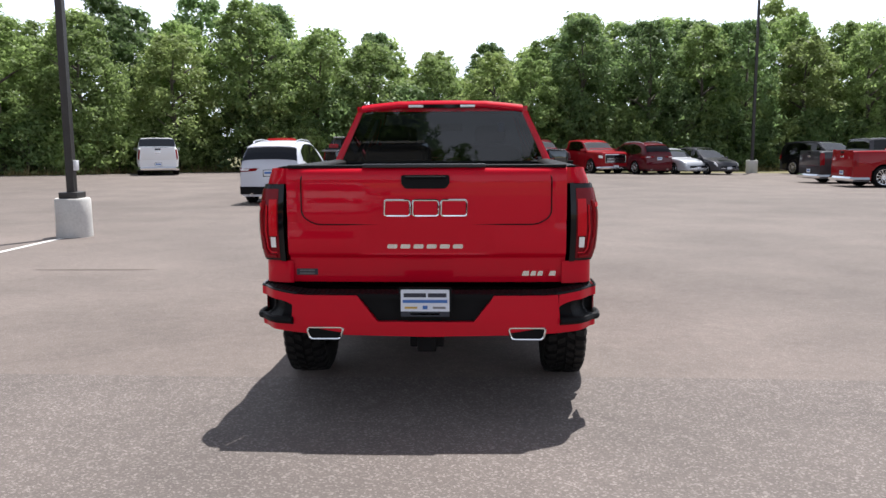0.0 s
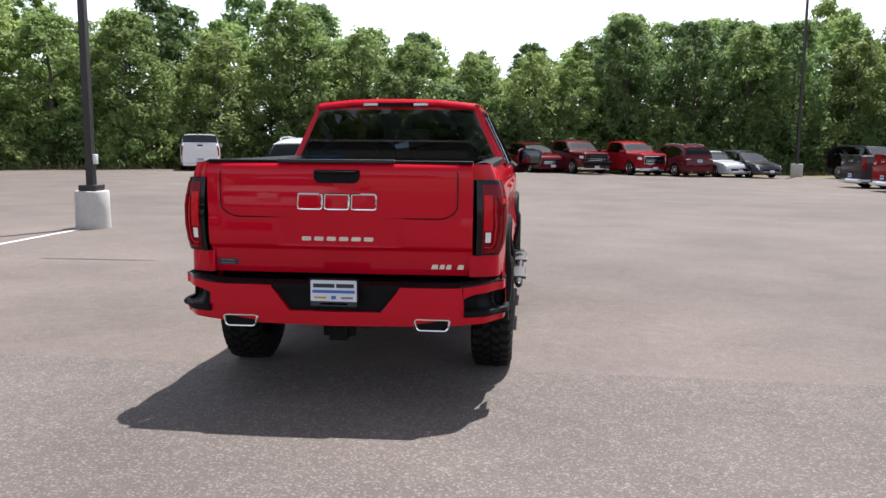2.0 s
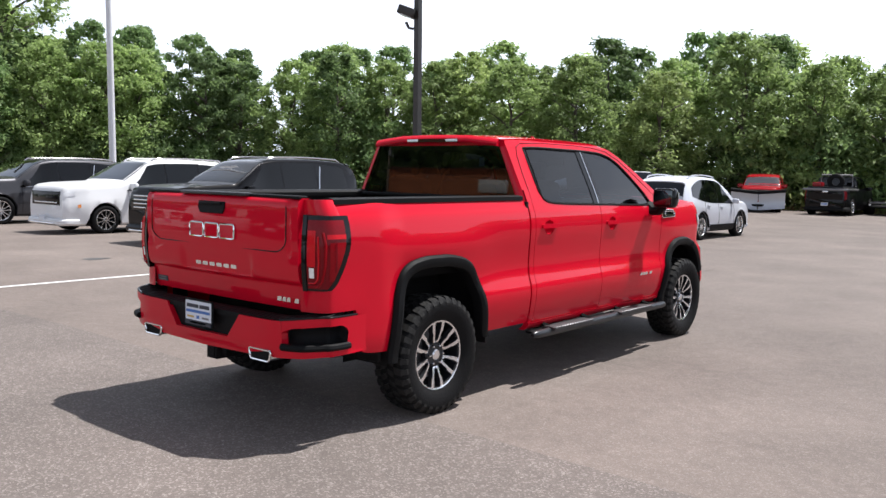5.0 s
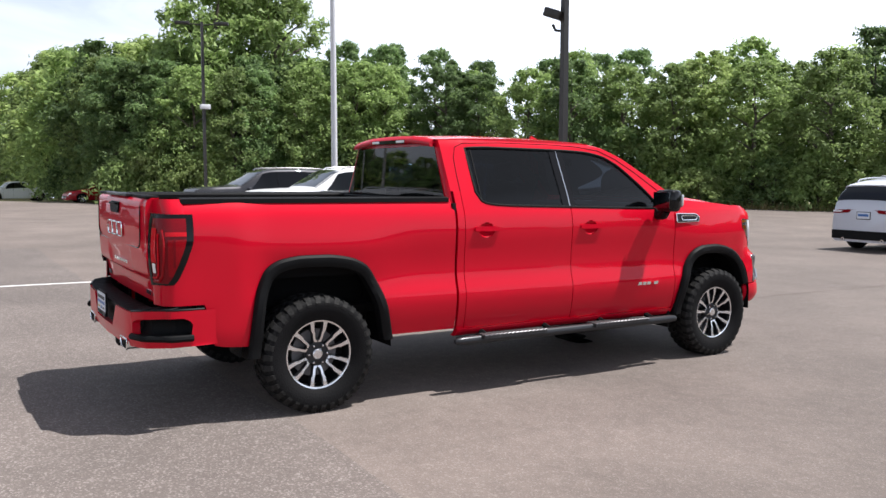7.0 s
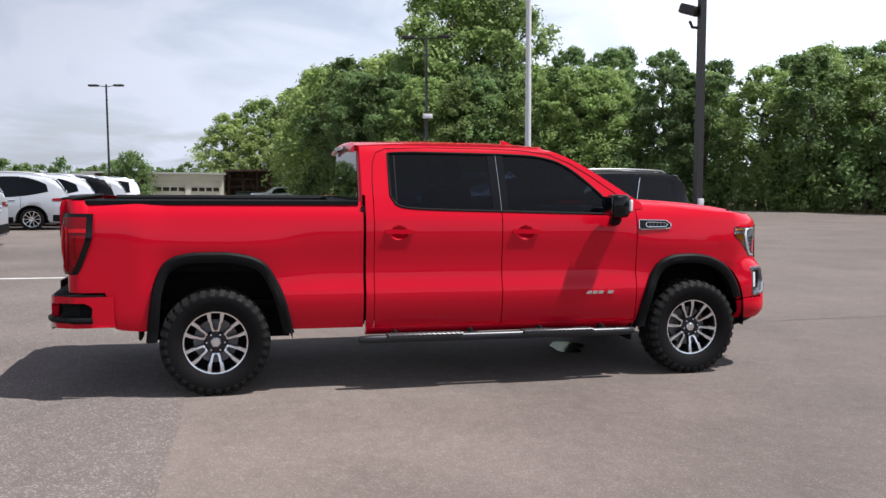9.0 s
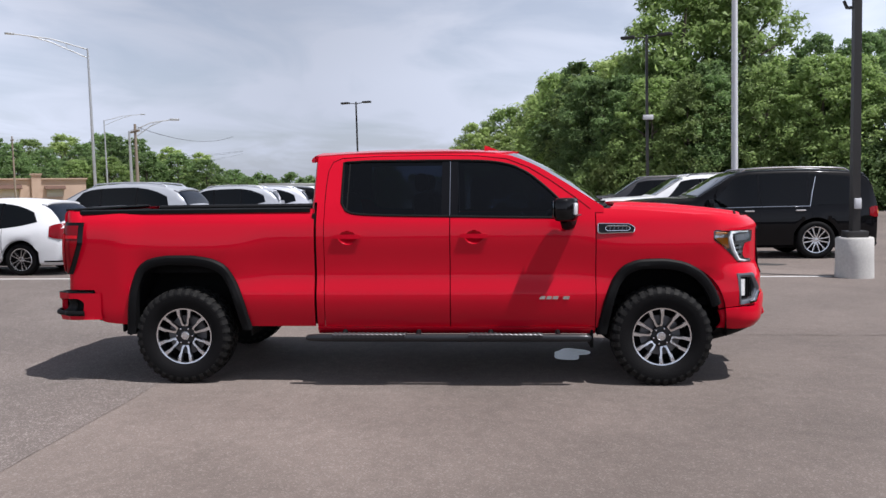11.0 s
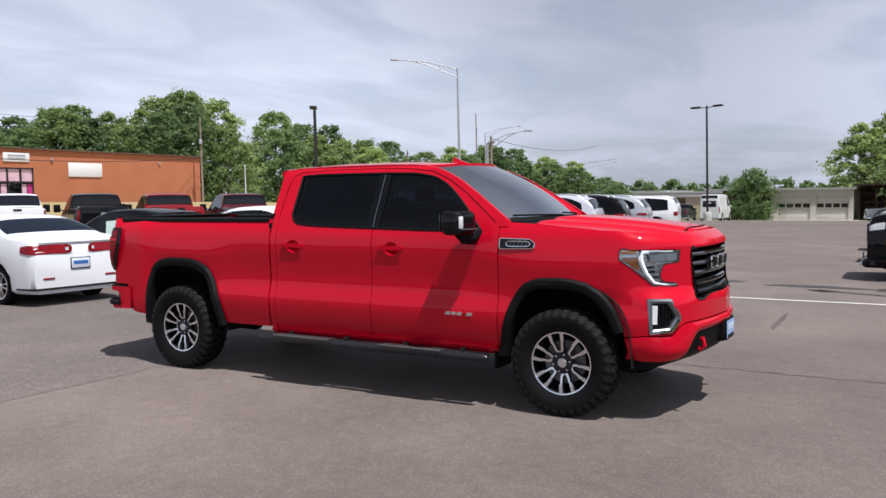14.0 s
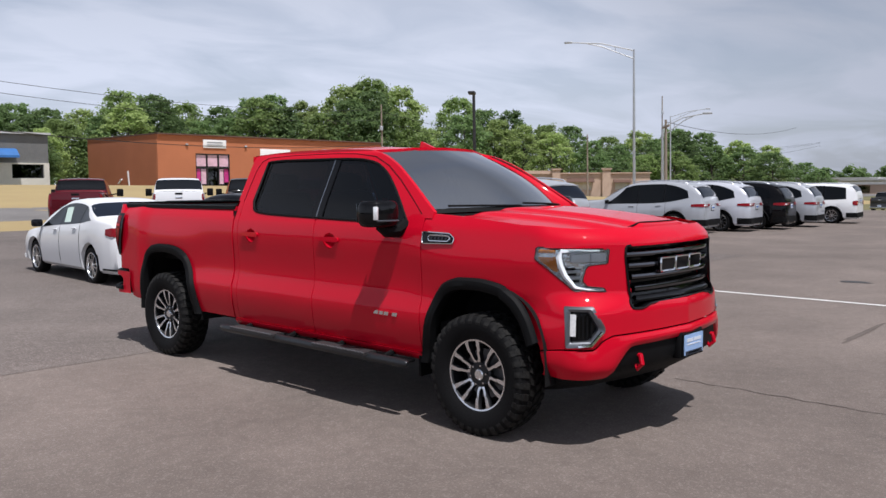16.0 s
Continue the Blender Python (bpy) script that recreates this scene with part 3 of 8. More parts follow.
part("bonnet", grid(hood_spot, steps(-1, 1, 80), steps(0, 1, 44), True), RED, truck, flange=0.03, inward=lambda co: (0, 0, -1))
slot = [(x, 2.765 - 0.045 * (x / 0.45) ** 2, hood_z(x, 2.765 - 0.045 * (x / 0.45) ** 2) - 0.003) for x in steps(-0.37, 0.37, 16)]
part("bonnet_vent", tube(slot, [0.002] + [0.014] * 15 + [0.002], 6, flat=0.6), BLACK_TRIM, truck, "thin black slot at the edge of the bonnet")

# ---- the nose ----
GRILLE = rounded([(-0.45, 1.272), (0.45, 1.272), (0.455, 1.20), (0.40, 0.93), (0.36, 0.885), (0.29, 0.88), (0.25, 0.905), (-0.25, 0.905), (-0.29, 0.88), (-0.36, 0.885), (-0.40, 0.93), (-0.455, 1.20)], 0.02)
LAMP = rounded([(0.545, 1.255), (0.905, 1.265), (0.91, 1.19), (0.80, 1.08), (0.725, 0.995), (0.56, 0.99), (0.575, 1.015), (0.66, 1.025), (0.685, 1.06), (0.67, 1.13), (0.655, 1.155), (0.555, 1.165)], 0.012)
FOG = rounded([(0.785, 0.905), (0.61, 0.905), (0.525, 0.785), (0.525, 0.755), (0.60, 0.668), (0.785, 0.655)], 0.015)
CREASE = along([0, 0.46, 0.53, 0.60, 0.8, 1.0], [0.735, 0.728, 0.700, 0.646, 0.640, 0.62])
VALANCE = along([0, 0.36, 0.43, 0.5, 0.75, 1.0], [0.665, 0.655, 0.58, 0.462, 0.452, 0.462])


def other(outline):
    return [(-a, b) for a, b in outline][::-1]


holes = [GRILLE, LAMP, other(LAMP), FOG, other(FOG)]
fine_u, fine_z = steps(-1, 1, 200), steps(0.62, 1.375, 92)
sheet = grid(lambda u, z: nose(u, max(z, CREASE(abs(u)) + 0.004) + max(0, z - 1.27) / 0.105 * 0.022 * smooth(0.62, 1.0, abs(u))), fine_u, fine_z, True)
keep, nz = [], len(fine_z)
for q in sheet[1]:
    i, j = min(q) // nz, min(q) % nz
    u, z = fine_u[i] + 0.005, fine_z[j] + 0.004
    if not any(inside(u, z, h) for h in holes):
        keep.append(q)
part("front_panel", (sheet[0], keep), RED, truck)
low_u = steps(-1, 1, 90)
lower = grid(lambda u, t: nose(u, VALANCE(abs(u)) + (CREASE(abs(u)) - 0.006 - VALANCE(abs(u))) * t, 0.014 + 0.012 * math.sin(math.pi * t)), low_u, steps(0, 1, 12), True)
bumper = part("front_bumper", lower, RED, truck, flange=0.02, inward=lambda co: (-0.8 * co[0], -0.6, 0))
chin = grid(lambda u, t: nose(u, 0.34 + (VALANCE(abs(u)) + 0.01 - 0.34) * t, -0.002 - 0.07 * (1 - t) ** 2), steps(-0.95, 0.95, 60), steps(0, 1, 8), True)
part("chin_guard", chin, BLACK_TRIM, bumper, flange=0.04, inward=lambda co: (0, -1, 0))
for s in (1, -1):
    hook = [nose(s * 0.31, 0.50 + 0.03, -0.03), nose(s * 0.31, 0.50, 0.0), nose(s * 0.31, 0.535, 0.022), nose(s * 0.31, 0.59, 0.008), nose(s * 0.31, 0.585, -0.03)]
    part("tow_hook", tube(hook, 0.016, 8), RED, bumper, "red tow hook")


def rim_of(outline, r, out, flat=1.0):
    return tube([nose(u, z, out) for u, z in outline], r, 6, ring=True, flat=flat)


def pane_of(outline, out, n=14):
    """A sheet within an outline, lying out from the surface of the nose."""
    zs = [b for _, b in outline]
    rows_z = steps(min(zs) + 1e-3, max(zs) - 1e-3, n)
    pieces, m = [], len(outline)
    cuts = []
    for z in rows_z:
        xs = sorted((outline[i][0] + (z - outline[i][1]) * (outline[i - 1][0] - outline[i][0]) / (outline[i - 1][1] - outline[i][1]))
                    for i in range(m) if (outline[i][1] > z) != (outline[i - 1][1] > z))
        cuts.append((z, [(xs[k], xs[k + 1]) for k in range(0, len(xs) - 1, 2)]))
    for (za, ca), (zb, cb) in zip(cuts, cuts[1:]):
        for a in ca:
            for b in cb:
                if min(a[1], b[1]) - max(a[0], b[0]) > 0.002:
                    pieces.append(grid(lambda k, t: nose(a[0] + (a[1] - a[0]) * k if t == 0 else b[0] + (b[1] - b[0]) * k, za if t == 0 else zb, out), steps(0, 1, 8), [0, 1], True))
    return join(*pieces)


grille = part("grille", pane_of(GRILLE, -0.075), GLOSS_BLACK, truck, "gloss black grille with five wide dark bars")
part("grille_frame", rim_of(GRILLE, 0.008, 0.001), GLOSS_BLACK, grille)
wall = []
for k in range(len(GRILLE)):
    (u0, z0), (u1, z1) = GRILLE[k - 1], GRILLE[k]
    wall.append(([nose(u0, z0, 0), nose(u1, z1, 0), nose(u1, z1, -0.08), nose(u0, z0, -0.08)], [(0, 1, 2, 3)]))
part("grille_well", join(*wall), GLOSS_BLACK, grille)
for k, z in enumerate((1.215, 1.145, 1.075, 1.0, 0.935)):
    w = 0.438 - 0.095 * max(0, (1.19 - z) / 0.27)
    bar = grid(lambda u, a: nose(u, z + 0.022 * math.sin(a), -0.03 + 0.022 * math.cos(a)), steps(-w, w, 24), steps(0, 2 * math.pi, 10), True)
    part("grille_bar", bar, DARK_CHROME if k < 4 else GLOSS_BLACK, grille)


def block_letters(x0, x1, z0, z1, place, mat_, fill, parent, count=3, thick=0.014):
    """Outlined plain blocks in a row, in place of a badge."""
    w = (x1 - x0) / count
    for k in range(count):
        a, b = x0 + w * k + 0.05 * w, x0 + w * (k + 1) - 0.05 * w
        ring = rounded([(a, z0), (b, z0), (b, z1), (a, z1)], 0.014, 2)
        part("badge_frame", tube([place(p, q, 0.008) for p, q in ring], thick * 0.42, 5, ring=True), mat_, parent)
        part("badge_fill", prism(ring, -0.01, 0.006, place), fill, parent)


front_badge = part("front_badge", prism(rounded([(-0.285, 1.09), (0.285, 1.09), (0.285, 1.185), (-0.285, 1.185)], 0.012), 0.0, 0.02, lambda a, b, h: (a, 2.905 + h - 0.1 * a * a, b)), DARK_CHROME, grille, "chrome badge of plain outlined blocks")
block_letters(-0.28, 0.28, 1.095, 1.18, lambda a, b, h: (a, 2.93 + h - 0.1 * a * a, b), CHROME, GLOSS_BLACK, front_badge, thick=0.018)

for s in (1, -1):
    ol = LAMP if s > 0 else other(LAMP)
    lamp = part("headlamp", pane_of(ol, 0.004, 22), CLEAR, truck, "clear headlamp with a bright light strip and amber corner")
    part("lamp_housing", pane_of(ol, -0.035, 22), REFLECTOR, lamp)
    for z in (1.176, 1.196, 1.216, 1.236):
        part("reflector_fin", tube([nose(s * 0.565, z, -0.02), nose(s * 0.66, z + 0.002, -0.02), nose(s * 0.76, z, -0.02)], 0.004, 5), CHROME, lamp)
    lamp_wall = [([nose(*ol[k - 1], 0), nose(*ol[k], 0), nose(*ol[k], -0.036), nose(*ol[k - 1], -0.036)], [(0, 1, 2, 3)]) for k in range(len(ol))]
    part("lamp_wall", join(*lamp_wall), LAMP_BOWL, lamp)
    part("lamp_rim", rim_of(ol, 0.0028, 0.001), DARK_ALLOY, lamp)
    strip = [(0.60, 1.243), (0.70, 1.245), (0.785, 1.24), (0.795, 1.20), (0.785, 1.15), (0.765, 1.09), (0.72, 1.018), (0.65, 1.006), (0.575, 1.002)]
    part("light_strip", tube([nose(s * u, z, -0.006) for u, z in strip], [0.008, 0.010, 0.016, 0.021, 0.021, 0.020, 0.016, 0.013, 0.010], 6), BRIGHT_LENS, lamp)
    block = rounded([(0.56, 1.175), (0.735, 1.165), (0.75, 1.225), (0.56, 1.232)], 0.012)
    part("projector", pane_of(block if s > 0 else other(block), -0.016, 8), LAMP_BOWL, lamp)
    for u0, u1, z0, z1 in ((0.567, 0.640, 1.180, 1.226), (0.652, 0.738, 1.177, 1.222)):
        part("projector_lens", grid(lambda u, z: nose(s * u, z, -0.004), steps(u0, u1, 4), steps(z0, z1, 3), s > 0), BRIGHT_LENS, lamp, flange=0.01, inward=lambda co: (0, -1, 0))
    for z in (1.04, 1.08, 1.118):
        part("led_bar", tube([nose(s * 0.69, z, -0.010), nose(s * 0.755, z - 0.006, -0.010)], 0.011, 5), BRIGHT_LENS, lamp)
    part("led_step", join(*[tube([nose(s * u0, z, -0.004), nose(s * u1, z - 0.004, -0.004)], 0.008, 5) for u0, u1, z in ((0.70, 0.745, 1.06), (0.715, 0.757, 1.10), (0.72, 0.765, 1.135))]), DARK_ALLOY, lamp)
    amber = [(0.80, 1.10), (0.86, 1.155), (0.90, 1.195), (0.895, 1.205), (0.81, 1.205)]
    part("turn_signal", pane_of(amber if s > 0 else other(amber), -0.006, 8), AMBER, lamp)
    amber = [(0.815, 1.228), (0.90, 1.228), (0.895, 1.252), (0.815, 1.25)]
    part("turn_signal", pane_of(amber if s > 0 else other(amber), -0.006, 4), AMBER, lamp)
    fo = FOG if s > 0 else other(FOG)
    fog = part("fog_lamp", pane_of(fo, -0.05, 12), GLOSS_BLACK, truck, "grey-framed fog lamp recess with a vertical light")
    mid_u, mid_z = s * 0.672, 0.782
    def ring_at(k, out):
        return [nose(mid_u + (u - mid_u) * k, mid_z + (z - mid_z) * k, out) for u, z in fo]
    rows_ = [ring_at(1.04, 0.001), ring_at(1.02, 0.010), ring_at(0.90, 0.006), ring_at(0.76, -0.012), ring_at(0.74, -0.045)]
    cnt = len(fo)
    part("fog_frame", ([p for r_ in rows_ for p in r_], [(i * cnt + k, i * cnt + (k + 1) % cnt, (i + 1) * cnt + (k + 1) % cnt, (i + 1) * cnt + k) for i in range(4) for k in range(cnt)]), SATIN, fog, "satin grey fog lamp surround")
    part("fog_light", grid(lambda u, z: nose(s * u, z, -0.015), steps(0.715, 0.758, 3), steps(0.725, 0.860, 4), s > 0), LAMP_BOWL, fog, flange=0.03, inward=lambda co: (0, -1, 0))
    part("fog_chrome", tube([nose(s * u, z, 0.012) for u, z in [(0.70, 0.668), (0.61, 0.674), (0.54, 0.752)]], 0.014, 6), CHROME, fog)
    for u in (0.60, 0.63, 0.66, 0.69):
        part("fog_slat", tube([nose(s * u, 0.71, -0.03), nose(s * u, 0.865, -0.03)], 0.006, 5), BLACK_TRIM, fog)


def number_plate(name, place, parent, w=0.305, h=0.155, label="", face=PLATE):
    """A dealer's plate in a dark holder: plain bars in place of its words."""
    base = part(name, prism(rounded([(-w / 2 - .012, -h / 2 - .012), (w / 2 + .012, -h / 2 - .012), (w / 2 + .012, h / 2 + .012), (-w / 2 - .012, h / 2 + .012)], .01), -0.012, 0.0, place), BLACK_TRIM, parent, label)
    part("plate_face", prism(rounded([(-w / 2, -h / 2), (w / 2, -h / 2), (w / 2, h / 2), (-w / 2, h / 2)], .01), 0.0, 0.004, place), face, base)
    bars = [(-.44, .02, .20, .36, INK), (.06, .44, .20, .36, INK), (-.46, .46, -.02, .10, PLATE_BLUE), (-.42, -.16, -.25, -.17, GOLD), (-.05, .05, -.27, -.13, PLATE_BLUE), (.16, .42, -.25, -.17, STEEL), (-.5, .5, -.56, -.36, INK), (-.3, .3, -.50, -.42, PLATE)]
    if face == PLATE_PALE:
        bars = [(-.38, -.06, .14, .30, PLATE), (-.02, .38, .14, .30, PLATE), (-.36, .36, -.02, .04, PLATE), (-.44, .44, -.5, -.30, INK), (-.3, .3, -.44, -.36, PLATE)]
    for x0, x1, z0, z1, mm in bars:
        part("plate_bar", prism([(x0 * w, z0 * h), (x1 * w, z0 * h), (x1 * w, z1 * h), (x0 * w, z1 * h)], 0.0, 0.006, place), mm, base)
    return base


number_plate("front_plate", lambda a, b, h: (-a - 0.02, 3.018 + h, 0.600 + b), bumper, 0.262, 0.135, "pale blue dealer plate in a black holder", PLATE_PALE)
part("plate_bracket", box((-0.178, 2.95, 0.515), (0.138, 3.006, 0.692), 0.01), BLACK_TRIM, bumper)

# badge vents on the fenders and door badges
for s in (1, -1):
    vent = rounded([(1.478, 1.33), (1.73, 1.325), (1.775, 1.295), (1.765, 1.258), (1.50, 1.25), (1.478, 1.255)], 0.01)
    put = lambda a, b, h: (s * (side_x(a, b) + h), a, b)
    v = part("fender_vent", prism(vent, -0.01, 0.008, put), GLOSS_BLACK, truck, "black fender vent with a chrome edge")
    part("vent_rim", tube([put(a, b, 0.009) for a, b in vent], 0.005, 5, ring=True), CHROME, v)
    badge = rounded([(1.55, 1.31), (1.72, 1.308), (1.74, 1.29), (1.72, 1.272), (1.55, 1.27), (1.535, 1.29)], 0.01)
    part("vent_badge", tube([put(a, b, 0.012) for a, b in badge], 0.005, 5, ring=True), CHROME, v)
    for k in range(5):
        part("vent_bar", tube([put(1.57 + 0.033 * k, 1.28, 0.012), put(1.578 + 0.033 * k, 1.30, 0.012)], 0.006, 4), DARK_CHROME, v)
    for k, (a, b) in enumerate(((0.995, 1.045), (1.055, 1.095), (1.105, 1.15), (1.16, 1.185), (1.19, 1.24))):
        low = 0.712 if k != 3 else 0.728
        bar = [(a, low), (b, low), (b + 0.008, 0.738), (a + (0.02 if k == 0 else 0.008), 0.738)]
        part("door_badge", prism(bar, -0.004, 0.006, put), CHROME if k != 3 else RED_LENS, doors["front_door", s], "small chrome badge of plain bars")


# ---- arch trim, liners and steps ----
def arch_trim(arch, y0, y1, s, grow):
    """A wide black lip round a wheel arch."""
    ys = [y0 + (y1 - y0) * (0.5 - 0.5 * math.cos(math.pi * t)) for t in steps(0, 1, 60)]
    mid = ((y0 + y1) / 2, 0.42)
    loops = []
    for y in ys:
        z = arch(y)
        d = Vector((mid[0] - y, (mid[1] - z) * 0.9))
        d = d.normalized()
        row = []
        for k, (inn, out) in enumerate(((-0.014, 0.004), (-0.012, 0.022), (0.004, 0.040), (0.040, 0.046), (0.066, 0.034), (0.070, 0.010), (0.066, -0.05))):
            yy, zz = y + d.x * inn, z + d.y * inn
            base = side_x(y, max(0.5, min(1.2, zz)))
            if grow and y > 2.2:
                base = max(base, 0.952)
            row.append((s * (base + out), yy, zz))
        loops.append(row)
    return grid(lambda i, j: loops[int(i)][int(j)], range(len(loops)), range(7), s > 0)


for s in (1, -1):
    part("arch_trim", arch_trim(ARCH_R, -2.478, -1.422, s, False), BLACK_TRIM, truck, "matt black wheel-arch trim")
    part("arch_trim", arch_trim(ARCH_F, 1.482, 2.458, s, True), BLACK_TRIM, truck, "matt black wheel-arch trim")
    for mid, w, top in ((-1.95, 0.53, 1.06), (2.0, 0.52, 1.02)):
        bowl = grid(lambda a, t: (s * (0.955 - 0.42 * t), mid + w * math.cos(a), 0.40 + (top - 0.40) * math.sin(a) ** 0.6 if math.sin(a) > 1e-6 else 0.40), steps(0, math.pi, 24), steps(0, 1, 3), s > 0)
        cap = grid(lambda y, z: (s * 0.56, y, z), steps(mid - w, mid + w, 2), steps(0.36, top + 0.02, 2))
        part("arch_liner", join(bowl, cap), LINER, truck)
    part("mud_flap", box((min(s * 0.68, s * 0.95), 1.42, 0.30), (max(s * 0.68, s * 0.95), 1.445, 0.46), 0.01), BLACK_TRIM, truck)
    part("mud_flap", box((min(s * 0.76, s * 0.95), -2.545, 0.43), (max(s * 0.76, s * 0.95), -2.52, 0.60), 0.01), BLACK_TRIM, truck)
    step = part("side_step", tube([(s * 1.05, y, 0.402) for y in [-0.93, -0.915, -0.86, *steps(-0.8, 1.3, 10), 1.36, 1.40, 1.415]], [0.015, 0.026, 0.031] + [0.033] * 11 + [0.031, 0.026, 0.015], 14, flat=1.0), GUNMETAL, truck, "dark satin tubular side step with tread pads")
    for y0, y1 in ((-0.70, -0.10), (0.42, 1.02)):
        pad = grid(lambda y, t: (s * (0.985 + 0.125 * t), y, 0.434 + 0.007 * math.sin(math.pi * t) + 0.003 * math.sin(y * 160)), steps(y0, y1, 60), steps(0, 1, 6), s > 0)
        part("pad_edge", tube([(s * 1.108, y, 0.438 + 0.003 * math.sin(y * 160)) for y in steps(y0, y1, 60)], 0.006, 5), STEEL, step)
        part("tread_pad", pad, PAD, step, flange=0.02, inward=lambda co: (0, 0, -1))
    part("step_rail", box((min(s * 0.92, s * 1.0), -0.84, 0.392), (max(s * 0.92, s * 1.0), 1.36, 0.412), 0.006), BLACK_TRIM, step)
    for y in (-0.62, 0.0, 0.60, 1.15):
        part("step_bracket", tube([(s * 0.72, y, 0.44), (s * 0.90, y, 0.45), (s * 1.03, y, 0.415)], 0.022, 6), BLACK_TRIM, step)

# underbody
part("chassis", join(box((-0.52, -2.95, 0.46), (-0.42, 2.7, 0.62)), box((0.42, -2.95, 0.46), (0.52, 2.7, 0.62)), box((-0.62, 1.45, 0.44), (0.62, 2.5, 0.60), 0.04), box((-0.3, -0.7, 0.42), (0.3, 1.4, 0.56), 0.05), box((-0.70, -2.5, 0.62), (0.70, 2.5, 0.68))), LINER, truck)
part("rear_axle", join(tube([(-0.85, -1.994, 0.40), (-0.2, -1.994, 0.40), (0.2, -1.994, 0.40), (0.85, -1.994, 0.40)], [0.05, 0.06, 0.06, 0.05], 10),
                       tube([(0, -2.16, 0.40), (0, -2.10, 0.40), (0, -1.9, 0.40), (0, -1.83, 0.40)], [0.08, 0.16, 0.16, 0.06], 12)), STEEL, truck)
part("front_axle", tube([(-0.85, 1.994, 0.40), (0.85, 1.994, 0.40)], 0.05, 8), STEEL, truck)
part("fuel_tank", box((-0.75, -1.2, 0.40), (-0.35, 0.4, 0.62), 0.05), LINER, truck)

# ---- bed ----
bed = part("cargo_bed", join(
    grid(lambda x, y: (x, y, 0.93 + 0.008 * math.sin(x * 42)), steps(-0.80, 0.80, 60), [-3.015, -0.905], True),
    grid(lambda z, y: (0.80, y, z), steps(0.92, 1.44, 4), steps(-3.015, -0.905, 4), True),
    grid(lambda z, y: (-0.80, y, z), steps(0.92, 1.44, 4), steps(-3.015, -0.905, 4)),
    grid(lambda x, z: (x, -0.906, z), steps(-0.80, 0.80, 4), steps(0.92, 1.44, 4))), LINER, truck, "black sprayed cargo bed liner")
for s in (1, -1):
    cap = grid(lambda y, t: (s * (0.905 - 0.125 * t), y, RAIL(y) + 0.002 + 0.010 * math.sin(math.pi * min(1, t * 1.2)) - 0.012 * (t > 0.9)), steps(-2.90, -0.91, 12), steps(0, 1, 8), s > 0)
    part("rail_cap", cap, BLACK_TRIM, bed, flange=0.03, inward=lambda co: (0, 0, -1))
part("front_cap", box((-0.80, -0.985, 1.435), (0.80, -0.905, 1.462), 0.008), BLACK_TRIM, bed)

# ---- tail ----
GATE_Y = along([0.795, 0.83, 0.90, 0.945, 0.965, 1.02, 1.12, 1.15, 1.20, 1.30, 1.40, 1.43, 1.448], [-3.025, -3.033, -3.041, -3.049, -3.077, -3.095, -3.101, -3.105, -3.113, -3.115, -3.113, -3.103, -3.075])


def gate_y(x, z):
    a = abs(x)
    y = GATE_Y(z)
    dent = smooth(0.40, 0.34, a) * smooth(0.955, 0.985, z) * (1 - smooth(1.05, 1.13, z))
    y += 0.016 * dent
    y += 0.012 * smooth(0.715, 0.735, a) * smooth(1.10, 1.16, z) + 0.014 * (a / 0.8) ** 2
    return y


gz = [0.797, 0.81, 0.83, 0.86, 0.89, 0.92, 0.935, 0.945, 0.952, 0.958, 0.965, 0.975, 0.99, 1.02, 1.06, 1.10, 1.13, 1.145, 1.152, 1.16, 1.18, 1.22, 1.27, 1.32, 1.37, 1.40, 1.42, 1.435, 1.443, 1.448]
gate = part("tailgate", grid(lambda x, z: (x, gate_y(x, z), z + 0.02 * smooth(1.3, 1.44, z)), steps(-0.802, 0.802, 90), gz, True), RED, truck, flange=0.05, inward=lambda co: (0, 1, 0))
groove = rounded([(-0.715, 1.44), (-0.715, 1.19), (-0.64, 1.142), (0.64, 1.142), (0.715, 1.19), (0.715, 1.44)], 0.05, 6)
groove = [p for p in groove if p[1] < 1.435]
part("gate_seam", tube([(a, min(gate_y(a * 0.99, b + 0.008), gate_y(a, b)) - 0.001, b) for a, b in groove], 0.004, 5), GLOSS_BLACK, gate)
part("gate_cap", box((-0.80, -3.08, 1.462), (0.80, -3.005, 1.482), 0.008), BLACK_TRIM, gate)
part("gate_step_cap", box((-0.36, -3.11, 1.466), (0.34, -3.055, 1.487), 0.006), DARK_ALLOY, gate)
part("gate_inner", box((-0.79, -3.03, 0.93), (0.79, -3.005, 1.445), 0.004), LINER, gate)
grip = rounded([(-0.137, 1.425), (0.137, 1.425), (0.137, 1.375), (0.115, 1.348), (-0.115, 1.348), (-0.137, 1.375)], 0.012)
pull = part("gate_handle", prism(grip, -0.012, 0.012, lambda a, b, h: (a, gate_y(a, b) - h, b)), BLACK_TRIM, gate, "black tailgate handle")
part("handle_lip", box((-0.115, -3.141, 1.405), (0.115, -3.12, 1.419), 0.006), BLACK_TRIM, pull)
tail_badge = part("tail_badge", prism([(-0.24, 1.195), (0.24, 1.195), (0.24, 1.205), (-0.24, 1.205)], -0.003, 0.002, lambda a, b, h: (a, gate_y(a, b) - h, b)), RED, gate, "chrome-edged badge of three plain blocks")
block_letters(-0.243, 0.243, 1.193, 1.283, lambda a, b, h: (a, gate_y(a, 1.24) - h, b), CHROME, RED, tail_badge, thick=0.014)
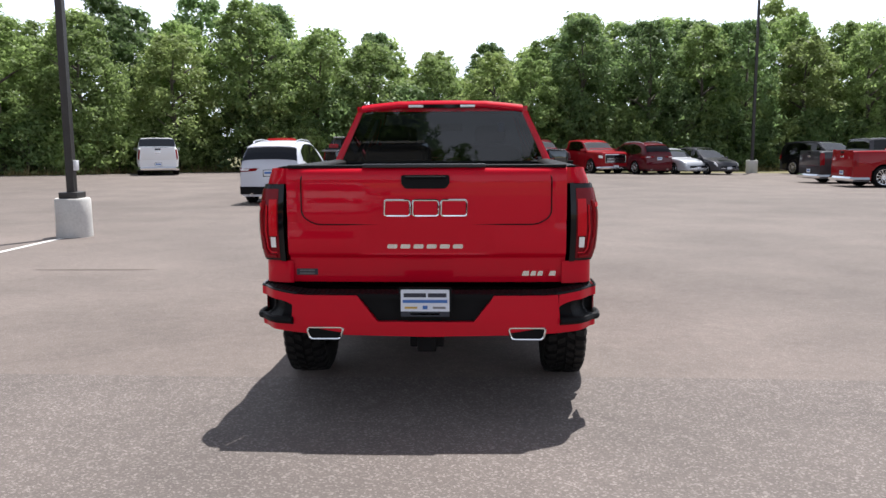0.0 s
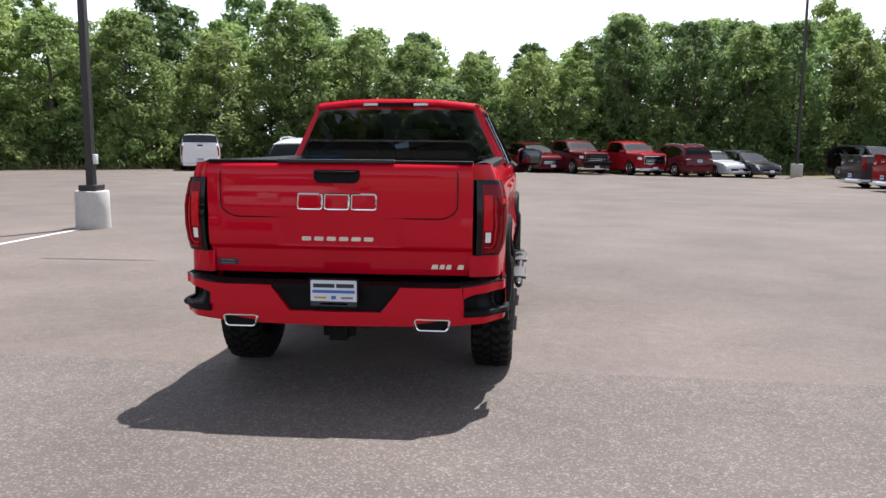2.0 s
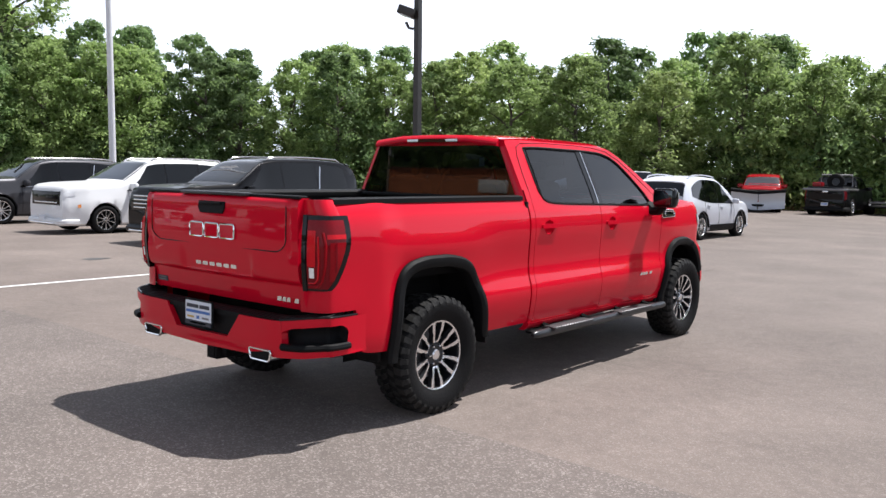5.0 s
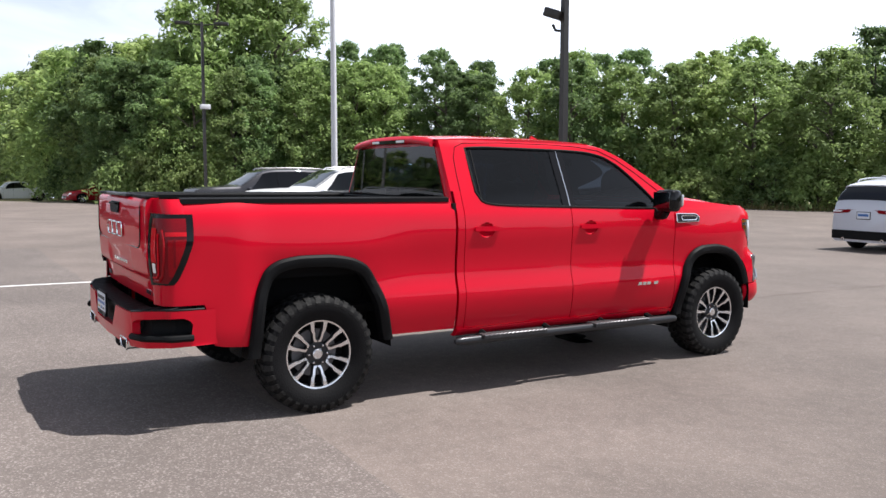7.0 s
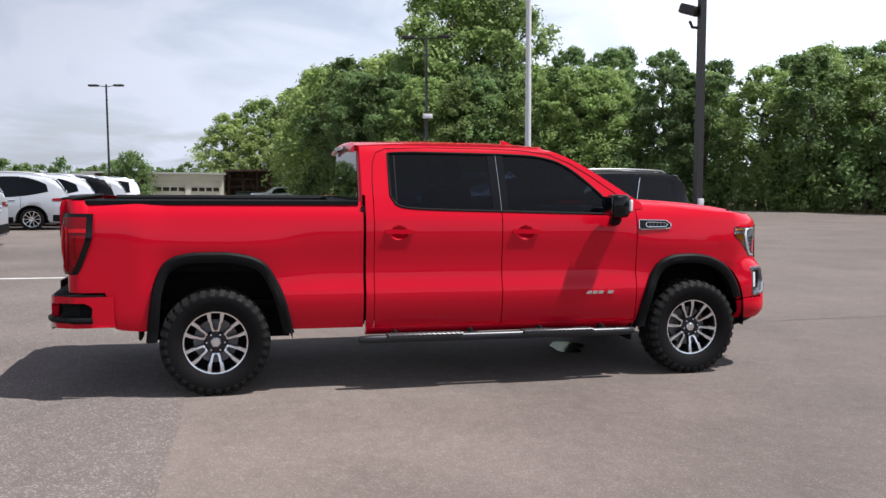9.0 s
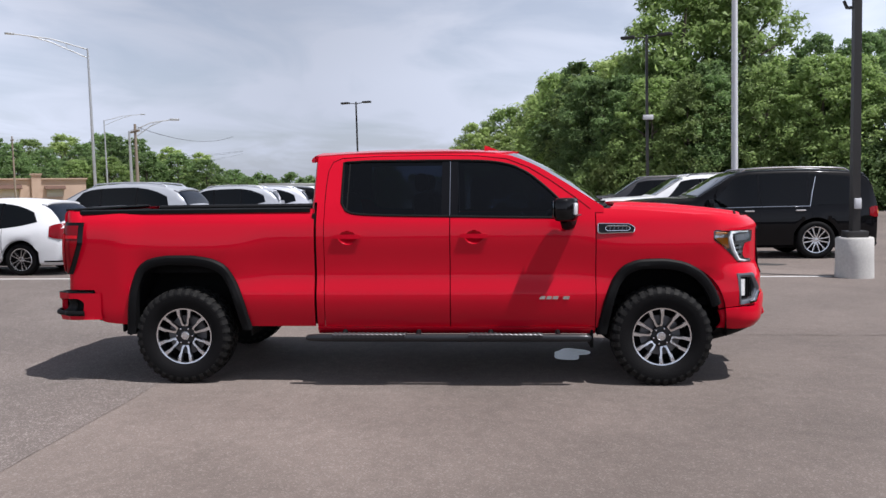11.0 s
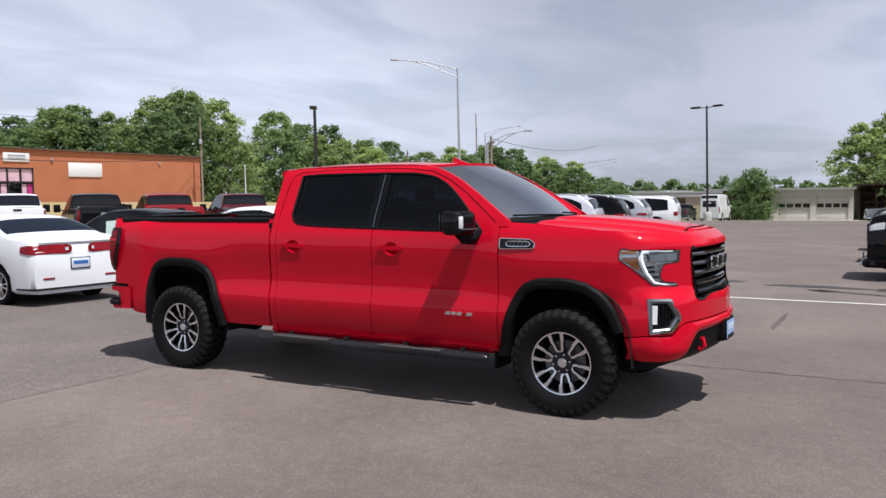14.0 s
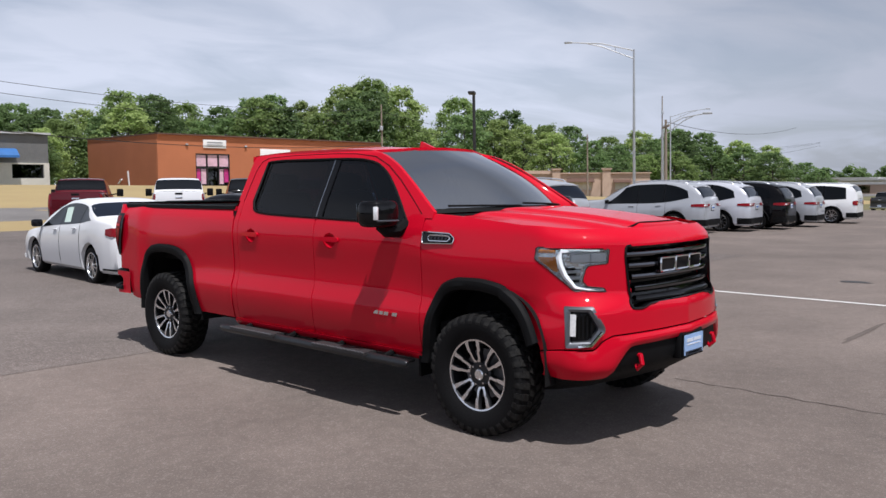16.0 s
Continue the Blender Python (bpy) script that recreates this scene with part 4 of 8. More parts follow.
for k in range(6):
    a = -0.226 + 0.0757 * k
    part("name_bar", prism(rounded([(a, 1.001), (a + 0.058, 1.001), (a + 0.06, 1.026), (a + 0.004, 1.026)], 0.006, 2), -0.004, 0.006, lambda p, q, h: (p, gate_y(p, q) - h, q)), CHROME, gate, "small chrome lettering block")
for k, (a, b) in enumerate(((0.552, 0.592), (0.60, 0.632), (0.64, 0.672), (0.682, 0.70), (0.708, 0.746))):
    part("trim_bar", prism([(a, 0.836), (b, 0.836), (b + 0.004, 0.864), (a + 0.01, 0.864)], -0.004, 0.006, lambda p, q, h: (p, gate_y(p, q) - h, q)), CHROME if k != 3 else RED_LENS, gate, "small chrome lettering block")
db = part("dealer_badge", prism(rounded([(-0.768, 0.838), (-0.642, 0.838), (-0.642, 0.876), (-0.768, 0.876)], 0.006), -0.003, 0.004, lambda p, q, h: (p, gate_y(p, q) - h, q)), INK, gate, "small dark badge with silver bars")
for z0 in (0.844, 0.862):
    part("badge_bar", prism([(-0.75, z0), (-0.66, z0), (-0.66, z0 + 0.008), (-0.75, z0 + 0.008)], 0.003, 0.006, lambda p, q, h: (p, gate_y(p, q) - h, q)), STEEL, db)

CORNER = (along([0, 0.25, 0.5, 0.75, 1.0], [0.962, 0.961, 0.953, 0.905, 0.812]), along([0, 0.25, 0.5, 0.75, 1.0], [-2.78, -2.88, -2.96, -3.015, -3.042]))


def corner(u, z, out=0.0):
    e = 0.01
    a, b = min(1 - e, max(e, u)) - e, min(1 - e, max(e, u)) + e
    tx, ty = CORNER[0](b) - CORNER[0](a), CORNER[1](b) - CORNER[1](a)
    k = math.hypot(tx, ty)
    base = side_x(-2.88, z) - side_x(-2.88, 1.15)
    return CORNER[0](u) + base * (1 - u) - ty / k * out, CORNER[1](u) + tx / k * out, z


for s in (1, -1):
    m = (lambda p: p) if s > 0 else flipped
    side_pts = lambda u, z: (lambda q: (q[0] if u > 0.25 else side_x(-2.88, z), q[1], z))(corner(u, z))
    part("rear_corner", m(grid(side_pts, steps(0.25, 1.0, 12), steps(1.372, 1.462, 6), True)), RED, truck, flange=0.03, inward=inner)
    part("rear_corner", m(grid(side_pts, steps(0.25, 1.0, 12), steps(0.795, 0.925, 6), True)), RED, truck, flange=0.03, inward=inner)
    def lens(u, z, more=0.0):
        x, y, z = corner(u, z, 0.016 + more + 0.022 * math.sin(math.pi * (z - 0.92) / 0.455))
        return (max(x, side_x(max(y, -2.88), z) + 0.010 + more) if y > -2.93 else x), y, z
    back_u = along([0.92, 0.95, 1.0, 1.10, 1.22, 1.375], [0.62, 0.54, 0.46, 0.34, 0.25, 0.24])
    part("rear_corner", m(grid(side_pts, steps(0.25, 0.66, 10), steps(0.92, 1.375, 8), True)), RED, truck)
    over = lambda a, b, z0, z1, more=0.004, n=8: m(grid(lambda k, z: lens(max(back_u(z) + 0.016, a) + (b - max(back_u(z) + 0.016, a)) * k, z, more), steps(0, 1, n), steps(z0, z1, 14), True))
    tail = part("tail_lamp", m(grid(lambda k, z: lens(back_u(z) + (0.97 - back_u(z)) * k, z), steps(0, 1, 18), steps(0.928, 1.37, 24), True)), GLOSS_BLACK, truck, "red tail lamp in a gloss black surround with a white strip", flange=0.04, inward=lambda co: (0, 1, 0))
    part("lamp_bezel", m(grid(lambda u, z: lens(u, z, 0.006), steps(0.915, 0.99, 4), steps(0.924, 1.374, 10), True)), GLOSS_BLACK, tail, flange=0.03, inward=lambda co: (0, 1, 0))
    part("smoked_lens", over(0, 0.90, 0.940, 1.345, 0.003, 18), DARK_LENS, tail)
    part("side_lens", over(0, 0.56, 0.985, 1.215, 0.006), LENS_GLOW, tail)
    part("brake_strip", over(0, 0.60, 1.235, 1.262, 0.007), RED_LENS, tail)
    part("lens_divider", over(0.45, 0.49, 1.04, 1.225, 0.009, 3), DARK_LENS, tail)
    part("lens_rim", m(tube([lens(u, z, 0.007) for u, z in [(0.66, 1.275), (0.62, 1.20), (0.62, 1.08), (0.66, 0.99), (0.72, 0.958), (0.86, 0.955)]], 0.009, 6)), LENS_GLOW, tail)
    part("brake_strip", m(grid(lambda u, z: lens(u, z, 0.007), steps(0.765, 0.885, 6), steps(1.072, 1.285, 10), True)), RED_LENS, tail)
    part("reverse_lamp", m(grid(lambda u, z: lens(u, z, 0.007), steps(0.785, 0.86, 6), steps(1.005, 1.065, 8), True)), WHITE_LENS, tail)
    part("light_line", m(tube([lens(u, z, 0.008) for u, z in [(0.73, 1.25), (0.715, 1.1), (0.73, 1.0), (0.78, 0.975), (0.87, 0.975)]], 0.006, 5)), RED_LENS, tail)

# rear bumper
BU = (along([0, 0.5, 0.72, 0.82, 0.88, 0.93, 1.0], [0, 0.62, 0.872, 0.958, 0.986, 0.994, 0.993]), along([0, 0.5, 0.72, 0.82, 0.88, 0.93, 1.0], [-3.205, -3.19, -3.13, -3.015, -2.985, -2.90, -2.755]))


def bump(u, z, out=0.0):
    a = abs(u)
    x, y = BU[0](a), BU[1](a)
    d = Vector((BU[0](min(1, a + .01)) - BU[0](max(0, a - .01)), BU[1](min(1, a + .01)) - BU[1](max(0, a - .01)))).normalized()
    return (math.copysign(1, u) if u else 0) * (x + d.y * out), y - d.x * out + 0.02 * smooth(0.60, 0.50, z), z


def bump_top(a):
    if a < 0.22:
        return 0.595
    if a < 0.31:
        return 0.595 + (a - 0.22) / 0.09 * 0.145
    return 0.745 + 0.024 * smooth(0.55, 0.8, a)


rb_low = along([0, 0.45, 0.7, 1.0], [0.505, 0.515, 0.53, 0.545])
rear_bumper = part("rear_bumper", grid(lambda u, t: bump(u, rb_low(abs(u)) + (min(bump_top(abs(u)), 0.60 if 0.62 < abs(u) < 0.958 else 9) - rb_low(abs(u))) * t), steps(-1, 1, 200), steps(0, 1, 8)), RED, truck, "red rear bumper with black corner steps", flange=0.05, inward=lambda co: (0, 1, 0))
for s in (1, -1):
    m = (lambda p: p) if s > 0 else flipped
    brow_low = along([0.6, 0.63, 0.70, 0.92, 0.948, 0.965], [0.66, 0.69, 0.712, 0.722, 0.70, 0.64])
    part("bumper_brow", m(grid(lambda u, t: bump(u, brow_low(u) + (bump_top(u) - brow_low(u)) * t), steps(0.615, 0.965, 40), steps(0, 1, 5))), RED, rear_bumper, flange=0.04, inward=lambda co: (0, 1, 0))
    well = grid(lambda u, t: bump(u, 0.592 + 0.145 * t, -0.075 * math.sin(math.pi * t) ** 0.4 * smooth(0.598, 0.625, u) * (1 - smooth(0.95, 0.972, u)) - 0.002), steps(0.598, 0.972, 44), steps(0, 1, 10))
    part("corner_step", m(well), BLACK_TRIM, rear_bumper)
    part("step_lip", m(tube([bump(u, 0.596, 0.006) for u in steps(0.62, 0.955, 24)], 0.022, 8)), BLACK_TRIM, rear_bumper)
    part("bright_edge", m(tube([bump(u, bump_top(u) + 0.004, -0.006) for u in steps(0.60, 0.99, 20)], 0.008, 6)), GLOSS_BLACK, rear_bumper)
    part("bumper_gap", box((min(s * 0.90, s * 0.945), -2.80, 0.54), (max(s * 0.90, s * 0.945), -2.70, 0.79)), LINER, rear_bumper)
    pipe = rounded([(-0.105, 0.558), (0.105, 0.558), (0.088, 0.492), (-0.088, 0.492)], 0.02)
    tip = join(tube([(s * 0.578 + a, -3.185, b) for a, b in pipe], 0.007, 6, ring=True), grid(lambda i, t: (s * 0.578 + pipe[int(i) % len(pipe)][0], -3.185 + 0.3 * t, pipe[int(i) % len(pipe)][1]), range(len(pipe) + 1), [0, 1]))
    ex = part("exhaust_tip", tip, CHROME, truck, "chrome trapezoid exhaust tip")
    part("exhaust_bore", prism(pipe, -3.18, -3.05, lambda a, b, h: (s * 0.578 + a * 0.97, h, b)), LINER, ex)
part("bumper_pad", join(grid(lambda u, t: (lambda q: (q[0] * (1 - 0.03 * t), q[1] + 0.15 * t, bump_top(max(0.4, abs(u))) + 0.007 + 0.012 * math.sin(math.pi * t) + 0.0025 * math.sin(u * 260)))(bump(u, 0.745, -0.014)), steps(-0.86, 0.86, 190), steps(0, 1, 5))), BLACK_TRIM, rear_bumper, "black ribbed bumper step pad", flange=0.03, inward=lambda co: (0, 0, -1))
part("plate_recess", prism([(-0.40, 0.755), (0.40, 0.755), (0.262, 0.585), (-0.262, 0.585)], -3.165, -3.12, lambda a, b, h: (a, h, b)), BLACK_TRIM, rear_bumper)
number_plate("rear_plate", lambda a, b, h: (a, -3.218 - h, 0.712 + b), rear_bumper, 0.275, 0.145, "white and blue dealer plate with dark bars")
part("hitch_receiver", join(box((-0.055, -3.12, 0.40), (0.055, -2.8, 0.49), 0.008), box((-0.10, -3.08, 0.42), (0.10, -3.05, 0.50), 0.01)), BLACK_TRIM, truck)
part("hitch_bore", box((-0.034, -3.125, 0.415), (0.034, -3.119, 0.477)), LINER, truck)

# ---- mirrors ----
for s in (1, -1):
    shell = [(0.985, 1.20), (1.02, 1.13), (1.20, 1.095), (1.245, 1.12), (1.25, 1.20), (1.20, 1.275), (1.08, 1.315), (1.0, 1.30)]
    shell = rounded(shell, 0.035, 3)
    mid_x, mid_y = 1.115, 1.205

    def shell_row(z):
        k = {1.36: 0.72, 1.372: 0.88, 1.395: 0.97, 1.45: 1.0, 1.505: 0.98, 1.53: 0.9, 1.543: 0.74}[z]
        return [(s * (mid_x + (a - mid_x) * k), mid_y + (b - mid_y) * k, z) for a, b in shell]
    levels_ = [1.36, 1.372, 1.395, 1.45, 1.505, 1.53, 1.543]
    rings = [shell_row(z) for z in levels_]
    nn = len(shell)
    case_ = ([p for r_ in rings for p in r_], [(i * nn + k, i * nn + (k + 1) % nn, (i + 1) * nn + (k + 1) % nn, (i + 1) * nn + k) for i in range(len(rings) - 1) for k in range(nn)] + [tuple(range(nn)), tuple(range((len(rings) - 1) * nn, len(rings) * nn))])
    mirror = part("door_mirror", case_, GLOSS_BLACK, truck, "gloss black door mirror with a pale side marker", angle=50)
    part("mirror_arm", tube([(s * 0.90, 1.27, 1.375), (s * 0.97, 1.25, 1.325), (s * 1.05, 1.22, 1.325), (s * 1.10, 1.20, 1.37)], [0.055, 0.055, 0.05, 0.045], 8, flat=0.8), BLACK_TRIM, mirror)
    part("mirror_glass", box((min(s * 1.04, s * 1.225), 1.094, 1.39), (max(s * 1.04, s * 1.225), 1.102, 1.525), 0.003), MIRROR, mirror)
    part("side_marker", moved(box((-0.018, -0.012, -0.045), (0.018, 0.012, 0.05), 0.008), Matrix.Translation((s * 1.205, 1.272, 1.455)) @ Matrix.Rotation(s * -0.95, 4, "Z")), WHITE_LENS, mirror)
    part("mirror_trim", moved(box((-0.085, -0.008, -0.006), (0.085, 0.008, 0.006), 0.004), Matrix.Translation((s * 1.12, 1.303, 1.405)) @ Matrix.Rotation(s * -0.30, 4, "Z")), SATIN, mirror)

# ---- cabin ----
part("headliner", grid(lambda x, t: (lambda p: (p[0], p[1], p[2] - 0.028))(roof_spot(x, 0.005 + 0.98 * t)), steps(-0.62, 0.62, 16), steps(0, 1, 12)), CLOTH, truck)
for s in (1, -1):
    trim_in = grid(lambda y, t: (s * (cab_x(y, pillar_low(y) + (ROOF(y) - pillar_low(y)) * t) - 0.034), y, pillar_low(y) + (ROOF(y) - pillar_low(y)) * t - 0.004), steps(-0.87, 1.28, 50), steps(0, 1, 6), s > 0)
    part("pillar_lining", trim_in, CLOTH, truck)
    part("door_lining", grid(lambda y, z: (s * (0.835 - 0.03 * math.sin(4 * z)), y, z), steps(-0.85, 1.42, 12), steps(0.62, 1.372, 8), s > 0), CLOTH, truck)
part("back_lining", join(grid(lambda x, z: (x, -0.875, z), steps(-0.86, 0.86, 6), steps(0.62, 1.435, 4)), *[grid(lambda z, t: (k * (back_edge(z) - 0.012 - t * (0.05 + 0.03 * (1.9 - z))), back_y(z) + 0.03, z), steps(1.40, 1.90, 8), [0, 1]) for k in (1, -1)]), CLOTH, truck)
part("cabin_floor", box((-0.80, -0.88, 0.62), (0.80, 1.5, 0.70)), CLOTH, truck)
part("dashboard", join(box((-0.80, 1.15, 1.05), (0.80, 1.62, 1.40), 0.05), box((0.22, 1.10, 1.30), (0.62, 1.25, 1.42), 0.03)), CLOTH, truck)
for y0, back in ((0.10, 0.98), (-0.72, 0.98)):
    for x in (-0.40, 0.40):
        seat = part("seat", join(box((x - 0.26, y0, 0.72), (x + 0.26, y0 + 0.52, 1.0), 0.06), moved(box((-0.25, -0.09, 0), (0.25, 0.09, 0.64), 0.07), Matrix.Translation((x, y0, 0.96)) @ Matrix.Rotation(0.16, 4, "X"))), CLOTH, truck)
        part("headrest", box((x - 0.13, y0 - 0.17, 1.60), (x + 0.13, y0 - 0.05, 1.76), 0.05), CLOTH, seat)
wheel_pts = [(-0.40 + 0.19 * math.cos(a), 0.98 - 0.08 * math.sin(a), 1.20 + 0.17 * math.sin(a)) for a in steps(0, 2 * math.pi, 20)[:-1]]
part("steering_wheel", tube(wheel_pts, 0.016, 6, ring=True), CLOTH, truck)
part("rear_view_mirror", box((-0.13, 0.92, 1.74), (0.13, 0.95, 1.82), 0.012), BLACK_TRIM, truck)
part("paper_slip", box((-0.5, 1.50, 1.405), (-0.25, 1.60, 1.408)), PLATE, truck, "white paper lying on the dashboard")


# ---- wheels ----
def off_road_wheel(parent, m):
    """A chunky all-terrain tyre on a machined alloy of six forked spokes."""
    hub = tagged(new("wheel"), "")
    hub.parent, hub.matrix_local = parent, m
    R, W = 0.408, 0.138
    prof = [(0.235, -0.10), (0.262, -0.118), (0.30, -0.132), (0.345, W * -1), (0.378, -0.130), (0.396, -0.108), (0.398, -0.05), (0.399, 0), (0.398, 0.05), (0.396, 0.108), (0.378, 0.130), (0.345, W), (0.30, 0.132), (0.262, 0.118), (0.235, 0.10)]
    tyre = part("tyre", lathe(prof, 72), RUBBER, hub, angle=50)
    lugs = []
    for k in range(34):
        a0 = 2 * math.pi * k / 34
        for s in (1, -1):
            a = a0 + (0.092 if s > 0 else 0)
            w = 0.062
            def lug(x0, x1, r0, r1, d0, d1, skew):
                pts = []
                for x, r in ((x0, r0), (x1, r1)):
                    for d in (d0, d1):
                        for rr in (r - 0.016, r):
                            q = a + d + skew * x
                            pts.append((x, rr * math.cos(q), rr * math.sin(q)))
                return pts, [(0, 1, 3, 2), (4, 6, 7, 5), (1, 5, 7, 3), (0, 2, 6, 4), (0, 4, 5, 1), (2, 3, 7, 6)]
            lugs.append(lug(s * 0.062, s * 0.117, R, R - 0.006, -w, w * 0.75, 0.5 * s))
            lugs.append(lug(s * 0.117, s * 0.139, R - 0.006, 0.362, -w, w * 0.55, 0.5 * s))
            lugs.append(lug(s * 0.008, s * 0.055, R + 0.001, R, -w * 0.9 + 0.05, w * 0.6 + 0.05, 1.2 * s))
    part("tread", join(*lugs), DUSTY, tyre, angle=20, weld=False)
    marks = []
    for k in range(12):
        a = 0.6 + 0.085 * k
        marks.append(([(0.1335 + 0.0, r * math.cos(q), r * math.sin(q)) for r, q in ((0.305, a), (0.335, a), (0.335, a + 0.055), (0.305, a + 0.055))], [(0, 1, 2, 3)]))
    rim = part("rim", lathe([(0.232, -0.10), (0.228, 0.04), (0.231, 0.095), (0.240, 0.103), (0.2405, 0.095)], 60), DARK_ALLOY, hub, "dark rim with machined spoke faces")
    part("rim_lip", lathe([(0.226, 0.085), (0.2275, 0.1015), (0.238, 0.1045), (0.241, 0.099)], 60), ALLOY, rim)
    part("brake_disc", lathe([(0.06, 0.01), (0.165, 0.01), (0.165, -0.02)], 30), STEEL, rim)
    part("rim_back", lathe([(0.001, 0.0), (0.232, -0.02)], 30), LINER, rim)
    for k in range(6):
        a = 2 * math.pi * k / 6 + math.pi / 6
        for s in (1, -1):
            path = [(0.082, 0.013, 0.073, 0.013), (0.094, 0.017, 0.077, 0.0135), (0.099, 0.0235, 0.078, 0.0095), (0.122, 0.029, 0.084, 0.0092), (0.146, 0.033, 0.089, 0.0098), (0.160, 0.041, 0.091, 0.0125), (0.184, 0.0445, 0.095, 0.0135), (0.206, 0.047, 0.097, 0.0145), (0.231, 0.053, 0.098, 0.021)]
            def face(dx, wide, low):
                v = []
                for r, t, x, w in path:
                    for ww, xx in ((-w * wide, x + dx), (w * wide, x + dx)):
                        p = s * t + ww
                        v.append((xx, r * math.cos(a) - p * math.sin(a), r * math.sin(a) + p * math.cos(a)))
                return v
            top, base = face(0, 0.92, 0), face(-0.035, 1.25, 0)
            n = len(path)
            tf = [(2 * i, 2 * i + 1, 2 * i + 3, 2 * i + 2) for i in range(n - 1)]
            part("spoke", (face(0.0006, 0.92, 0), tf), ALLOY, rim)
            sides = [(2 * i + e, 2 * i + 2 + e, 2 * n + 2 * i + 2 + e, 2 * n + 2 * i + e) for i in range(n - 1) for e in (0, 1)]
            part("spoke_side", (top + base, sides + tf), DARK_ALLOY, rim)
    part("hub_plate", lathe([(0.084, 0.02), (0.088, 0.058), (0.080, 0.068), (0.036, 0.071)], 24), DARK_ALLOY, rim)
    part("hub_cap", lathe([(0.001, 0.088), (0.030, 0.087), (0.037, 0.080), (0.038, 0.066)], 24), ALLOY, rim)
    for k in range(6):
        a = 2 * math.pi * k / 6
        part("lug_nut", moved(lathe([(0.001, 0.092), (0.007, 0.091), (0.0105, 0.078), (0.0105, 0.06)], 8), Matrix.Translation((0, 0.066 * math.cos(a), 0.066 * math.sin(a)))), CHROME, rim)
    return hub


wheel0 = off_road_wheel(truck, pose(0.885, -1.994, 0.402))


def wheel_copy(src, parent, m):
    made = copy_thing(src, m)
    made.parent = parent
    return made


wheel_copy(wheel0, truck, pose(0.885, 1.994, 0.402, 12))
wheel_copy(wheel0, truck, pose(-0.885, -1.994, 0.402, 20, 0, 180))
wheel_copy(wheel0, truck, pose(-0.885, 1.994, 0.402, 35, 0, 180))

# ---- the ground ----
def ground_z(x, y):
    """The lot is level by the pickup, falls gently to one side and rises to the street."""
    z = -0.010 * min(75, max(0, -x - 14)) * (1 - smooth(8, 28, y))
    z -= 0.009 * min(25, max(-20, x)) * smooth(12, 38, y)
    z -= 0.022 * min(42, max(0, -x - 62)) * (1 - smooth(8, 28, y)) * smooth(-36, -18, y)
    return z + 1.9 * smooth(-34, -80, y) * smooth(-104, -82, x)


def asphalt_material(name, colour, stones, patch_dark, speckle=0.4):
    m = bpy.data.materials.new(name)
    m.use_nodes = True
    n, l = m.node_tree.nodes, m.node_tree.links
    b = n["Principled BSDF"]
    b.inputs["Roughness"].default_value = 0.8
    b.inputs["Diffuse Roughness"].default_value = 0.4
    b.inputs["Specular IOR Level"].default_value = 0.34
    place = n.new("ShaderNodeTexCoord")

    def noise_at(scale, detail, rough=0.5):
        t = n.new("ShaderNodeTexNoise")
        t.inputs["Scale"].default_value, t.inputs["Detail"].default_value, t.inputs["Roughness"].default_value = scale, detail, rough
        l.new(place.outputs["Object"], t.inputs["Vector"])
        return t

    def ramped(source, a, b_, lo, hi):
        r = n.new("ShaderNodeMapRange")
        r.inputs["From Min"].default_value, r.inputs["From Max"].default_value = a, b_
        r.inputs["To Min"].default_value, r.inputs["To Max"].default_value = lo, hi
        l.new(source, r.inputs["Value"])
        return r.outputs[0]

    def blend(kind, a, b_, fac=None):
        x = n.new("ShaderNodeMix")
        x.data_type, x.blend_type = "RGBA", kind
        if fac is None:
            x.inputs["Factor"].default_value = 1
        else:
            l.new(fac, x.inputs["Factor"])
        for socket, v in (("A", a), ("B", b_)):
            if isinstance(v, tuple):
                x.inputs[socket].default_value = v
            else:
                l.new(v, x.inputs[socket])
        return x.outputs["Result"]
    stone = n.new("ShaderNodeTexVoronoi")
    stone.inputs["Scale"].default_value = 95
    l.new(place.outputs["Object"], stone.inputs["Vector"])
    grit, mid, wide, broad = noise_at(130, 3), noise_at(9, 5, 0.6), noise_at(0.55, 6, 0.6), noise_at(0.11, 4)
    hue = n.new("ShaderNodeSeparateColor")
    l.new(stone.outputs["Color"], hue.inputs[0])
    pale = ramped(hue.outputs[0], 0.72, 0.98, 0.0, speckle)
    base = blend("MIX", (*[c * 0.80 for c in colour], 1), (*[c * 1.16 for c in colour], 1), ramped(grit.outputs["Fac"], 0.3, 0.7, 0, 1))
    base = blend("MIX", base, (*stones, 1), pale)
    wear = ramped(wide.outputs["Fac"], 0.35, 0.68, patch_dark, 1.1)
    coarse = ramped(mid.outputs["Fac"], 0.3, 0.7, 0.9, 1.1)
    far = ramped(broad.outputs["Fac"], 0.35, 0.65, 0.88, 1.1)
    for v in (wear, coarse, far):
        c = n.new("ShaderNodeCombineColor")
        for k in range(3):
            l.new(v, c.inputs[k])
        base = blend("MULTIPLY", base, c.outputs[0])
    l.new(base, b.inputs["Base Color"])
    relief = n.new("ShaderNodeBump")
    relief.inputs["Strength"].default_value, relief.inputs["Distance"].default_value = 0.3, 0.004
    l.new(stone.outputs["Distance"], relief.inputs["Height"])
    l.new(relief.outputs[0], b.inputs["Normal"])
    return m


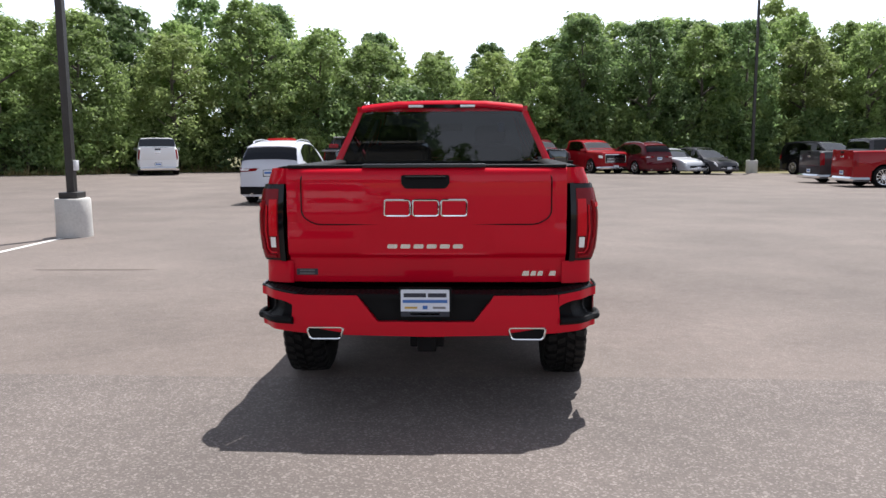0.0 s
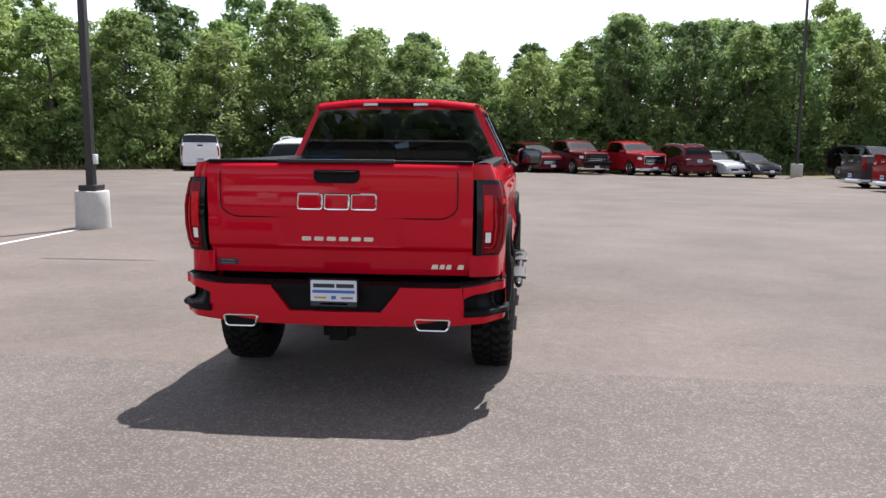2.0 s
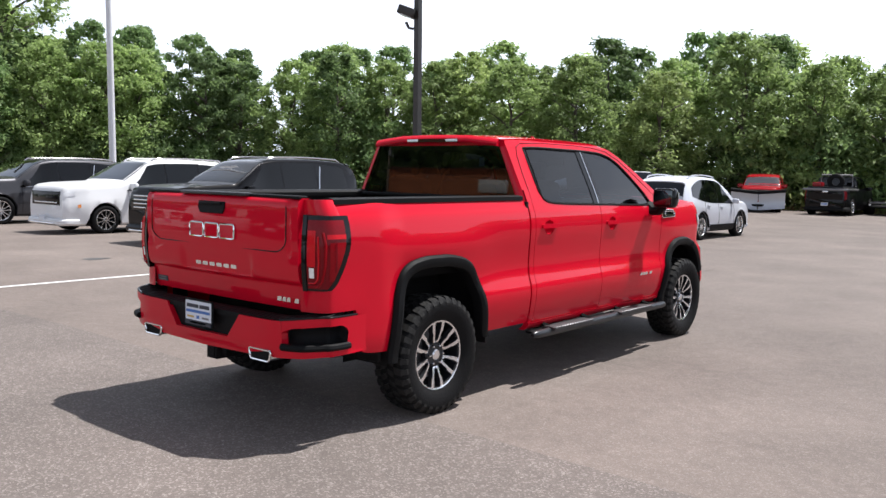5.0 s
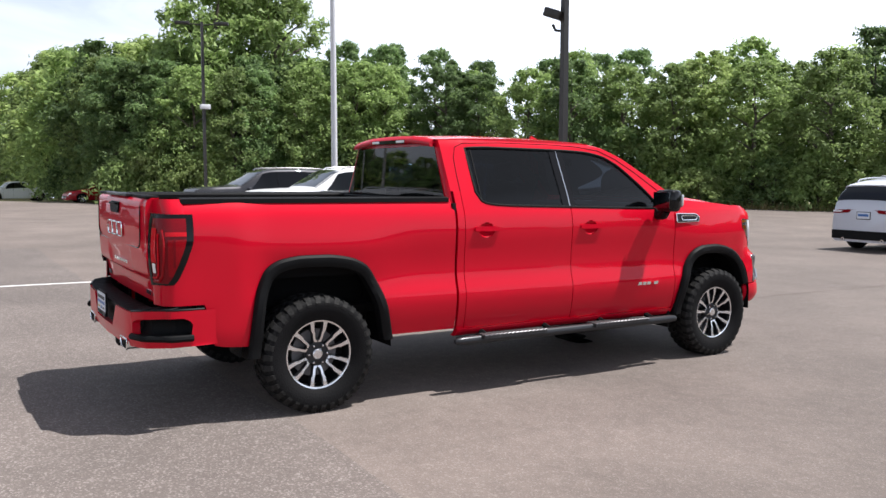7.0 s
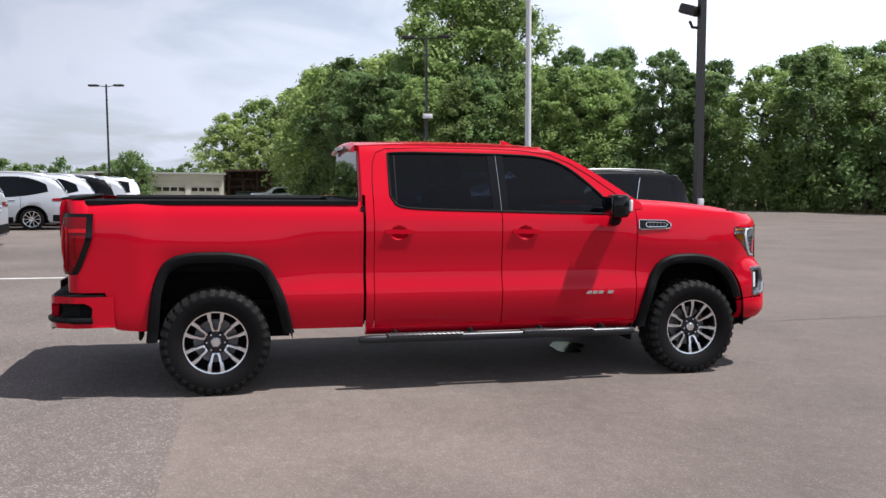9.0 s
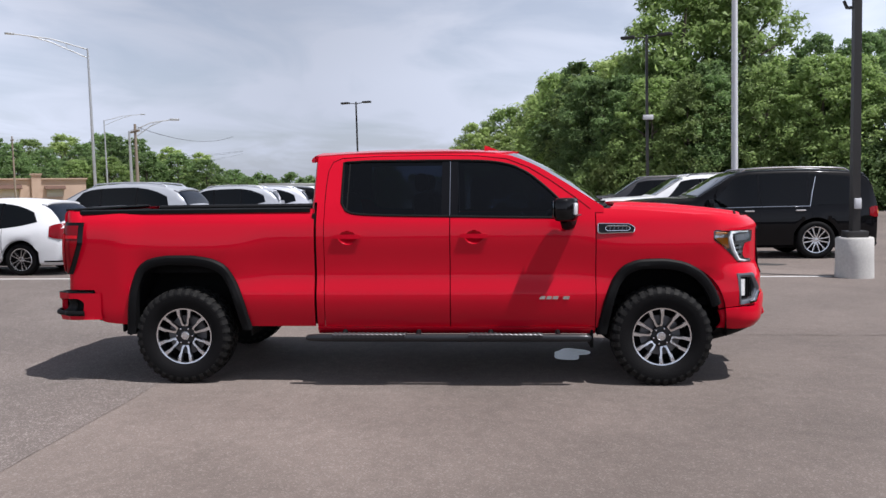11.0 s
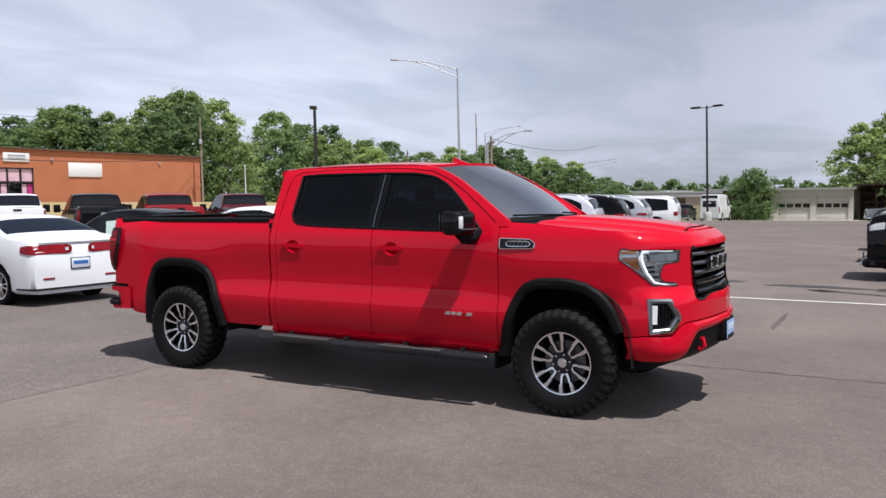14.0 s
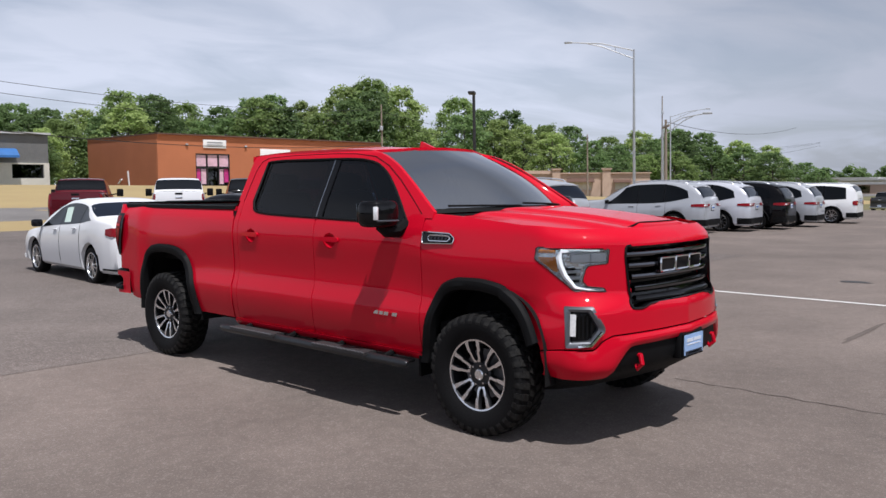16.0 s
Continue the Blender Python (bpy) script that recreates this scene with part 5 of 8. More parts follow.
ASPHALT = asphalt_material("asphalt", (0.160, 0.131, 0.116), (0.31, 0.272, 0.25), 0.80)
COARSE = asphalt_material("coarse_asphalt", (0.130, 0.109, 0.099), (0.31, 0.275, 0.256), 0.82, 0.62)
ROAD = asphalt_material("street_asphalt", (0.16, 0.15, 0.145), (0.3, 0.29, 0.28), 0.9)
DRY_GRASS = material("dry_grass", (0.42, 0.31, 0.15), 0.95, vary=0.3, grain=8, patch=0.25, bump=0.4, tint=(0.36, 0.28, 0.13))
EARTH = material("rough_grass", (0.10, 0.115, 0.04), 0.95, vary=0.4, grain=5, patch=0.1, bump=0.3, tint=(0.2, 0.17, 0.08))
LINE_WHITE = material("road_paint", (0.62, 0.61, 0.6), 0.7, vary=0.18, grain=60, patch=3, bump=0.2)
STAIN = material("oil_stain", (0.045, 0.043, 0.043), 0.6, vary=0.3, grain=20)
CONCRETE = material("concrete", (0.52, 0.51, 0.49), 0.85, vary=0.14, grain=30, patch=3, bump=0.3)
BRONZE = material("dark_bronze_paint", (0.022, 0.02, 0.019), 0.45, vary=0.2)
GALV = material("galvanised_steel", (0.45, 0.46, 0.47), 0.45, 0.7, vary=0.12)
WHITE_METAL = material("white_metal", (0.62, 0.63, 0.66), 0.4, vary=0.05)
WOOD_POLE = material("weathered_pole", (0.24, 0.20, 0.16), 0.9, vary=0.25, grain=12)


def far_steps(a, b, near_a, near_b, step):
    out, x, d = [], near_b, step
    while x < b:
        out.append(x)
        x += d
        d *= 1.25
    right = out + [b]
    out, x, d = [], near_a, step
    while x > a:
        out.append(x)
        x -= d
        d *= 1.25
    left = ([a] + out[::-1])
    return left[:-1] + steps(near_a, near_b, int((near_b - near_a) / step)) + right[1:]


gx, gy = far_steps(-1800, 1800, -90, 60, 3), far_steps(-1800, 1800, -110, 60, 3)
solo("ground", grid(lambda x, y: (x, y, ground_z(x, y) - 0.02), gx, gy, True), EARTH, "rough dry grass ground round the car lot", kind="structure")
EDGE = along([-27, 0, 4, 8, 15, 24, 30, 33, 37, 43], [-62, -62, -56, -50, -45, -40, -33, -27, -19, -16])
ys = steps(-27, 43, 70)
solo("parking_lot", grid(lambda y, t: (EDGE(y) + (75 - EDGE(y)) * t, y, ground_z(EDGE(y) + (75 - EDGE(y)) * t, y)), ys, steps(0, 1, 90)), ASPHALT, "worn warm-grey asphalt of a car lot", kind="structure")
solo("asphalt_strip", grid(lambda x, y: (x, y + 0.03 * math.sin(x * 1.3) * (y > -2.5), ground_z(x, y) + 0.003), steps(-13.5, 30, 40), steps(-26.5, -2.24, 24), True), COARSE, "slightly darker, coarser strip of asphalt", kind="structure")
solo("street", grid(lambda x, y: (x, y, ground_z(x, y) - 0.006), steps(-200, 120, 80), steps(-47, -36, 5), True), ROAD, "pale grey asphalt street", kind="structure")
solo("verge", grid(lambda x, y: (x, y, ground_z(x, y) - 0.012), steps(-120, 60, 60), steps(-80, -27, 20), True), DRY_GRASS, "strip of dry yellow grass by the street", kind="structure")
stall = grid(lambda y, t: (-7.08 + 0.105 * t + 0.004 * math.sin(y * 3.1), y, 0.005), steps(-26, 6.45, 70), [0, 1], False)
solo("lot_line", stall, LINE_WHITE, "long white painted line on the asphalt", kind="structure")


def blot(cx, cy, rx, ry, seed, z=0.004):
    rnd = random.Random(seed)
    ph = [rnd.uniform(0, 6.3) for _ in range(5)]
    edge = []
    for k in range(40):
        a = 2 * math.pi * k / 40
        r = 1 + sum(0.22 / (j + 1) * math.sin((j + 2) * a + ph[j]) for j in range(5))
        edge.append((cx + rx * r * math.cos(a), cy + ry * r * math.sin(a), ground_z(cx, cy) + z))
    return edge, [tuple(range(40))]


for k, (x, y, a, b) in enumerate(((-9.2, 2.7, 0.25, 0.7), (-9.0, 4.3, 0.28, 0.75), (-9.3, 5.9, 0.2, 0.5), (-9.6, 1.2, 0.12, 0.3))):
    solo("oil_stain", blot(x, y, a, b, k), STAIN, "dark wet oil stain on the asphalt", kind="structure")


solo("puddle", blot(-0.28, 1.36, 0.26, 0.17, 9), WATER, "small shallow puddle of clear water on the asphalt", kind="structure")


def crack(points, w):
    rnd = random.Random(len(points))
    left, right = [], []
    pts = [Vector((*p, 0)) for p in points]
    fine = []
    for a, b in zip(pts, pts[1:]):
        fine += [a.lerp(b, t) for t in steps(0, 1, 14)[:-1]]
    fine = [p + Vector((rnd.uniform(-1, 1), rnd.uniform(-1, 1), 0)) * 0.02 for p in fine]
    for i, p in enumerate(fine):
        d = (fine[min(i + 1, len(fine) - 1)] - fine[max(i - 1, 0)]).normalized()
        s = Vector((-d.y, d.x, 0)) * w * rnd.uniform(0.4, 1.2)
        left.append(tuple(p + s + Vector((0, 0, 0.004))))
        right.append(tuple(p - s + Vector((0, 0, 0.004))))
    n = len(fine)
    return left + right, [(i, i + 1, n + i + 1, n + i) for i in range(n - 1)]


SEAM = material("asphalt_seam", (0.122, 0.103, 0.094), 0.95, vary=0.25, grain=30, spec=0.1)
for pts, w in ((((-1.36, 2.2), (-1.33, 3.2), (-1.30, 4.4), (-1.36, 6.2), (-1.30, 9.0)), 0.009),):
    solo("asphalt_seam", crack(pts, w), SEAM, "thin dark paving seam in the asphalt", kind="structure")
solo("asphalt_stain", blot(-4.7, 2.74, 0.85, 0.035, 20, 0.0045), SEAM, "faint darker smear on the asphalt", kind="structure")


# ---- poles ----
LEAN = Matrix.Rotation(radians(0.9), 4, "X")


def stand(name, label, category, x, y, group="", turn=0.0):
    return thing(name, label, category, group, Matrix.Translation((x, y, ground_z(x, y))) @ LEAN @ Matrix.Rotation(turn, 4, "Z"))


def square_pole(h, w, taper=0.8):
    """A square tube that tapers to the top."""
    xs, ys = (1, -1, -1, 1, 1), (1, 1, -1, -1, 1)

    def spot(t, k):
        half = w / 2 * (1 - (1 - taper) * t)
        return xs[k] * half, ys[k] * half, h * t
    return grid(spot, [0, 0.25, 0.5, 0.75, 1], range(5))


def concrete_base(parent, r, h):
    prof = [(r * 0.2, h + 0.002), (r * 0.94, h), (r, h - 0.03), (r * 1.0, h * 0.5), (r * 1.02, 0.0), (r * 1.02, -0.1)]
    return part("base", moved(lathe(prof, 32, "z"), Matrix.Identity(4)), CONCRETE, parent, "round pale concrete base")


def flood(parent, at, turn):
    """A square floodlight on a knuckle arm."""
    m = Matrix.Translation(at) @ Matrix.Rotation(turn, 4, "Z")
    part("lamp_arm", moved(tube([(0, 0, -0.22), (0.10, 0, -0.20), (0.16, 0, -0.08)], 0.03, 6), m), BRONZE, parent)
    part("lamp_head", moved(box((-0.02, -0.17, -0.02), (0.34, 0.17, 0.16), 0.03), m @ Matrix.Rotation(-0.35, 4, "Y")), BRONZE, parent)
    part("lamp_lens", moved(box((0.02, -0.14, -0.028), (0.31, 0.14, -0.02)), m @ Matrix.Rotation(-0.35, 4, "Y")), WHITE_LENS, parent)


near = stand("lot_lamp", "dark bronze square lamp post on a concrete base", "lamp post", -6.95, 6.80)
concrete_base(near, 0.305, 0.69)
part("collar", box((-0.17, -0.17, 0.685), (0.17, 0.17, 0.80), 0.012), BRONZE, near)
part("pole", moved(square_pole(9.0, 0.135, 0.75), Matrix.Translation((0, 0, 0.75))), BRONZE, near)
flood(near, (-0.07, -0.06, 4.80), radians(205))
flood(near, (0.03, 0.07, 9.5), radians(60))
part("outlet_box", box((0.07, -0.05, 1.18), (0.13, 0.06, 1.36), 0.01), WHITE_METAL, near)


def shoebox(parent, h, ways, arm=0.7, size=0.42):
    for a in ways:
        m = Matrix.Rotation(a, 4, "Z")
        part("lamp_arm", moved(tube([(0, 0, h - 0.18), (arm, 0, h - 0.10)], 0.035, 6), m), BRONZE, parent)
        part("lamp_head", moved(box((arm - 0.05, -size / 2, h - 0.16), (arm + 0.72, size / 2, h + 0.0), 0.04), m), BRONZE, parent)


def lot_post(x, y, h, ways, label, box_at=0.0):
    p = stand("lot_lamp", label, "lamp post", x, y)
    concrete_base(p, 0.34, 0.75)
    part("pole", moved(square_pole(h - 0.7, 0.16, 0.8), Matrix.Translation((0, 0, 0.7))), BRONZE, p)
    shoebox(p, h, ways)
    if box_at:
        part("outlet_box", box((0.06, -0.25, box_at - 0.13), (0.3, 0.3, box_at + 0.13), 0.02), WHITE_METAL, p)


lot_post(-40.4, 9.2, 10.2, (1.2, 1.2 + math.pi), "dark lamp post with two heads and a white box", 5.6)
lot_post(-66.2, -11.6, 9.7, (1.3, 1.3 + math.pi), "tall dark lamp post with two heads on a concrete base")
lot_post(-34.6, -28.4, 7.4, (0.6,), "dark lamp post with a single head")
lot_post(16.8, 43.8, 10.8, (math.pi,), "dark lamp post on a concrete base before the trees")
flag = stand("flag_pole", "tall pale grey metal flag pole", "flag pole", -23.76, 9.43)
part("pole", lathe([(0.12, 0), (0.115, 4), (0.10, 9), (0.075, 15), (0.001, 15.02)], 16, "z"), WHITE_METAL, flag)


def street_light(x, y, h, arm, turn):
    s = stand("street_light", "grey metal street light with a long trussed arm", "street light", x, y, "street lights", turn)
    part("pole", lathe([(0.16, 0), (0.13, h * 0.5), (0.09, h), (0.001, h + 0.02)], 12, "z"), GALV, s)
    part("arm", join(tube([(0, 0, h - 0.1), (-arm * 0.5, 0, h + 0.75), (-arm, 0, h + 1.05)], 0.05, 6), tube([(0, 0, h - 0.9), (-arm * 0.5, 0, h + 0.45), (-arm * 0.8, 0, h + 0.95)], 0.045, 6),
                     tube([(-arm * 0.28, 0, h - 0.15), (-arm * 0.3, 0, h + 0.4)], 0.03, 5), tube([(-arm * 0.55, 0, h + 0.5), (-arm * 0.58, 0, h + 0.8)], 0.03, 5)), GALV, s)
    part("lamp_head", box((-arm - 0.7, -0.15, h + 0.98), (-arm + 0.1, 0.15, h + 1.15), 0.04), GALV, s)


street_light(-70.0, -37.6, 15.4, 6.2, radians(118))
street_light(-64.6, -31.6, 7.2, 3.6, radians(-62))
street_light(-131.5, -65.7, 14.0, 6.0, radians(-62))


def power_pole(x, y, h, arm=True):
    p = stand("utility_pole", "weathered wooden utility pole", "utility pole", x, y, "utility poles", 0.7)
    part("pole", lathe([(0.16, 0), (0.13, h * 0.6), (0.10, h), (0.001, h + 0.01)], 10, "z"), WOOD_POLE, p)
    if arm:
        part("crossarm", box((-1.2, -0.06, h - 0.7), (1.2, 0.06, h - 0.55), 0.01), WOOD_POLE, p)
        for k in (-1.1, -0.5, 0.5, 1.1):
            part("insulator", moved(lathe([(0.05, 0), (0.06, 0.08), (0.03, 0.16), (0.001, 0.17)], 8, "z"), Matrix.Translation((k, 0, h - 0.55))), GALV, p)
    else:
        part("transformer", moved(lathe([(0.001, 0), (0.22, 0.02), (0.24, 0.5), (0.2, 0.62), (0.001, 0.66)], 12, "z"), Matrix.Translation((0.35, 0, h - 3.6))), GALV, p)


poles = [(-62.2, -30.0, 7.6, True), (-75, -79.8, 11.3, False), (-115.7, -72.7, 10.5, True), (-148, -76.1, 19.5, False)]
for x, y, h, arm in poles:
    power_pole(x, y, h, arm)
sign_post = stand("sign_post", "thin pale metal post by the street", "post", -48.6, -47.4)
part("pole", lathe([(0.06, 0), (0.05, 2.5), (0.045, 4.6), (0.001, 4.62)], 10, "z"), WHITE_METAL, sign_post)
CABLE = material("cable_black", (0.02, 0.02, 0.02), 0.6, vary=0.1)


def cable(a, b, sag, r=0.025):
    pts = [(a[0] + (b[0] - a[0]) * t, a[1] + (b[1] - a[1]) * t, a[2] + (b[2] - a[2]) * t - sag * 4 * t * (1 - t)) for t in steps(0, 1, 14)]
    solo("overhead_cable", tube(pts, r, 4), CABLE, "thin black overhead cable", "cable", "overhead cables")


for h0, h1 in ((10.6, 6.8), (9.2, 6.0), (5.9, 3.2)):
    cable((-75, -79.8, ground_z(-75, -79.8) + h0), (-10, -60, 1.6 + h1 + 1.5), 1.2, 0.025 if h0 > 6 else 0.045)
    cable((-75, -79.8, ground_z(-75, -79.8) + h0 - 0.3), (-115.7, -72.7, ground_z(-115.7, -72.7) + h1 + 1.5), 0.9)
    cable((-115.7, -72.7, ground_z(-115.7, -72.7) + h1 + 1.5), (-190, -60, 9 + h1 * 0.2), 1.2)
cable((-62.2, -30, 6.9), (-120, -40, 9.5), 1.0)


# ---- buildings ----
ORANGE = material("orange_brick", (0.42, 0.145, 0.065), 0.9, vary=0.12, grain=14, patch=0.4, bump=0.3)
# the same brick a fifth darker: shade painted into side and back walls
ORANGE_SHADED = material("shaded_orange_brick", (0.345, 0.116, 0.052), 0.9, vary=0.12, grain=14, patch=0.4, bump=0.3)
TAN = material("tan_stucco", (0.47, 0.345, 0.27), 0.9, vary=0.1, grain=10, patch=0.5)
CREAM = material("cream_paint", (0.55, 0.52, 0.46), 0.8, vary=0.12, grain=10, patch=0.6)
GREY_WALL = material("grey_cladding", (0.13, 0.13, 0.13), 0.7, vary=0.12, grain=6)
BROWN = material("brown_cladding", (0.10, 0.055, 0.04), 0.8, vary=0.2, grain=6)
SIGN_WHITE = material("sign_white", (0.75, 0.74, 0.74), 0.5, vary=0.03)
MAGENTA = material("window_poster_pink", (0.5, 0.03, 0.2), 0.5, vary=0.35, grain=3)
PINK = material("window_poster_pale", (0.65, 0.42, 0.5), 0.5, vary=0.25, grain=4)
DARK_PANE = glass("shop_glass", (0.02, 0.02, 0.025), 0.05)
SKIP_GREEN = material("dark_green_steel", (0.03, 0.042, 0.032), 0.6, vary=0.3, grain=12)
BLUE_CANVAS = material("blue_canvas", (0.03, 0.13, 0.36), 0.7, vary=0.15)
RUST = material("rusty_steel", (0.07, 0.04, 0.03), 0.8, 0.3, vary=0.4, grain=12)
ROOFING = material("pale_roofing", (0.42, 0.42, 0.42), 0.8, vary=0.1)


def shell_walls(x0, x1, y0, y1, h, mat_front, mat_side, parent, holes=(), t=0.3):
    """Four walls, the one that faces +y with openings (a, b, low, high) through it."""
    edges = sorted({x0, x1, *[a for a, b, c, d in holes], *[b for a, b, c, d in holes]})
    bits = []
    for a, b in zip(edges, edges[1:]):
        mid = (a + b) / 2
        cuts = sorted((c, d) for p, q, c, d in holes if p <= mid <= q)
        z = -0.6
        for c, d in cuts:
            if c > z:
                bits.append(box((a, y1 - t, z), (b, y1, c)))
            z = d
        bits.append(box((a, y1 - t, z), (b, y1, h)))
    part("front_wall", join(*bits), mat_front, parent)
    part("side_wall", box((x1 - t, y0, -0.6), (x1 - 0.003, y1 - t, h)), mat_side, parent)
    part("side_wall", box((x0 + 0.003, y0, -0.6), (x0 + t, y1 - t, h)), mat_side, parent)
    part("back_wall", box((x0 + t, y0, -0.6), (x1 - t, y0 + t, h)), mat_side, parent)


gz0 = ground_z(-60, -82)
shop = thing("shop_building", "long low orange brick shop with blank white signs", "building", at=Matrix.Translation((0, 0, gz0)))
shell_walls(-77.2, -42.8, -100, -82.5, 5.95, ORANGE, ORANGE_SHADED, shop, [(-52.2, -47.6, 0.05, 3.9)])
part("roof", box((-76.9, -99.7, 5.3), (-43.1, -82.8, 5.45)), ROOFING, shop)
part("parapet_cap", join(box((-77.3, -82.6, 5.95), (-42.7, -82.2, 6.1)), box((-43.1, -100, 5.95), (-42.7, -82.6, 6.1))), BROWN, shop)
entry = part("shop_window", box((-52.2, -82.75, 0.05), (-47.6, -82.72, 3.9)), DARK_PANE, shop)
part("window_frame", join(*[box((x - 0.05, -82.72, 0.05), (x + 0.05, -82.5, 3.9)) for x in (-52.15, -50.7, -49.15, -47.65)], box((-52.2, -82.72, 2.2), (-47.6, -82.5, 2.32)), box((-52.2, -82.72, 3.8), (-47.6, -82.5, 3.9))), BRONZE, entry)
for x0, x1, z0, z1, mm in ((-52.1, -50.8, 2.4, 3.75, PINK), (-50.6, -49.25, 2.4, 3.75, PINK), (-49.05, -47.75, 2.4, 3.75, PINK), (-52.1, -51.5, 0.5, 2.1, MAGENTA), (-51.4, -50.8, 0.3, 2.1, PINK), (-49.05, -48.4, 0.3, 2.1, PINK), (-48.3, -47.75, 0.4, 2.1, MAGENTA)):
    part("poster", box((x0, -82.70, z0), (x1, -82.68, z1)), mm, entry)
part("sign", box((-51.7, -82.5, 4.55), (-48.6, -82.38, 5.55), 0.02), SIGN_WHITE, shop)
for z0 in (4.85, 5.15):
    part("sign_bar", box((-51.2, -82.38, z0), (-49.1, -82.36, z0 + 0.16)), GALV, shop)
part("sign", box((-61.2, -82.5, 3.0), (-56.6, -82.38, 4.65), 0.02), SIGN_WHITE, shop)
for x in (-46.6, -54.6, -70.2):
    part("wall_lamp", box((x, -82.5, 4.75), (x + 0.3, -82.3, 5.0), 0.03), GALV, shop)
part("wall_pipe", join(tube([(-42.75, -89.2, 0), (-42.6, -89.2, 1.9)], 0.1, 6), tube([(-42.6, -90.8, 0.9), (-42.6, -91.6, 0.4)], 0.1, 6)), SIGN_WHITE, shop)

store = thing("store_building", "grey clad store with a blue canvas awning", "building", at=Matrix.Translation((0, 0, ground_z(-20, -87))))
shell_walls(-33, -6, -106, -88, 5.3, GREY_WALL, GREY_WALL, store, [(-32.4, -29.2, 0.64, 2.08), (-24.5, -22.5, 0.05, 2.6)])
part("roof", box((-33.2, -106.2, 5.3), (-5.8, -87.6, 5.5)), ROOFING, store)
part("stone_base", join(box((-33, -88, -0.3), (-24.6, -87.85, 0.62)), box((-33, -88, 0.62), (-32.45, -87.85, 2.25)), box((-29.15, -88, 0.62), (-25.2, -87.85, 2.25)), box((-32.45, -88, 2.1), (-29.15, -87.85, 2.25))), CREAM, store)
part("store_window", box((-32.4, -88.2, 0.64), (-29.2, -88.15, 2.08)), DARK_PANE, store)
part("store_door", box((-24.5, -88.2, 0.05), (-22.5, -88.12, 2.6)), DARK_PANE, store)
awn = grid(lambda x, t: (x, -87.8 + 1.2 * t, 3.75 - 0.75 * t * t), steps(-29.5, -20, 8), steps(0, 1, 5))
part("awning", awn, BLUE_CANVAS, store, "blue canvas awning", flange=0.25, inward=lambda co: (0, 0, -1))

tan = thing("restaurant_building", "low tan stucco building with square pilasters", "building", at=Matrix.Translation((-120, -77, ground_z(-120, -77) + 0.3)) @ Matrix.Rotation(radians(-54), 4, "Z"))
shell_walls(-12, 12, -10, 0, 3.7, TAN, TAN, tan, [(-8.5, -6, 0.9, 2.4), (-2, 2, 0.9, 2.4), (6.5, 9.5, 0.05, 2.6)])
part("roof", box((-11.7, -9.7, 3.2), (11.7, -0.4, 3.35)), ROOFING, tan)
for x in (-4.5, 4.2, 11.2):
    part("pilaster", join(box((x - 0.7, 0, -0.6), (x + 0.7, 0.5, 4.4)), box((x - 0.9, -0.2, 4.4), (x + 0.9, 0.7, 4.65))), TAN, tan)
part("cornice", join(box((-12.2, -0.1, 3.7), (12.2, 0.35, 3.9)), box((4.9, 0.0, 3.9), (10.5, 0.3, 4.3))), TAN, tan)
for x0, x1 in ((-8.5, -6), (-2, 2), (6.5, 9.5)):
    part("window", box((x0, -0.25, 0.1), (x1, -0.2, 2.6)), CREAM if x0 < 0 else DARK_PANE, tan)
part("canopy", grid(lambda x, t: (x, 1.2 * t, 2.9 - 0.6 * t), steps(-2.4, 2.4, 4), [0, 1]), BROWN, tan, flange=0.1, inward=lambda co: (0, 0, -1))
part("canopy", grid(lambda x, t: (x, 1.0 * t, 2.7 - 0.5 * t), steps(-8.8, -5.7, 4), [0, 1]), BROWN, tan, flange=0.1, inward=lambda co: (0, 0, -1))

# an unseen wall behind the walk, added to dim the pickup's flank and reflections
solo("wall_east", join(box((34, -48, -0.6), (34.4, 27, 2.2)), box((33.9, -48.1, 2.2), (34.5, 27.1, 2.32))), GREY_WALL, "unseen plain grey wall added to shape the light on the pickup", kind="structure")

# the garage faces +x
gm = Matrix.Translation((-103.7, -7.6, ground_z(-104, -7))) @ Matrix.Rotation(radians(-90), 4, "Z")
garage = thing("garage_building", "low cream block garage with two roll-up doors", "building", at=gm)
bays = [(-4.2, -0.67, 0.02, 2.9), (0.0, 3.75, 0.02, 2.9)]
shell_walls(-4.7, 4.6, -12, 0, 3.7, CREAM, CREAM, garage, bays)
part("roof", box((-5.0, -12.3, 3.7), (12.2, 0.35, 3.93)), ROOFING, garage)
for a, b, c, d in bays:
    door = part("roll_door", join(*[box((a, -0.2, c + k * 0.725), (b, -0.15, c + k * 0.725 + 0.705), 0.01) for k in range(4)]), CREAM, garage)
    for k in range(4):
        w = (b - a) / 4
        part("door_pane", box((a + k * w + 0.09, -0.16, 1.55), (a + (k + 1) * w - 0.09, -0.14, 2.02)), DARK_PANE, door)
part("annex_wall", box((4.62, -12.0, -0.6), (11.8, -7.4, 3.7)), BROWN, garage)
part("apron", box((-7, 0.0, -0.2), (12, 2.2, 0.03), 0.01), CONCRETE, garage)
shed = thing("open_shed", "rusty open steel shed with a dark roof", "shed", at=Matrix.Translation((-104.5, 0.4, ground_z(-104.5, 0))))
for x in (-4.4, 0):
    for y in (-2.7, -0.9, 0.9, 2.7):
        part("post", box((x - 0.09, y - 0.09, 0), (x + 0.09, y + 0.09, 4.2)), RUST, shed)
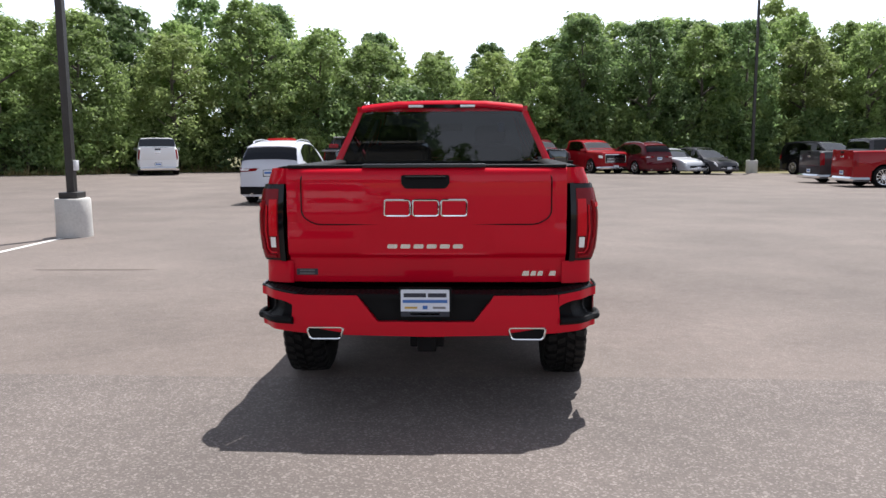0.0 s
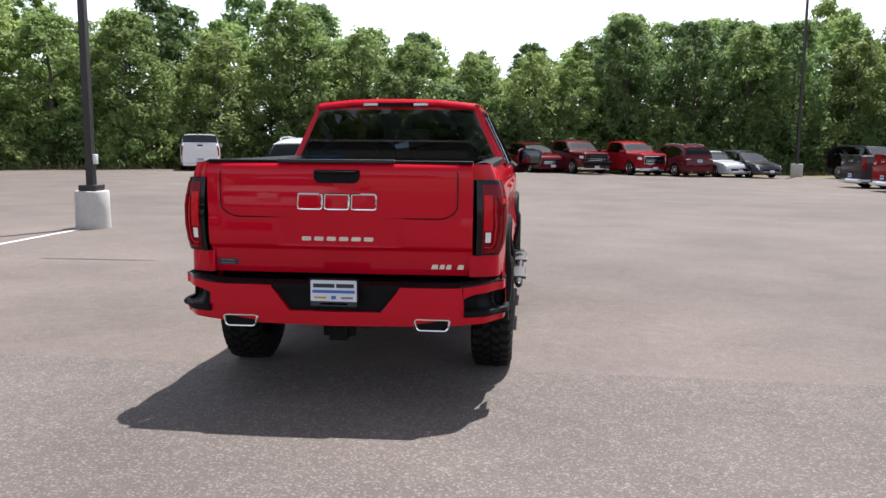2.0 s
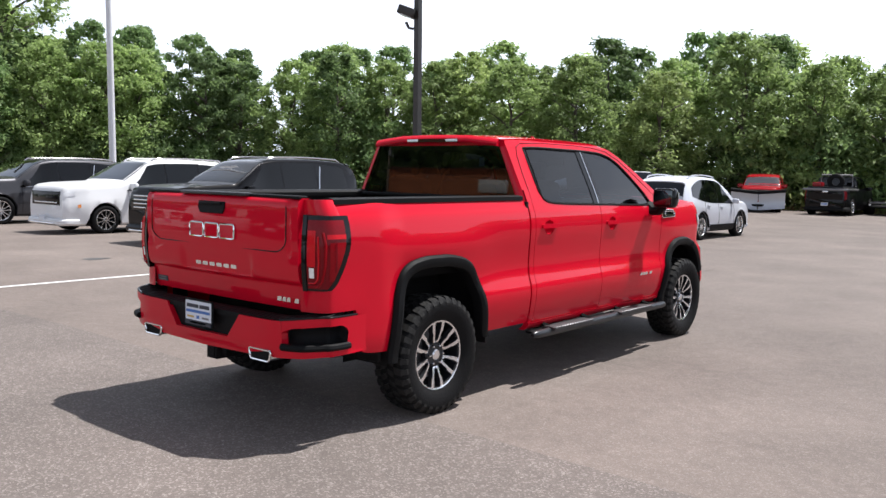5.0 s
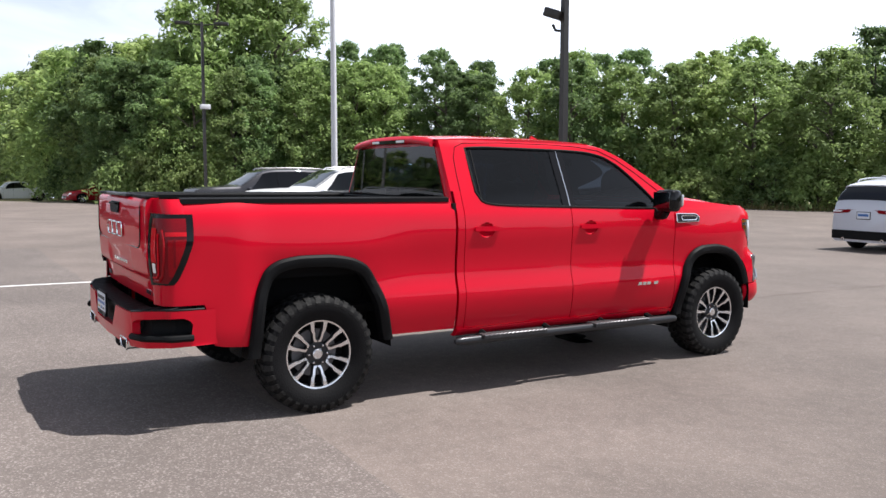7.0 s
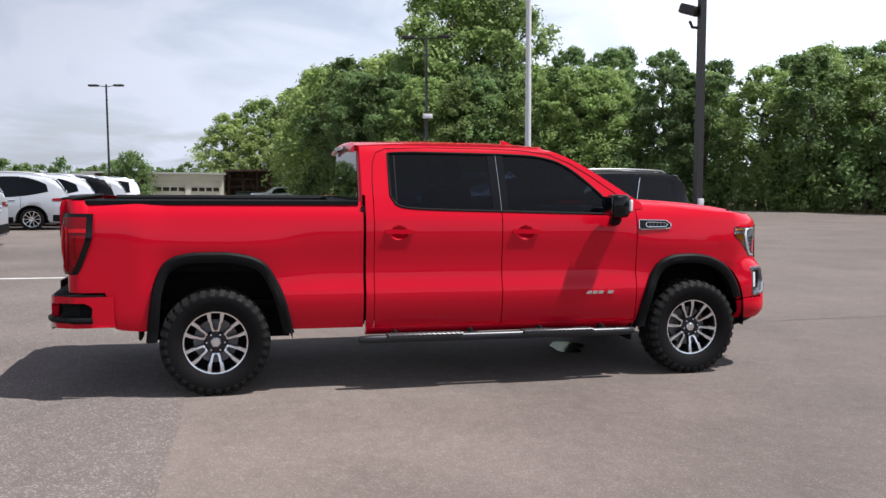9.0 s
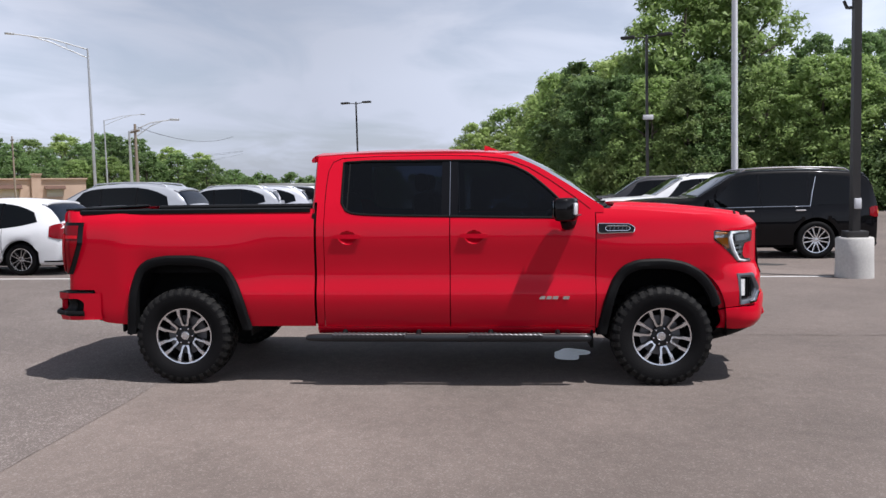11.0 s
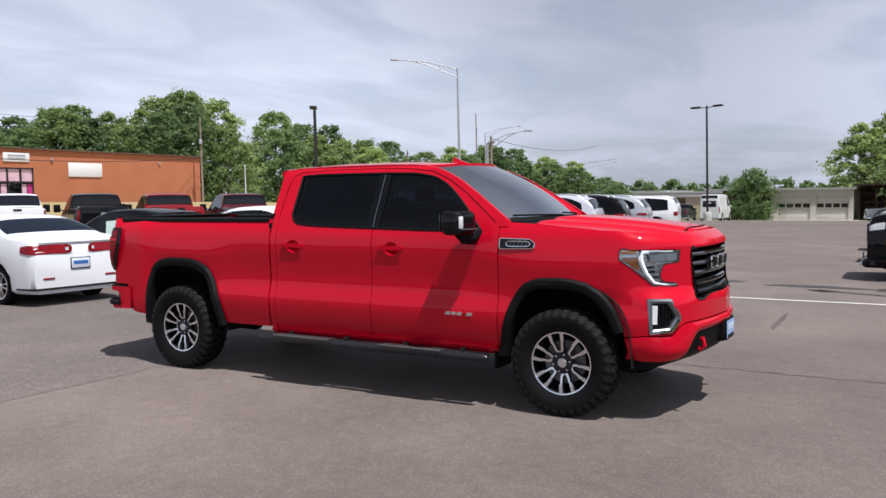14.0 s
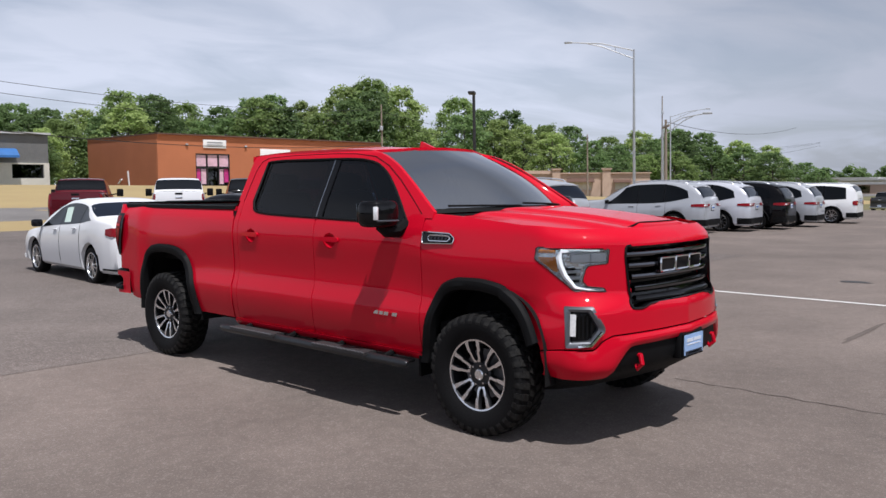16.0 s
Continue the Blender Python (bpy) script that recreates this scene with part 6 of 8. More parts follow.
part("shed_roof", moved(box((-5.2, -3.2, 4.2), (0.9, 3.3, 4.42)), Matrix.Rotation(0.03, 4, "X")), RUST, shed)
for z in (1.0, 2.1, 3.1):
    part("rack", box((-0.15, -2.7, z), (-0.03, 2.7, z + 0.12)), RUST, shed)
    part("rack", box((-4.4, -2.7, z), (-4.25, 2.7, z + 0.12)), RUST, shed)
part("shed_back", box((-5.0, -3.1, 0), (-4.85, 3.1, 4.2)), BROWN, shed)
part("stored_scrap", join(*[moved(box((0, 0, 0), (0.7 + 0.4 * (k % 3), 0.4 + 0.3 * (k % 2), 0.5 + 0.4 * (k % 4)), 0.02), Matrix.Translation((-3.4 + 1.0 * (k % 3), -2.5 + 0.6 * k, 0)) @ Matrix.Rotation(k * 0.9, 4, "Z")) for k in range(8)]), RUST, shed)
bin_ = thing("rubbish_skip", "dark green steel skip before the open shed", "skip", at=Matrix.Translation((-101.5, -0.2, ground_z(-101.5, 0))))
part("body", box((-0.9, -1.2, 0.12), (0.9, 1.2, 1.45), 0.05), SKIP_GREEN, bin_)
part("lid", box((-0.95, -1.25, 1.45), (0.95, 1.25, 1.55), 0.03), BLACK_TRIM, bin_)
for sd in (1, -1):
    part("foot", box((-0.8, sd * 0.9 - 0.08, 0.0), (0.8, sd * 0.9 + 0.08, 0.12), 0.01), STEEL, bin_)
for k, (x, y, w, d, h) in enumerate(((-190, -14, 30, 24, 3.2), (-205, -36, 26, 40, 3.6), (-176, -42, 14, 20, 2.8), (-230, -75, 30, 40, 4), (-235, -4, 40, 30, 4))):
    far_house = thing("warehouse", "pale flat-roofed building far off", "building", "far warehouses", Matrix.Translation((x, y, ground_z(x, y) - 1.0)))
    part("wall", box((-w / 2, -d / 2, -1), (w / 2, d / 2, h)), CREAM if k % 2 else TAN, far_house)
    part("roof", box((-w / 2 - 0.3, -d / 2 - 0.3, h), (w / 2 + 0.3, d / 2 + 0.3, h + 0.4)), ROOFING, far_house)
    for j in range(4):
        part("window", box((w / 2, -d / 2 + d * (j + 0.3) / 4, 1.2), (w / 2 + 0.05, -d / 2 + d * (j + 0.7) / 4, 2.6)), DARK_PANE, far_house)


# ---- trees ----
def leaf_material(name, dark, light, glow):
    m = bpy.data.materials.new(name)
    m.use_nodes = True
    n, l = m.node_tree.nodes, m.node_tree.links
    b = n["Principled BSDF"]
    b.inputs["Roughness"].default_value = 0.55
    b.inputs["Specular IOR Level"].default_value = 0.3
    geo, info = n.new("ShaderNodeNewGeometry"), n.new("ShaderNodeObjectInfo")
    mix, hsv, rng = n.new("ShaderNodeMix"), n.new("ShaderNodeHueSaturation"), n.new("ShaderNodeMapRange")
    mix.data_type = "RGBA"
    mix.inputs["A"].default_value, mix.inputs["B"].default_value = (*dark, 1), (*light, 1)
    l.new(geo.outputs["Random Per Island"], mix.inputs["Factor"])
    rng.inputs["To Min"].default_value, rng.inputs["To Max"].default_value = 0.8, 1.35
    l.new(info.outputs["Random"], rng.inputs["Value"])
    l.new(rng.outputs[0], hsv.inputs["Value"])
    l.new(mix.outputs["Result"], hsv.inputs["Color"])
    l.new(hsv.outputs["Color"], b.inputs["Base Color"])
    soft, add = n.new("ShaderNodeBsdfTranslucent"), n.new("ShaderNodeMixShader")
    l.new(hsv.outputs["Color"], soft.inputs["Color"])
    add.inputs[0].default_value = glow
    l.new(b.outputs[0], add.inputs[1])
    l.new(soft.outputs[0], add.inputs[2])
    l.new(add.outputs[0], n["Material Output"].inputs["Surface"])
    return m


LEAF = leaf_material("green_leaves", (0.166, 0.234, 0.085), (0.298, 0.400, 0.142), 0.6)
LEAF_PALE = leaf_material("yellow_green_leaves", (0.222, 0.29, 0.099), (0.38, 0.475, 0.182), 0.58)
LEAF_DARK = leaf_material("deep_green_leaves", (0.114, 0.180, 0.075), (0.218, 0.318, 0.121), 0.6)
BARK = material("bark", (0.10, 0.085, 0.07), 0.95, vary=0.35, grain=14, bump=0.5)


def leaf_cloud(seed, h, r, low, clumps, leaves, size, shape=0.75, droop=0.0):
    """Leaves in many uneven clumps round a crown of height h and radius r that begins at low."""
    rng_ = np.random.default_rng(seed)
    t = rng_.random(clumps) ** 0.85
    wide = r * np.sin(np.pi * (0.12 + 0.84 * t ** shape)) ** 0.7
    wide *= 0.8 + 0.35 * rng_.random(clumps)
    ang = rng_.random(clumps) * 2 * np.pi
    rad = wide * (0.45 + 0.55 * rng_.random(clumps) ** 0.5)
    c = np.stack([rad * np.cos(ang), rad * np.sin(ang), low + (h - low) * t], 1)
    cr = (0.30 + 0.48 * rng_.random(clumps)) * (0.58 + 0.62 * (1 - t)) * (r / 2.4) * (90 / clumps) ** 0.3
    which = rng_.integers(0, clumps, leaves)
    d = rng_.normal(size=(leaves, 3))
    d[:, 2] += 0.25
    d /= np.linalg.norm(d, axis=1, keepdims=True)
    p = c[which] + d * (cr[which] * (0.20 + 1.0 * rng_.random(leaves) + 0.45 * rng_.random(leaves) ** 6))[:, None] * np.array([1.15, 1.15, 0.85])
    p[:, 2] = np.maximum(p[:, 2], 0.05)
    nrm = d + rng_.normal(size=(leaves, 3)) * 0.55
    nrm[:, 2] += 0.35
    nrm /= np.linalg.norm(nrm, axis=1, keepdims=True)
    side = np.cross(nrm, rng_.normal(size=(leaves, 3)))
    side /= np.linalg.norm(side, axis=1, keepdims=True)
    up = np.cross(nrm, side)
    s = (size * (0.6 + 0.8 * rng_.random(leaves)))[:, None]
    tri = np.stack([p - side * s * 0.7 - up * s * 0.55, p + side * s * 1.2 + nrm * s * 0.15, p - side * s * 0.7 + up * s * 0.55], 1).reshape(-1, 3)
    return tri


def quick_mesh(name, verts, mat_, c=3):
    """Loose leaves or blades of c corners each."""
    n = len(verts) // c
    me = bpy.data.meshes.new(name)
    me.vertices.add(c * n)
    me.vertices.foreach_set("co", verts.astype(np.float32).ravel())
    me.loops.add(c * n)
    me.loops.foreach_set("vertex_index", np.arange(c * n, dtype=np.int32))
    me.polygons.add(n)
    me.polygons.foreach_set("loop_start", np.arange(0, c * n, c, dtype=np.int32))
    me.update(calc_edges=True)
    me.materials.append(mat_)
    return me


def trunk_of(seed, h, r, low):
    rnd = random.Random(seed)
    bits = []
    lean = [(rnd.uniform(-0.25, 0.25) * t, rnd.uniform(-0.25, 0.25) * t, h * 0.9 * t) for t in (0, 0.2, 0.45, 0.7, 1)]
    w = 0.018 * h
    bits.append(tube(lean, [w * 1.3, w, w * 0.75, w * 0.45, w * 0.12], 8))
    for k in range(9):
        t = 0.2 + 0.65 * k / 9
        a = rnd.uniform(0, 6.28)
        i = min(3, int(t * 4))
        b = Vector(lean[i]).lerp(Vector(lean[i + 1]), t * 4 - i)
        e = b + Vector((math.cos(a), math.sin(a), 0.65)) * r * rnd.uniform(0.5, 0.85)
        bits.append(tube([b, b.lerp(e, 0.5) + Vector((0, 0, 0.12)), e], [w * 0.5, w * 0.32, w * 0.1], 5))
    return join(*bits)


def tree_kind(seed, h, r, low, clumps, leaves, size, mat_, label, shape=0.75, name="tree"):
    t = thing(name, label, name if name != "tree" else "tree")
    part("trunk", trunk_of(seed, h, r, low), BARK, t, weld=False)
    ob = new("crown", quick_mesh("crown", leaf_cloud(seed, h, r, low, clumps, leaves, size, shape), mat_))
    ob.parent = t
    return t


KINDS = [
    tree_kind(1, 10.0, 2.9, 0.7, 200, 15400, 0.115, LEAF, "tall leafy green tree in the wood edge"),
    tree_kind(2, 10.0, 2.5, 0.9, 180, 14000, 0.112, LEAF_DARK, "tall dark green tree in the wood edge", 0.9),
    tree_kind(3, 10.0, 3.2, 0.5, 220, 16100, 0.116, LEAF, "broad leafy green tree in the wood edge", 0.62),
    tree_kind(4, 10.0, 2.3, 0.4, 170, 13300, 0.109, LEAF_DARK, "narrow dark green tree in the wood edge", 1.05),
    tree_kind(5, 10.0, 3.0, 0.6, 200, 14700, 0.116, LEAF_PALE, "light yellow-green tree in the wood edge", 0.7),
]
SHRUBS = [
    tree_kind(11, 2.6, 1.7, 0.0, 60, 3780, 0.098, LEAF, "low green bush at the edge of the lot", 0.6, "bush"),
    tree_kind(12, 3.2, 1.9, 0.0, 64, 4016, 0.098, LEAF_DARK, "low dark green bush at the edge of the lot", 0.6, "bush"),
    tree_kind(13, 2.2, 1.5, 0.0, 50, 3188, 0.098, LEAF_PALE, "low yellow-green bush at the edge of the lot", 0.55, "bush"),
]
FAR = [
    tree_kind(21, 10.0, 3.8, 0.6, 140, 5600, 0.19, LEAF, "rounded green tree beyond the street", 0.62),
    tree_kind(22, 10.0, 3.2, 1.0, 120, 5200, 0.19, LEAF_DARK, "dark green tree beyond the street", 0.8),
    tree_kind(23, 10.0, 3.4, 0.8, 130, 5400, 0.19, LEAF_PALE, "pale green tree beyond the street", 0.7),
]


def plant(kind, x, y, h, seed, squash=1.0, base_h=10.0):
    rnd = random.Random(seed)
    k = h / base_h
    m = Matrix.Translation((x, y, ground_z(x, y) - 0.05)) @ LEAN @ Matrix.Rotation(rnd.uniform(0, 6.28), 4, "Z")
    made = copy_thing(kind, m)
    w = k ** 0.5 * squash * rnd.uniform(0.9, 1.12)
    made.scale = (w, w, k)
    return made


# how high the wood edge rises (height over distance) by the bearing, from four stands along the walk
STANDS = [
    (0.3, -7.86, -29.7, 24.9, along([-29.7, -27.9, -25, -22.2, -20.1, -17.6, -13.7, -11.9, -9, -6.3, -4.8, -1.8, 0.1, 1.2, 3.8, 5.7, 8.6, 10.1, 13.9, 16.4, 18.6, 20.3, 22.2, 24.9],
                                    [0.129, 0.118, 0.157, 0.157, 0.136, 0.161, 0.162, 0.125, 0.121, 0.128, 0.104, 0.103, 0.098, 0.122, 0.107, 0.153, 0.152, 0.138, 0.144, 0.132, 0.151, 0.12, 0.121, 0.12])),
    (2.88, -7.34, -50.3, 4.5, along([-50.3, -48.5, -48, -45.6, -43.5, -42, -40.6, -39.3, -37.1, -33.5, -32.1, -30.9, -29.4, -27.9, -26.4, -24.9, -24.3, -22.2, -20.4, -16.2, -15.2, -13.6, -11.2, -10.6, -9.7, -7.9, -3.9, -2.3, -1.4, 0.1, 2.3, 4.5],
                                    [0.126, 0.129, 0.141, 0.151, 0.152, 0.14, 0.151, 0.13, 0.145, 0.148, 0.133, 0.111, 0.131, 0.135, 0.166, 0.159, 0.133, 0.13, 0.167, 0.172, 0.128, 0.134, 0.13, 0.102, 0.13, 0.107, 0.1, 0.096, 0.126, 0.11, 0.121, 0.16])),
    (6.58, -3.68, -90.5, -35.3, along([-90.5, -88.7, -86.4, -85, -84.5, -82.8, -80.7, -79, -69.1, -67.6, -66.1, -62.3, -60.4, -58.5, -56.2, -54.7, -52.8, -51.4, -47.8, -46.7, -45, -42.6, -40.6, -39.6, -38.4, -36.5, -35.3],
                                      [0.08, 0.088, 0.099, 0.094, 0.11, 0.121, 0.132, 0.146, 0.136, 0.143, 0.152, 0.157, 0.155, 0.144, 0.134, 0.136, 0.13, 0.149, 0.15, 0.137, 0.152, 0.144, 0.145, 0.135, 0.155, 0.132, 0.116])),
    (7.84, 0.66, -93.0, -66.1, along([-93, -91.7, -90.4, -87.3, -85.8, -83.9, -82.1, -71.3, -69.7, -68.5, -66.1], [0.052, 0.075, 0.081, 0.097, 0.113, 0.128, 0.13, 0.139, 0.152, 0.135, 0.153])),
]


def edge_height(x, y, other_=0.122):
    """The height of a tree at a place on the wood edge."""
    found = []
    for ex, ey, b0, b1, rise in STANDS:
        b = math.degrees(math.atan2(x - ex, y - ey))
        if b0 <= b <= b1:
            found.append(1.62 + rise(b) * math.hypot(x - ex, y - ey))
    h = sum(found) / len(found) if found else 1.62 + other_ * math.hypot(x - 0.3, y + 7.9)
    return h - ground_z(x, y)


rnd = random.Random(5)
count = 0
line_ = along([-29, -22, -15, 0, 16, 60], [33, 34.5, 40, 45.5, 48, 50])
x = -29.0
while x < 58:
    for row, back, step_h in ((0, 0.0, 0.95), (1, 4.2, 1.0), (2, 9.0, 0.96)):
        if row == 2 and x > 34:
            continue
        xx, yy = x + rnd.uniform(-0.9, 0.9), line_(x) + 2.9 + back + rnd.uniform(-0.8, 0.8)
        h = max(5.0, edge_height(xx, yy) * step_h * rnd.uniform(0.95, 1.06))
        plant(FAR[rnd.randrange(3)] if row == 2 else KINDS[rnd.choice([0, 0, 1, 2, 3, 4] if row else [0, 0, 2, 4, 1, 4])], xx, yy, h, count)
        count += 1
    for off, back in ((0.0, 0.3), (1.8, 0.6), (0.9, 4.5)):
        if x < 40 or back < 1:
            plant(SHRUBS[rnd.choice([0, 0, 1, 1, 2])], x + off + rnd.uniform(-0.5, 0.5), line_(x + off) + 1.3 + back + rnd.uniform(-0.3, 0.5), rnd.uniform(2.4, 4.2), count, 1.1, 2.6)
            count += 1
    x += 3.7 if x < 34 else 5.0

# the wood beside the lot
SIDE = [(-29, 33.5), (-34, 30), (-38.5, 26.5), (-41.5, 21.5), (-44, 16.5), (-47, 11.5), (-51, 8.6), (-56, 6.8), (-62, 6.6), (-68, 5.5)]
for (x0, y0), (x1, y1) in zip(SIDE, SIDE[1:]):
    d = Vector((y0 - y1, x1 - x0)).normalized()
    if d.x > 0:
        d = -d
    d = Vector((-abs(d.x), abs(d.y)))
    for t in (0.0, 0.5):
        for row, back in ((0, 1.4), (1, 5.0), (2, 9.5)):
            if row == 2 and t:
                continue
            xx = x0 + (x1 - x0) * t + d.x * back + rnd.uniform(-0.7, 0.7)
            yy = y0 + (y1 - y0) * t + d.y * back + rnd.uniform(-0.7, 0.7)
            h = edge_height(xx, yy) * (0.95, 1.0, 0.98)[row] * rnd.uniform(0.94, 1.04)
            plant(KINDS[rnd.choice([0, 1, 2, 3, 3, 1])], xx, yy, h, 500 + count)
            count += 1
        for back in (0.2, 4.0):
            plant(SHRUBS[rnd.choice([0, 1, 1, 2])], x0 + (x1 - x0) * t + d.x * back, y0 + (y1 - y0) * t + d.y * back, rnd.uniform(2.2, 3.8), 500 + count, base_h=2.6)
            count += 1
plant(KINDS[0], -55.0, 14.5, 18.5, 901, 1.35)
plant(KINDS[2], -57.5, 17.0, 17.0, 902, 1.25)
plant(KINDS[0], -53.0, 18.0, 16.5, 903, 1.2)
for x, y, h, k in ((-49.5, 8.5, 4.4, 2), (-51.5, 7.6, 3.8, 0), (-47.3, 10.2, 3.6, 2), (-48.3, 9.4, 3.0, 0), (-102.6, -13.9, 5.0, 1), (-103.0, -15.4, 4.2, 1), (-26, 32.6, 2.4, 2)):
    plant(SHRUBS[k], x, y, h, int(-x * 10), base_h=2.6)

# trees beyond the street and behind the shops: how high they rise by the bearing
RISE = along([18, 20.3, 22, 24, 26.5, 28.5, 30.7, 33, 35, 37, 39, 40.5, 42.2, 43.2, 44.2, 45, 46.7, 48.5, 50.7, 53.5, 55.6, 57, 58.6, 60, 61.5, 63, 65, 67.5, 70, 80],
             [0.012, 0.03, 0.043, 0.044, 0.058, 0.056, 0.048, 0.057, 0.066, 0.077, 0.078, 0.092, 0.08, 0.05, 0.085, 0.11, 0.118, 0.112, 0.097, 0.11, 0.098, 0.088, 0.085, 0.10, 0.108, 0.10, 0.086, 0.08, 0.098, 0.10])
b = 18.5
while b < 84:
    for row, (away, share) in enumerate(((0, 0.9), (11, 1.0), (-9, 0.62))):
        q = radians(b + rnd.uniform(-0.4, 0.4) + 0.7 * (row == 1))
        if row == 2 and (rnd.random() < 0.45 or b > 40):
            continue
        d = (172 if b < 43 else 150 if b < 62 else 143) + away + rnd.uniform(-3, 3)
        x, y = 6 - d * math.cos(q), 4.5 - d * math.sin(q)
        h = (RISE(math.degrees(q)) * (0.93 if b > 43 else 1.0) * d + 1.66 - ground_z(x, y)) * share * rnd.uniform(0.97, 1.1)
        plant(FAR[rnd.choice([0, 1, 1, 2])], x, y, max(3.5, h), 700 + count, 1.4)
        count += 1
    b += 2.0
for x, y, h in ((-36.5, -100, 6), (-38.5, -103, 7), (-85, 7.6, 8.4), (-80, 7.6, 9.4), (-72, 6.4, 10.2), (-67.5, 6.4, 10.6), (-64, 8.4, 10.6), (-60, 10.2, 10.4), (-90, 8.6, 8.8), (-78, 8.6, 10)):
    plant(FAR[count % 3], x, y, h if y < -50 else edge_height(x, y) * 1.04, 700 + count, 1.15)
    count += 1

for x, y, top, k in ((-115, -2.2, 10.2, 2), (-117, 2.2, 12.6, 0), (-115, 6.8, 13.6, 2), (-108, 9.6, 13.4, 0), (-98, 11.5, 12.8, 1), (-113, 0.6, 8.6, 2)):
    plant(FAR[k], x, y, top - ground_z(x, y), 1700 + int(-x), 1.25)


def far_woods(name, x0, x1, y0, y1, n, h, seed):
    """A ridge of woods too far off to tell the trees apart."""
    rng_ = np.random.default_rng(seed)
    quads = []
    for k in range(n):
        t = (k + rng_.random()) / n
        x, y = x0 + (x1 - x0) * t, y0 + (y1 - y0) * t
        q = leaf_cloud(seed * 100 + k, h * (0.6 + 0.6 * rng_.random()), h * 0.55, 0, 16, 260, 0.9, 0.5)
        quads.append(q + np.array([x, y, ground_z(x, y) - 1.5]))
    ob = new(name, quick_mesh(name, np.concatenate(quads), LEAF_DARK))
    return tagged(ob, "low wooded ridge on the horizon", "woods", kind="stuff")


far_woods("far_woods", -420, -330, -330, 60, 90, 9, 41)
far_woods("far_woods", -250, -300, -160, 70, 55, 6, 42)
far_woods("far_woods", -330, 60, -330, -190, 60, 12, 43)

# rough grass at the foot of the trees
rng_g = np.random.default_rng(9)
blades = []
for k in range(9000):
    t = rng_g.random()
    if k % 3:
        x = -29 + 80 * t
        y = line_(x) + rng_g.normal(0.2, 0.6)
    else:
        i = min(int(t * 9), 8)
        f = t * 9 - i
        x, y = SIDE[i][0] + (SIDE[i + 1][0] - SIDE[i][0]) * f + rng_g.normal(0, 0.5), SIDE[i][1] + (SIDE[i + 1][1] - SIDE[i][1]) * f + rng_g.normal(0, 0.5)
    a, h, w = rng_g.random() * 6.28, 0.15 + 0.4 * rng_g.random() ** 2, 0.03
    z = ground_z(x, y) - 0.02
    lx, ly = rng_g.normal(0, 0.12), rng_g.normal(0, 0.12)
    blades += [(x - w * math.cos(a), y - w * math.sin(a), z), (x + w * math.cos(a), y + w * math.sin(a), z), (x + lx + 0.01, y + ly, z + h), (x + lx, y + ly, z + h)]
tagged(new("grass", quick_mesh("grass", np.array(blades), leaf_material("dry_blades", (0.12, 0.11, 0.04), (0.32, 0.26, 0.12), 0.2), 4)), "ragged dry grass at the foot of the trees", "grass", kind="stuff")
for k in (*KINDS, *SHRUBS, *FAR):
    for o in (*k.children_recursive, k):
        bpy.data.objects.remove(o)

# ---- parked vehicles ----
WHITE_PAINT = paint("white_paint", (0.72, 0.73, 0.75), 0.0, 0.35)
BLACK_PAINT = paint("black_paint", (0.004, 0.004, 0.005), 0.0, 0.3, 0.45)
SILVER_PAINT = paint("silver_paint", (0.42, 0.44, 0.48), 0.3, 0.35)
PALE_SILVER = paint("pale_silver_paint", (0.56, 0.58, 0.64), 0.25, 0.35)
GREY_PAINT = paint("grey_paint", (0.05, 0.05, 0.056), 0.3, 0.35)
MAROON = paint("dark_red_paint", (0.085, 0.005, 0.011), 0.1, 0.35)
CAR_RED = paint("car_red_paint", (0.25, 0.007, 0.012), 0.0, 0.38)


PI = math.pi


PALE_PAPER = material("pale_paper", (0.55, 0.68, 0.62), 0.6, vary=0.06)


def road_wheel(r, spokes, wide=0.11):
    """A plain car wheel, facing +x."""
    hub = new("wheel")
    part("tyre", lathe([(r * 0.70, -wide), (r * 0.82, -wide * 1.12), (r * 0.94, -wide * 1.08), (r, -wide * 0.8), (r, wide * 0.8), (r * 0.94, wide * 1.08), (r * 0.82, wide * 1.12), (r * 0.70, wide)], 36), RUBBER, hub, angle=50)
    rim = part("rim", lathe([(r * 0.68, -wide), (r * 0.64, wide * 0.3), (r * 0.645, wide * 0.92), (r * 0.66, wide * 1.03), (r * 0.70, wide * 1.06), (r * 0.715, wide * 1.0)], 40), ALLOY, hub)
    part("rim_back", lathe([(0.001, wide * 0.0), (r * 0.66, wide * -0.1)], 24), LINER, rim)
    bits = []
    for k in range(spokes):
        a = 2 * math.pi * k / spokes
        for s in ((1, -1) if spokes < 7 else (0,)):
            rows_ = ((r * 0.07, s * r * 0.04, r * 0.05, wide * 0.90), (r * 0.36, s * r * 0.085, r * 0.028, wide * 0.96), (r * 0.66, s * r * 0.15, r * 0.04, wide * 0.99))
            top, low_ = [], []
            for rr, t, w, x in rows_:
                for ww in (-w, w):
                    p = t + ww
                    spot = (rr * math.cos(a) - p * math.sin(a), rr * math.sin(a) + p * math.cos(a))
                    top.append((x, *spot))
                    low_.append((x - 0.035, *spot))
            bits.append((top + low_, [(0, 2, 3, 1), (2, 4, 5, 3), (0, 6, 8, 2), (2, 8, 10, 4), (1, 3, 9, 7), (3, 5, 11, 9)]))
    part("spokes", join(*bits), ALLOY, rim, weld=False)
    part("hub_cap", lathe([(0.001, wide * 1.02), (r * 0.10, wide * 1.0), (r * 0.12, wide * 0.6)], 16), ALLOY, rim)
    return hub


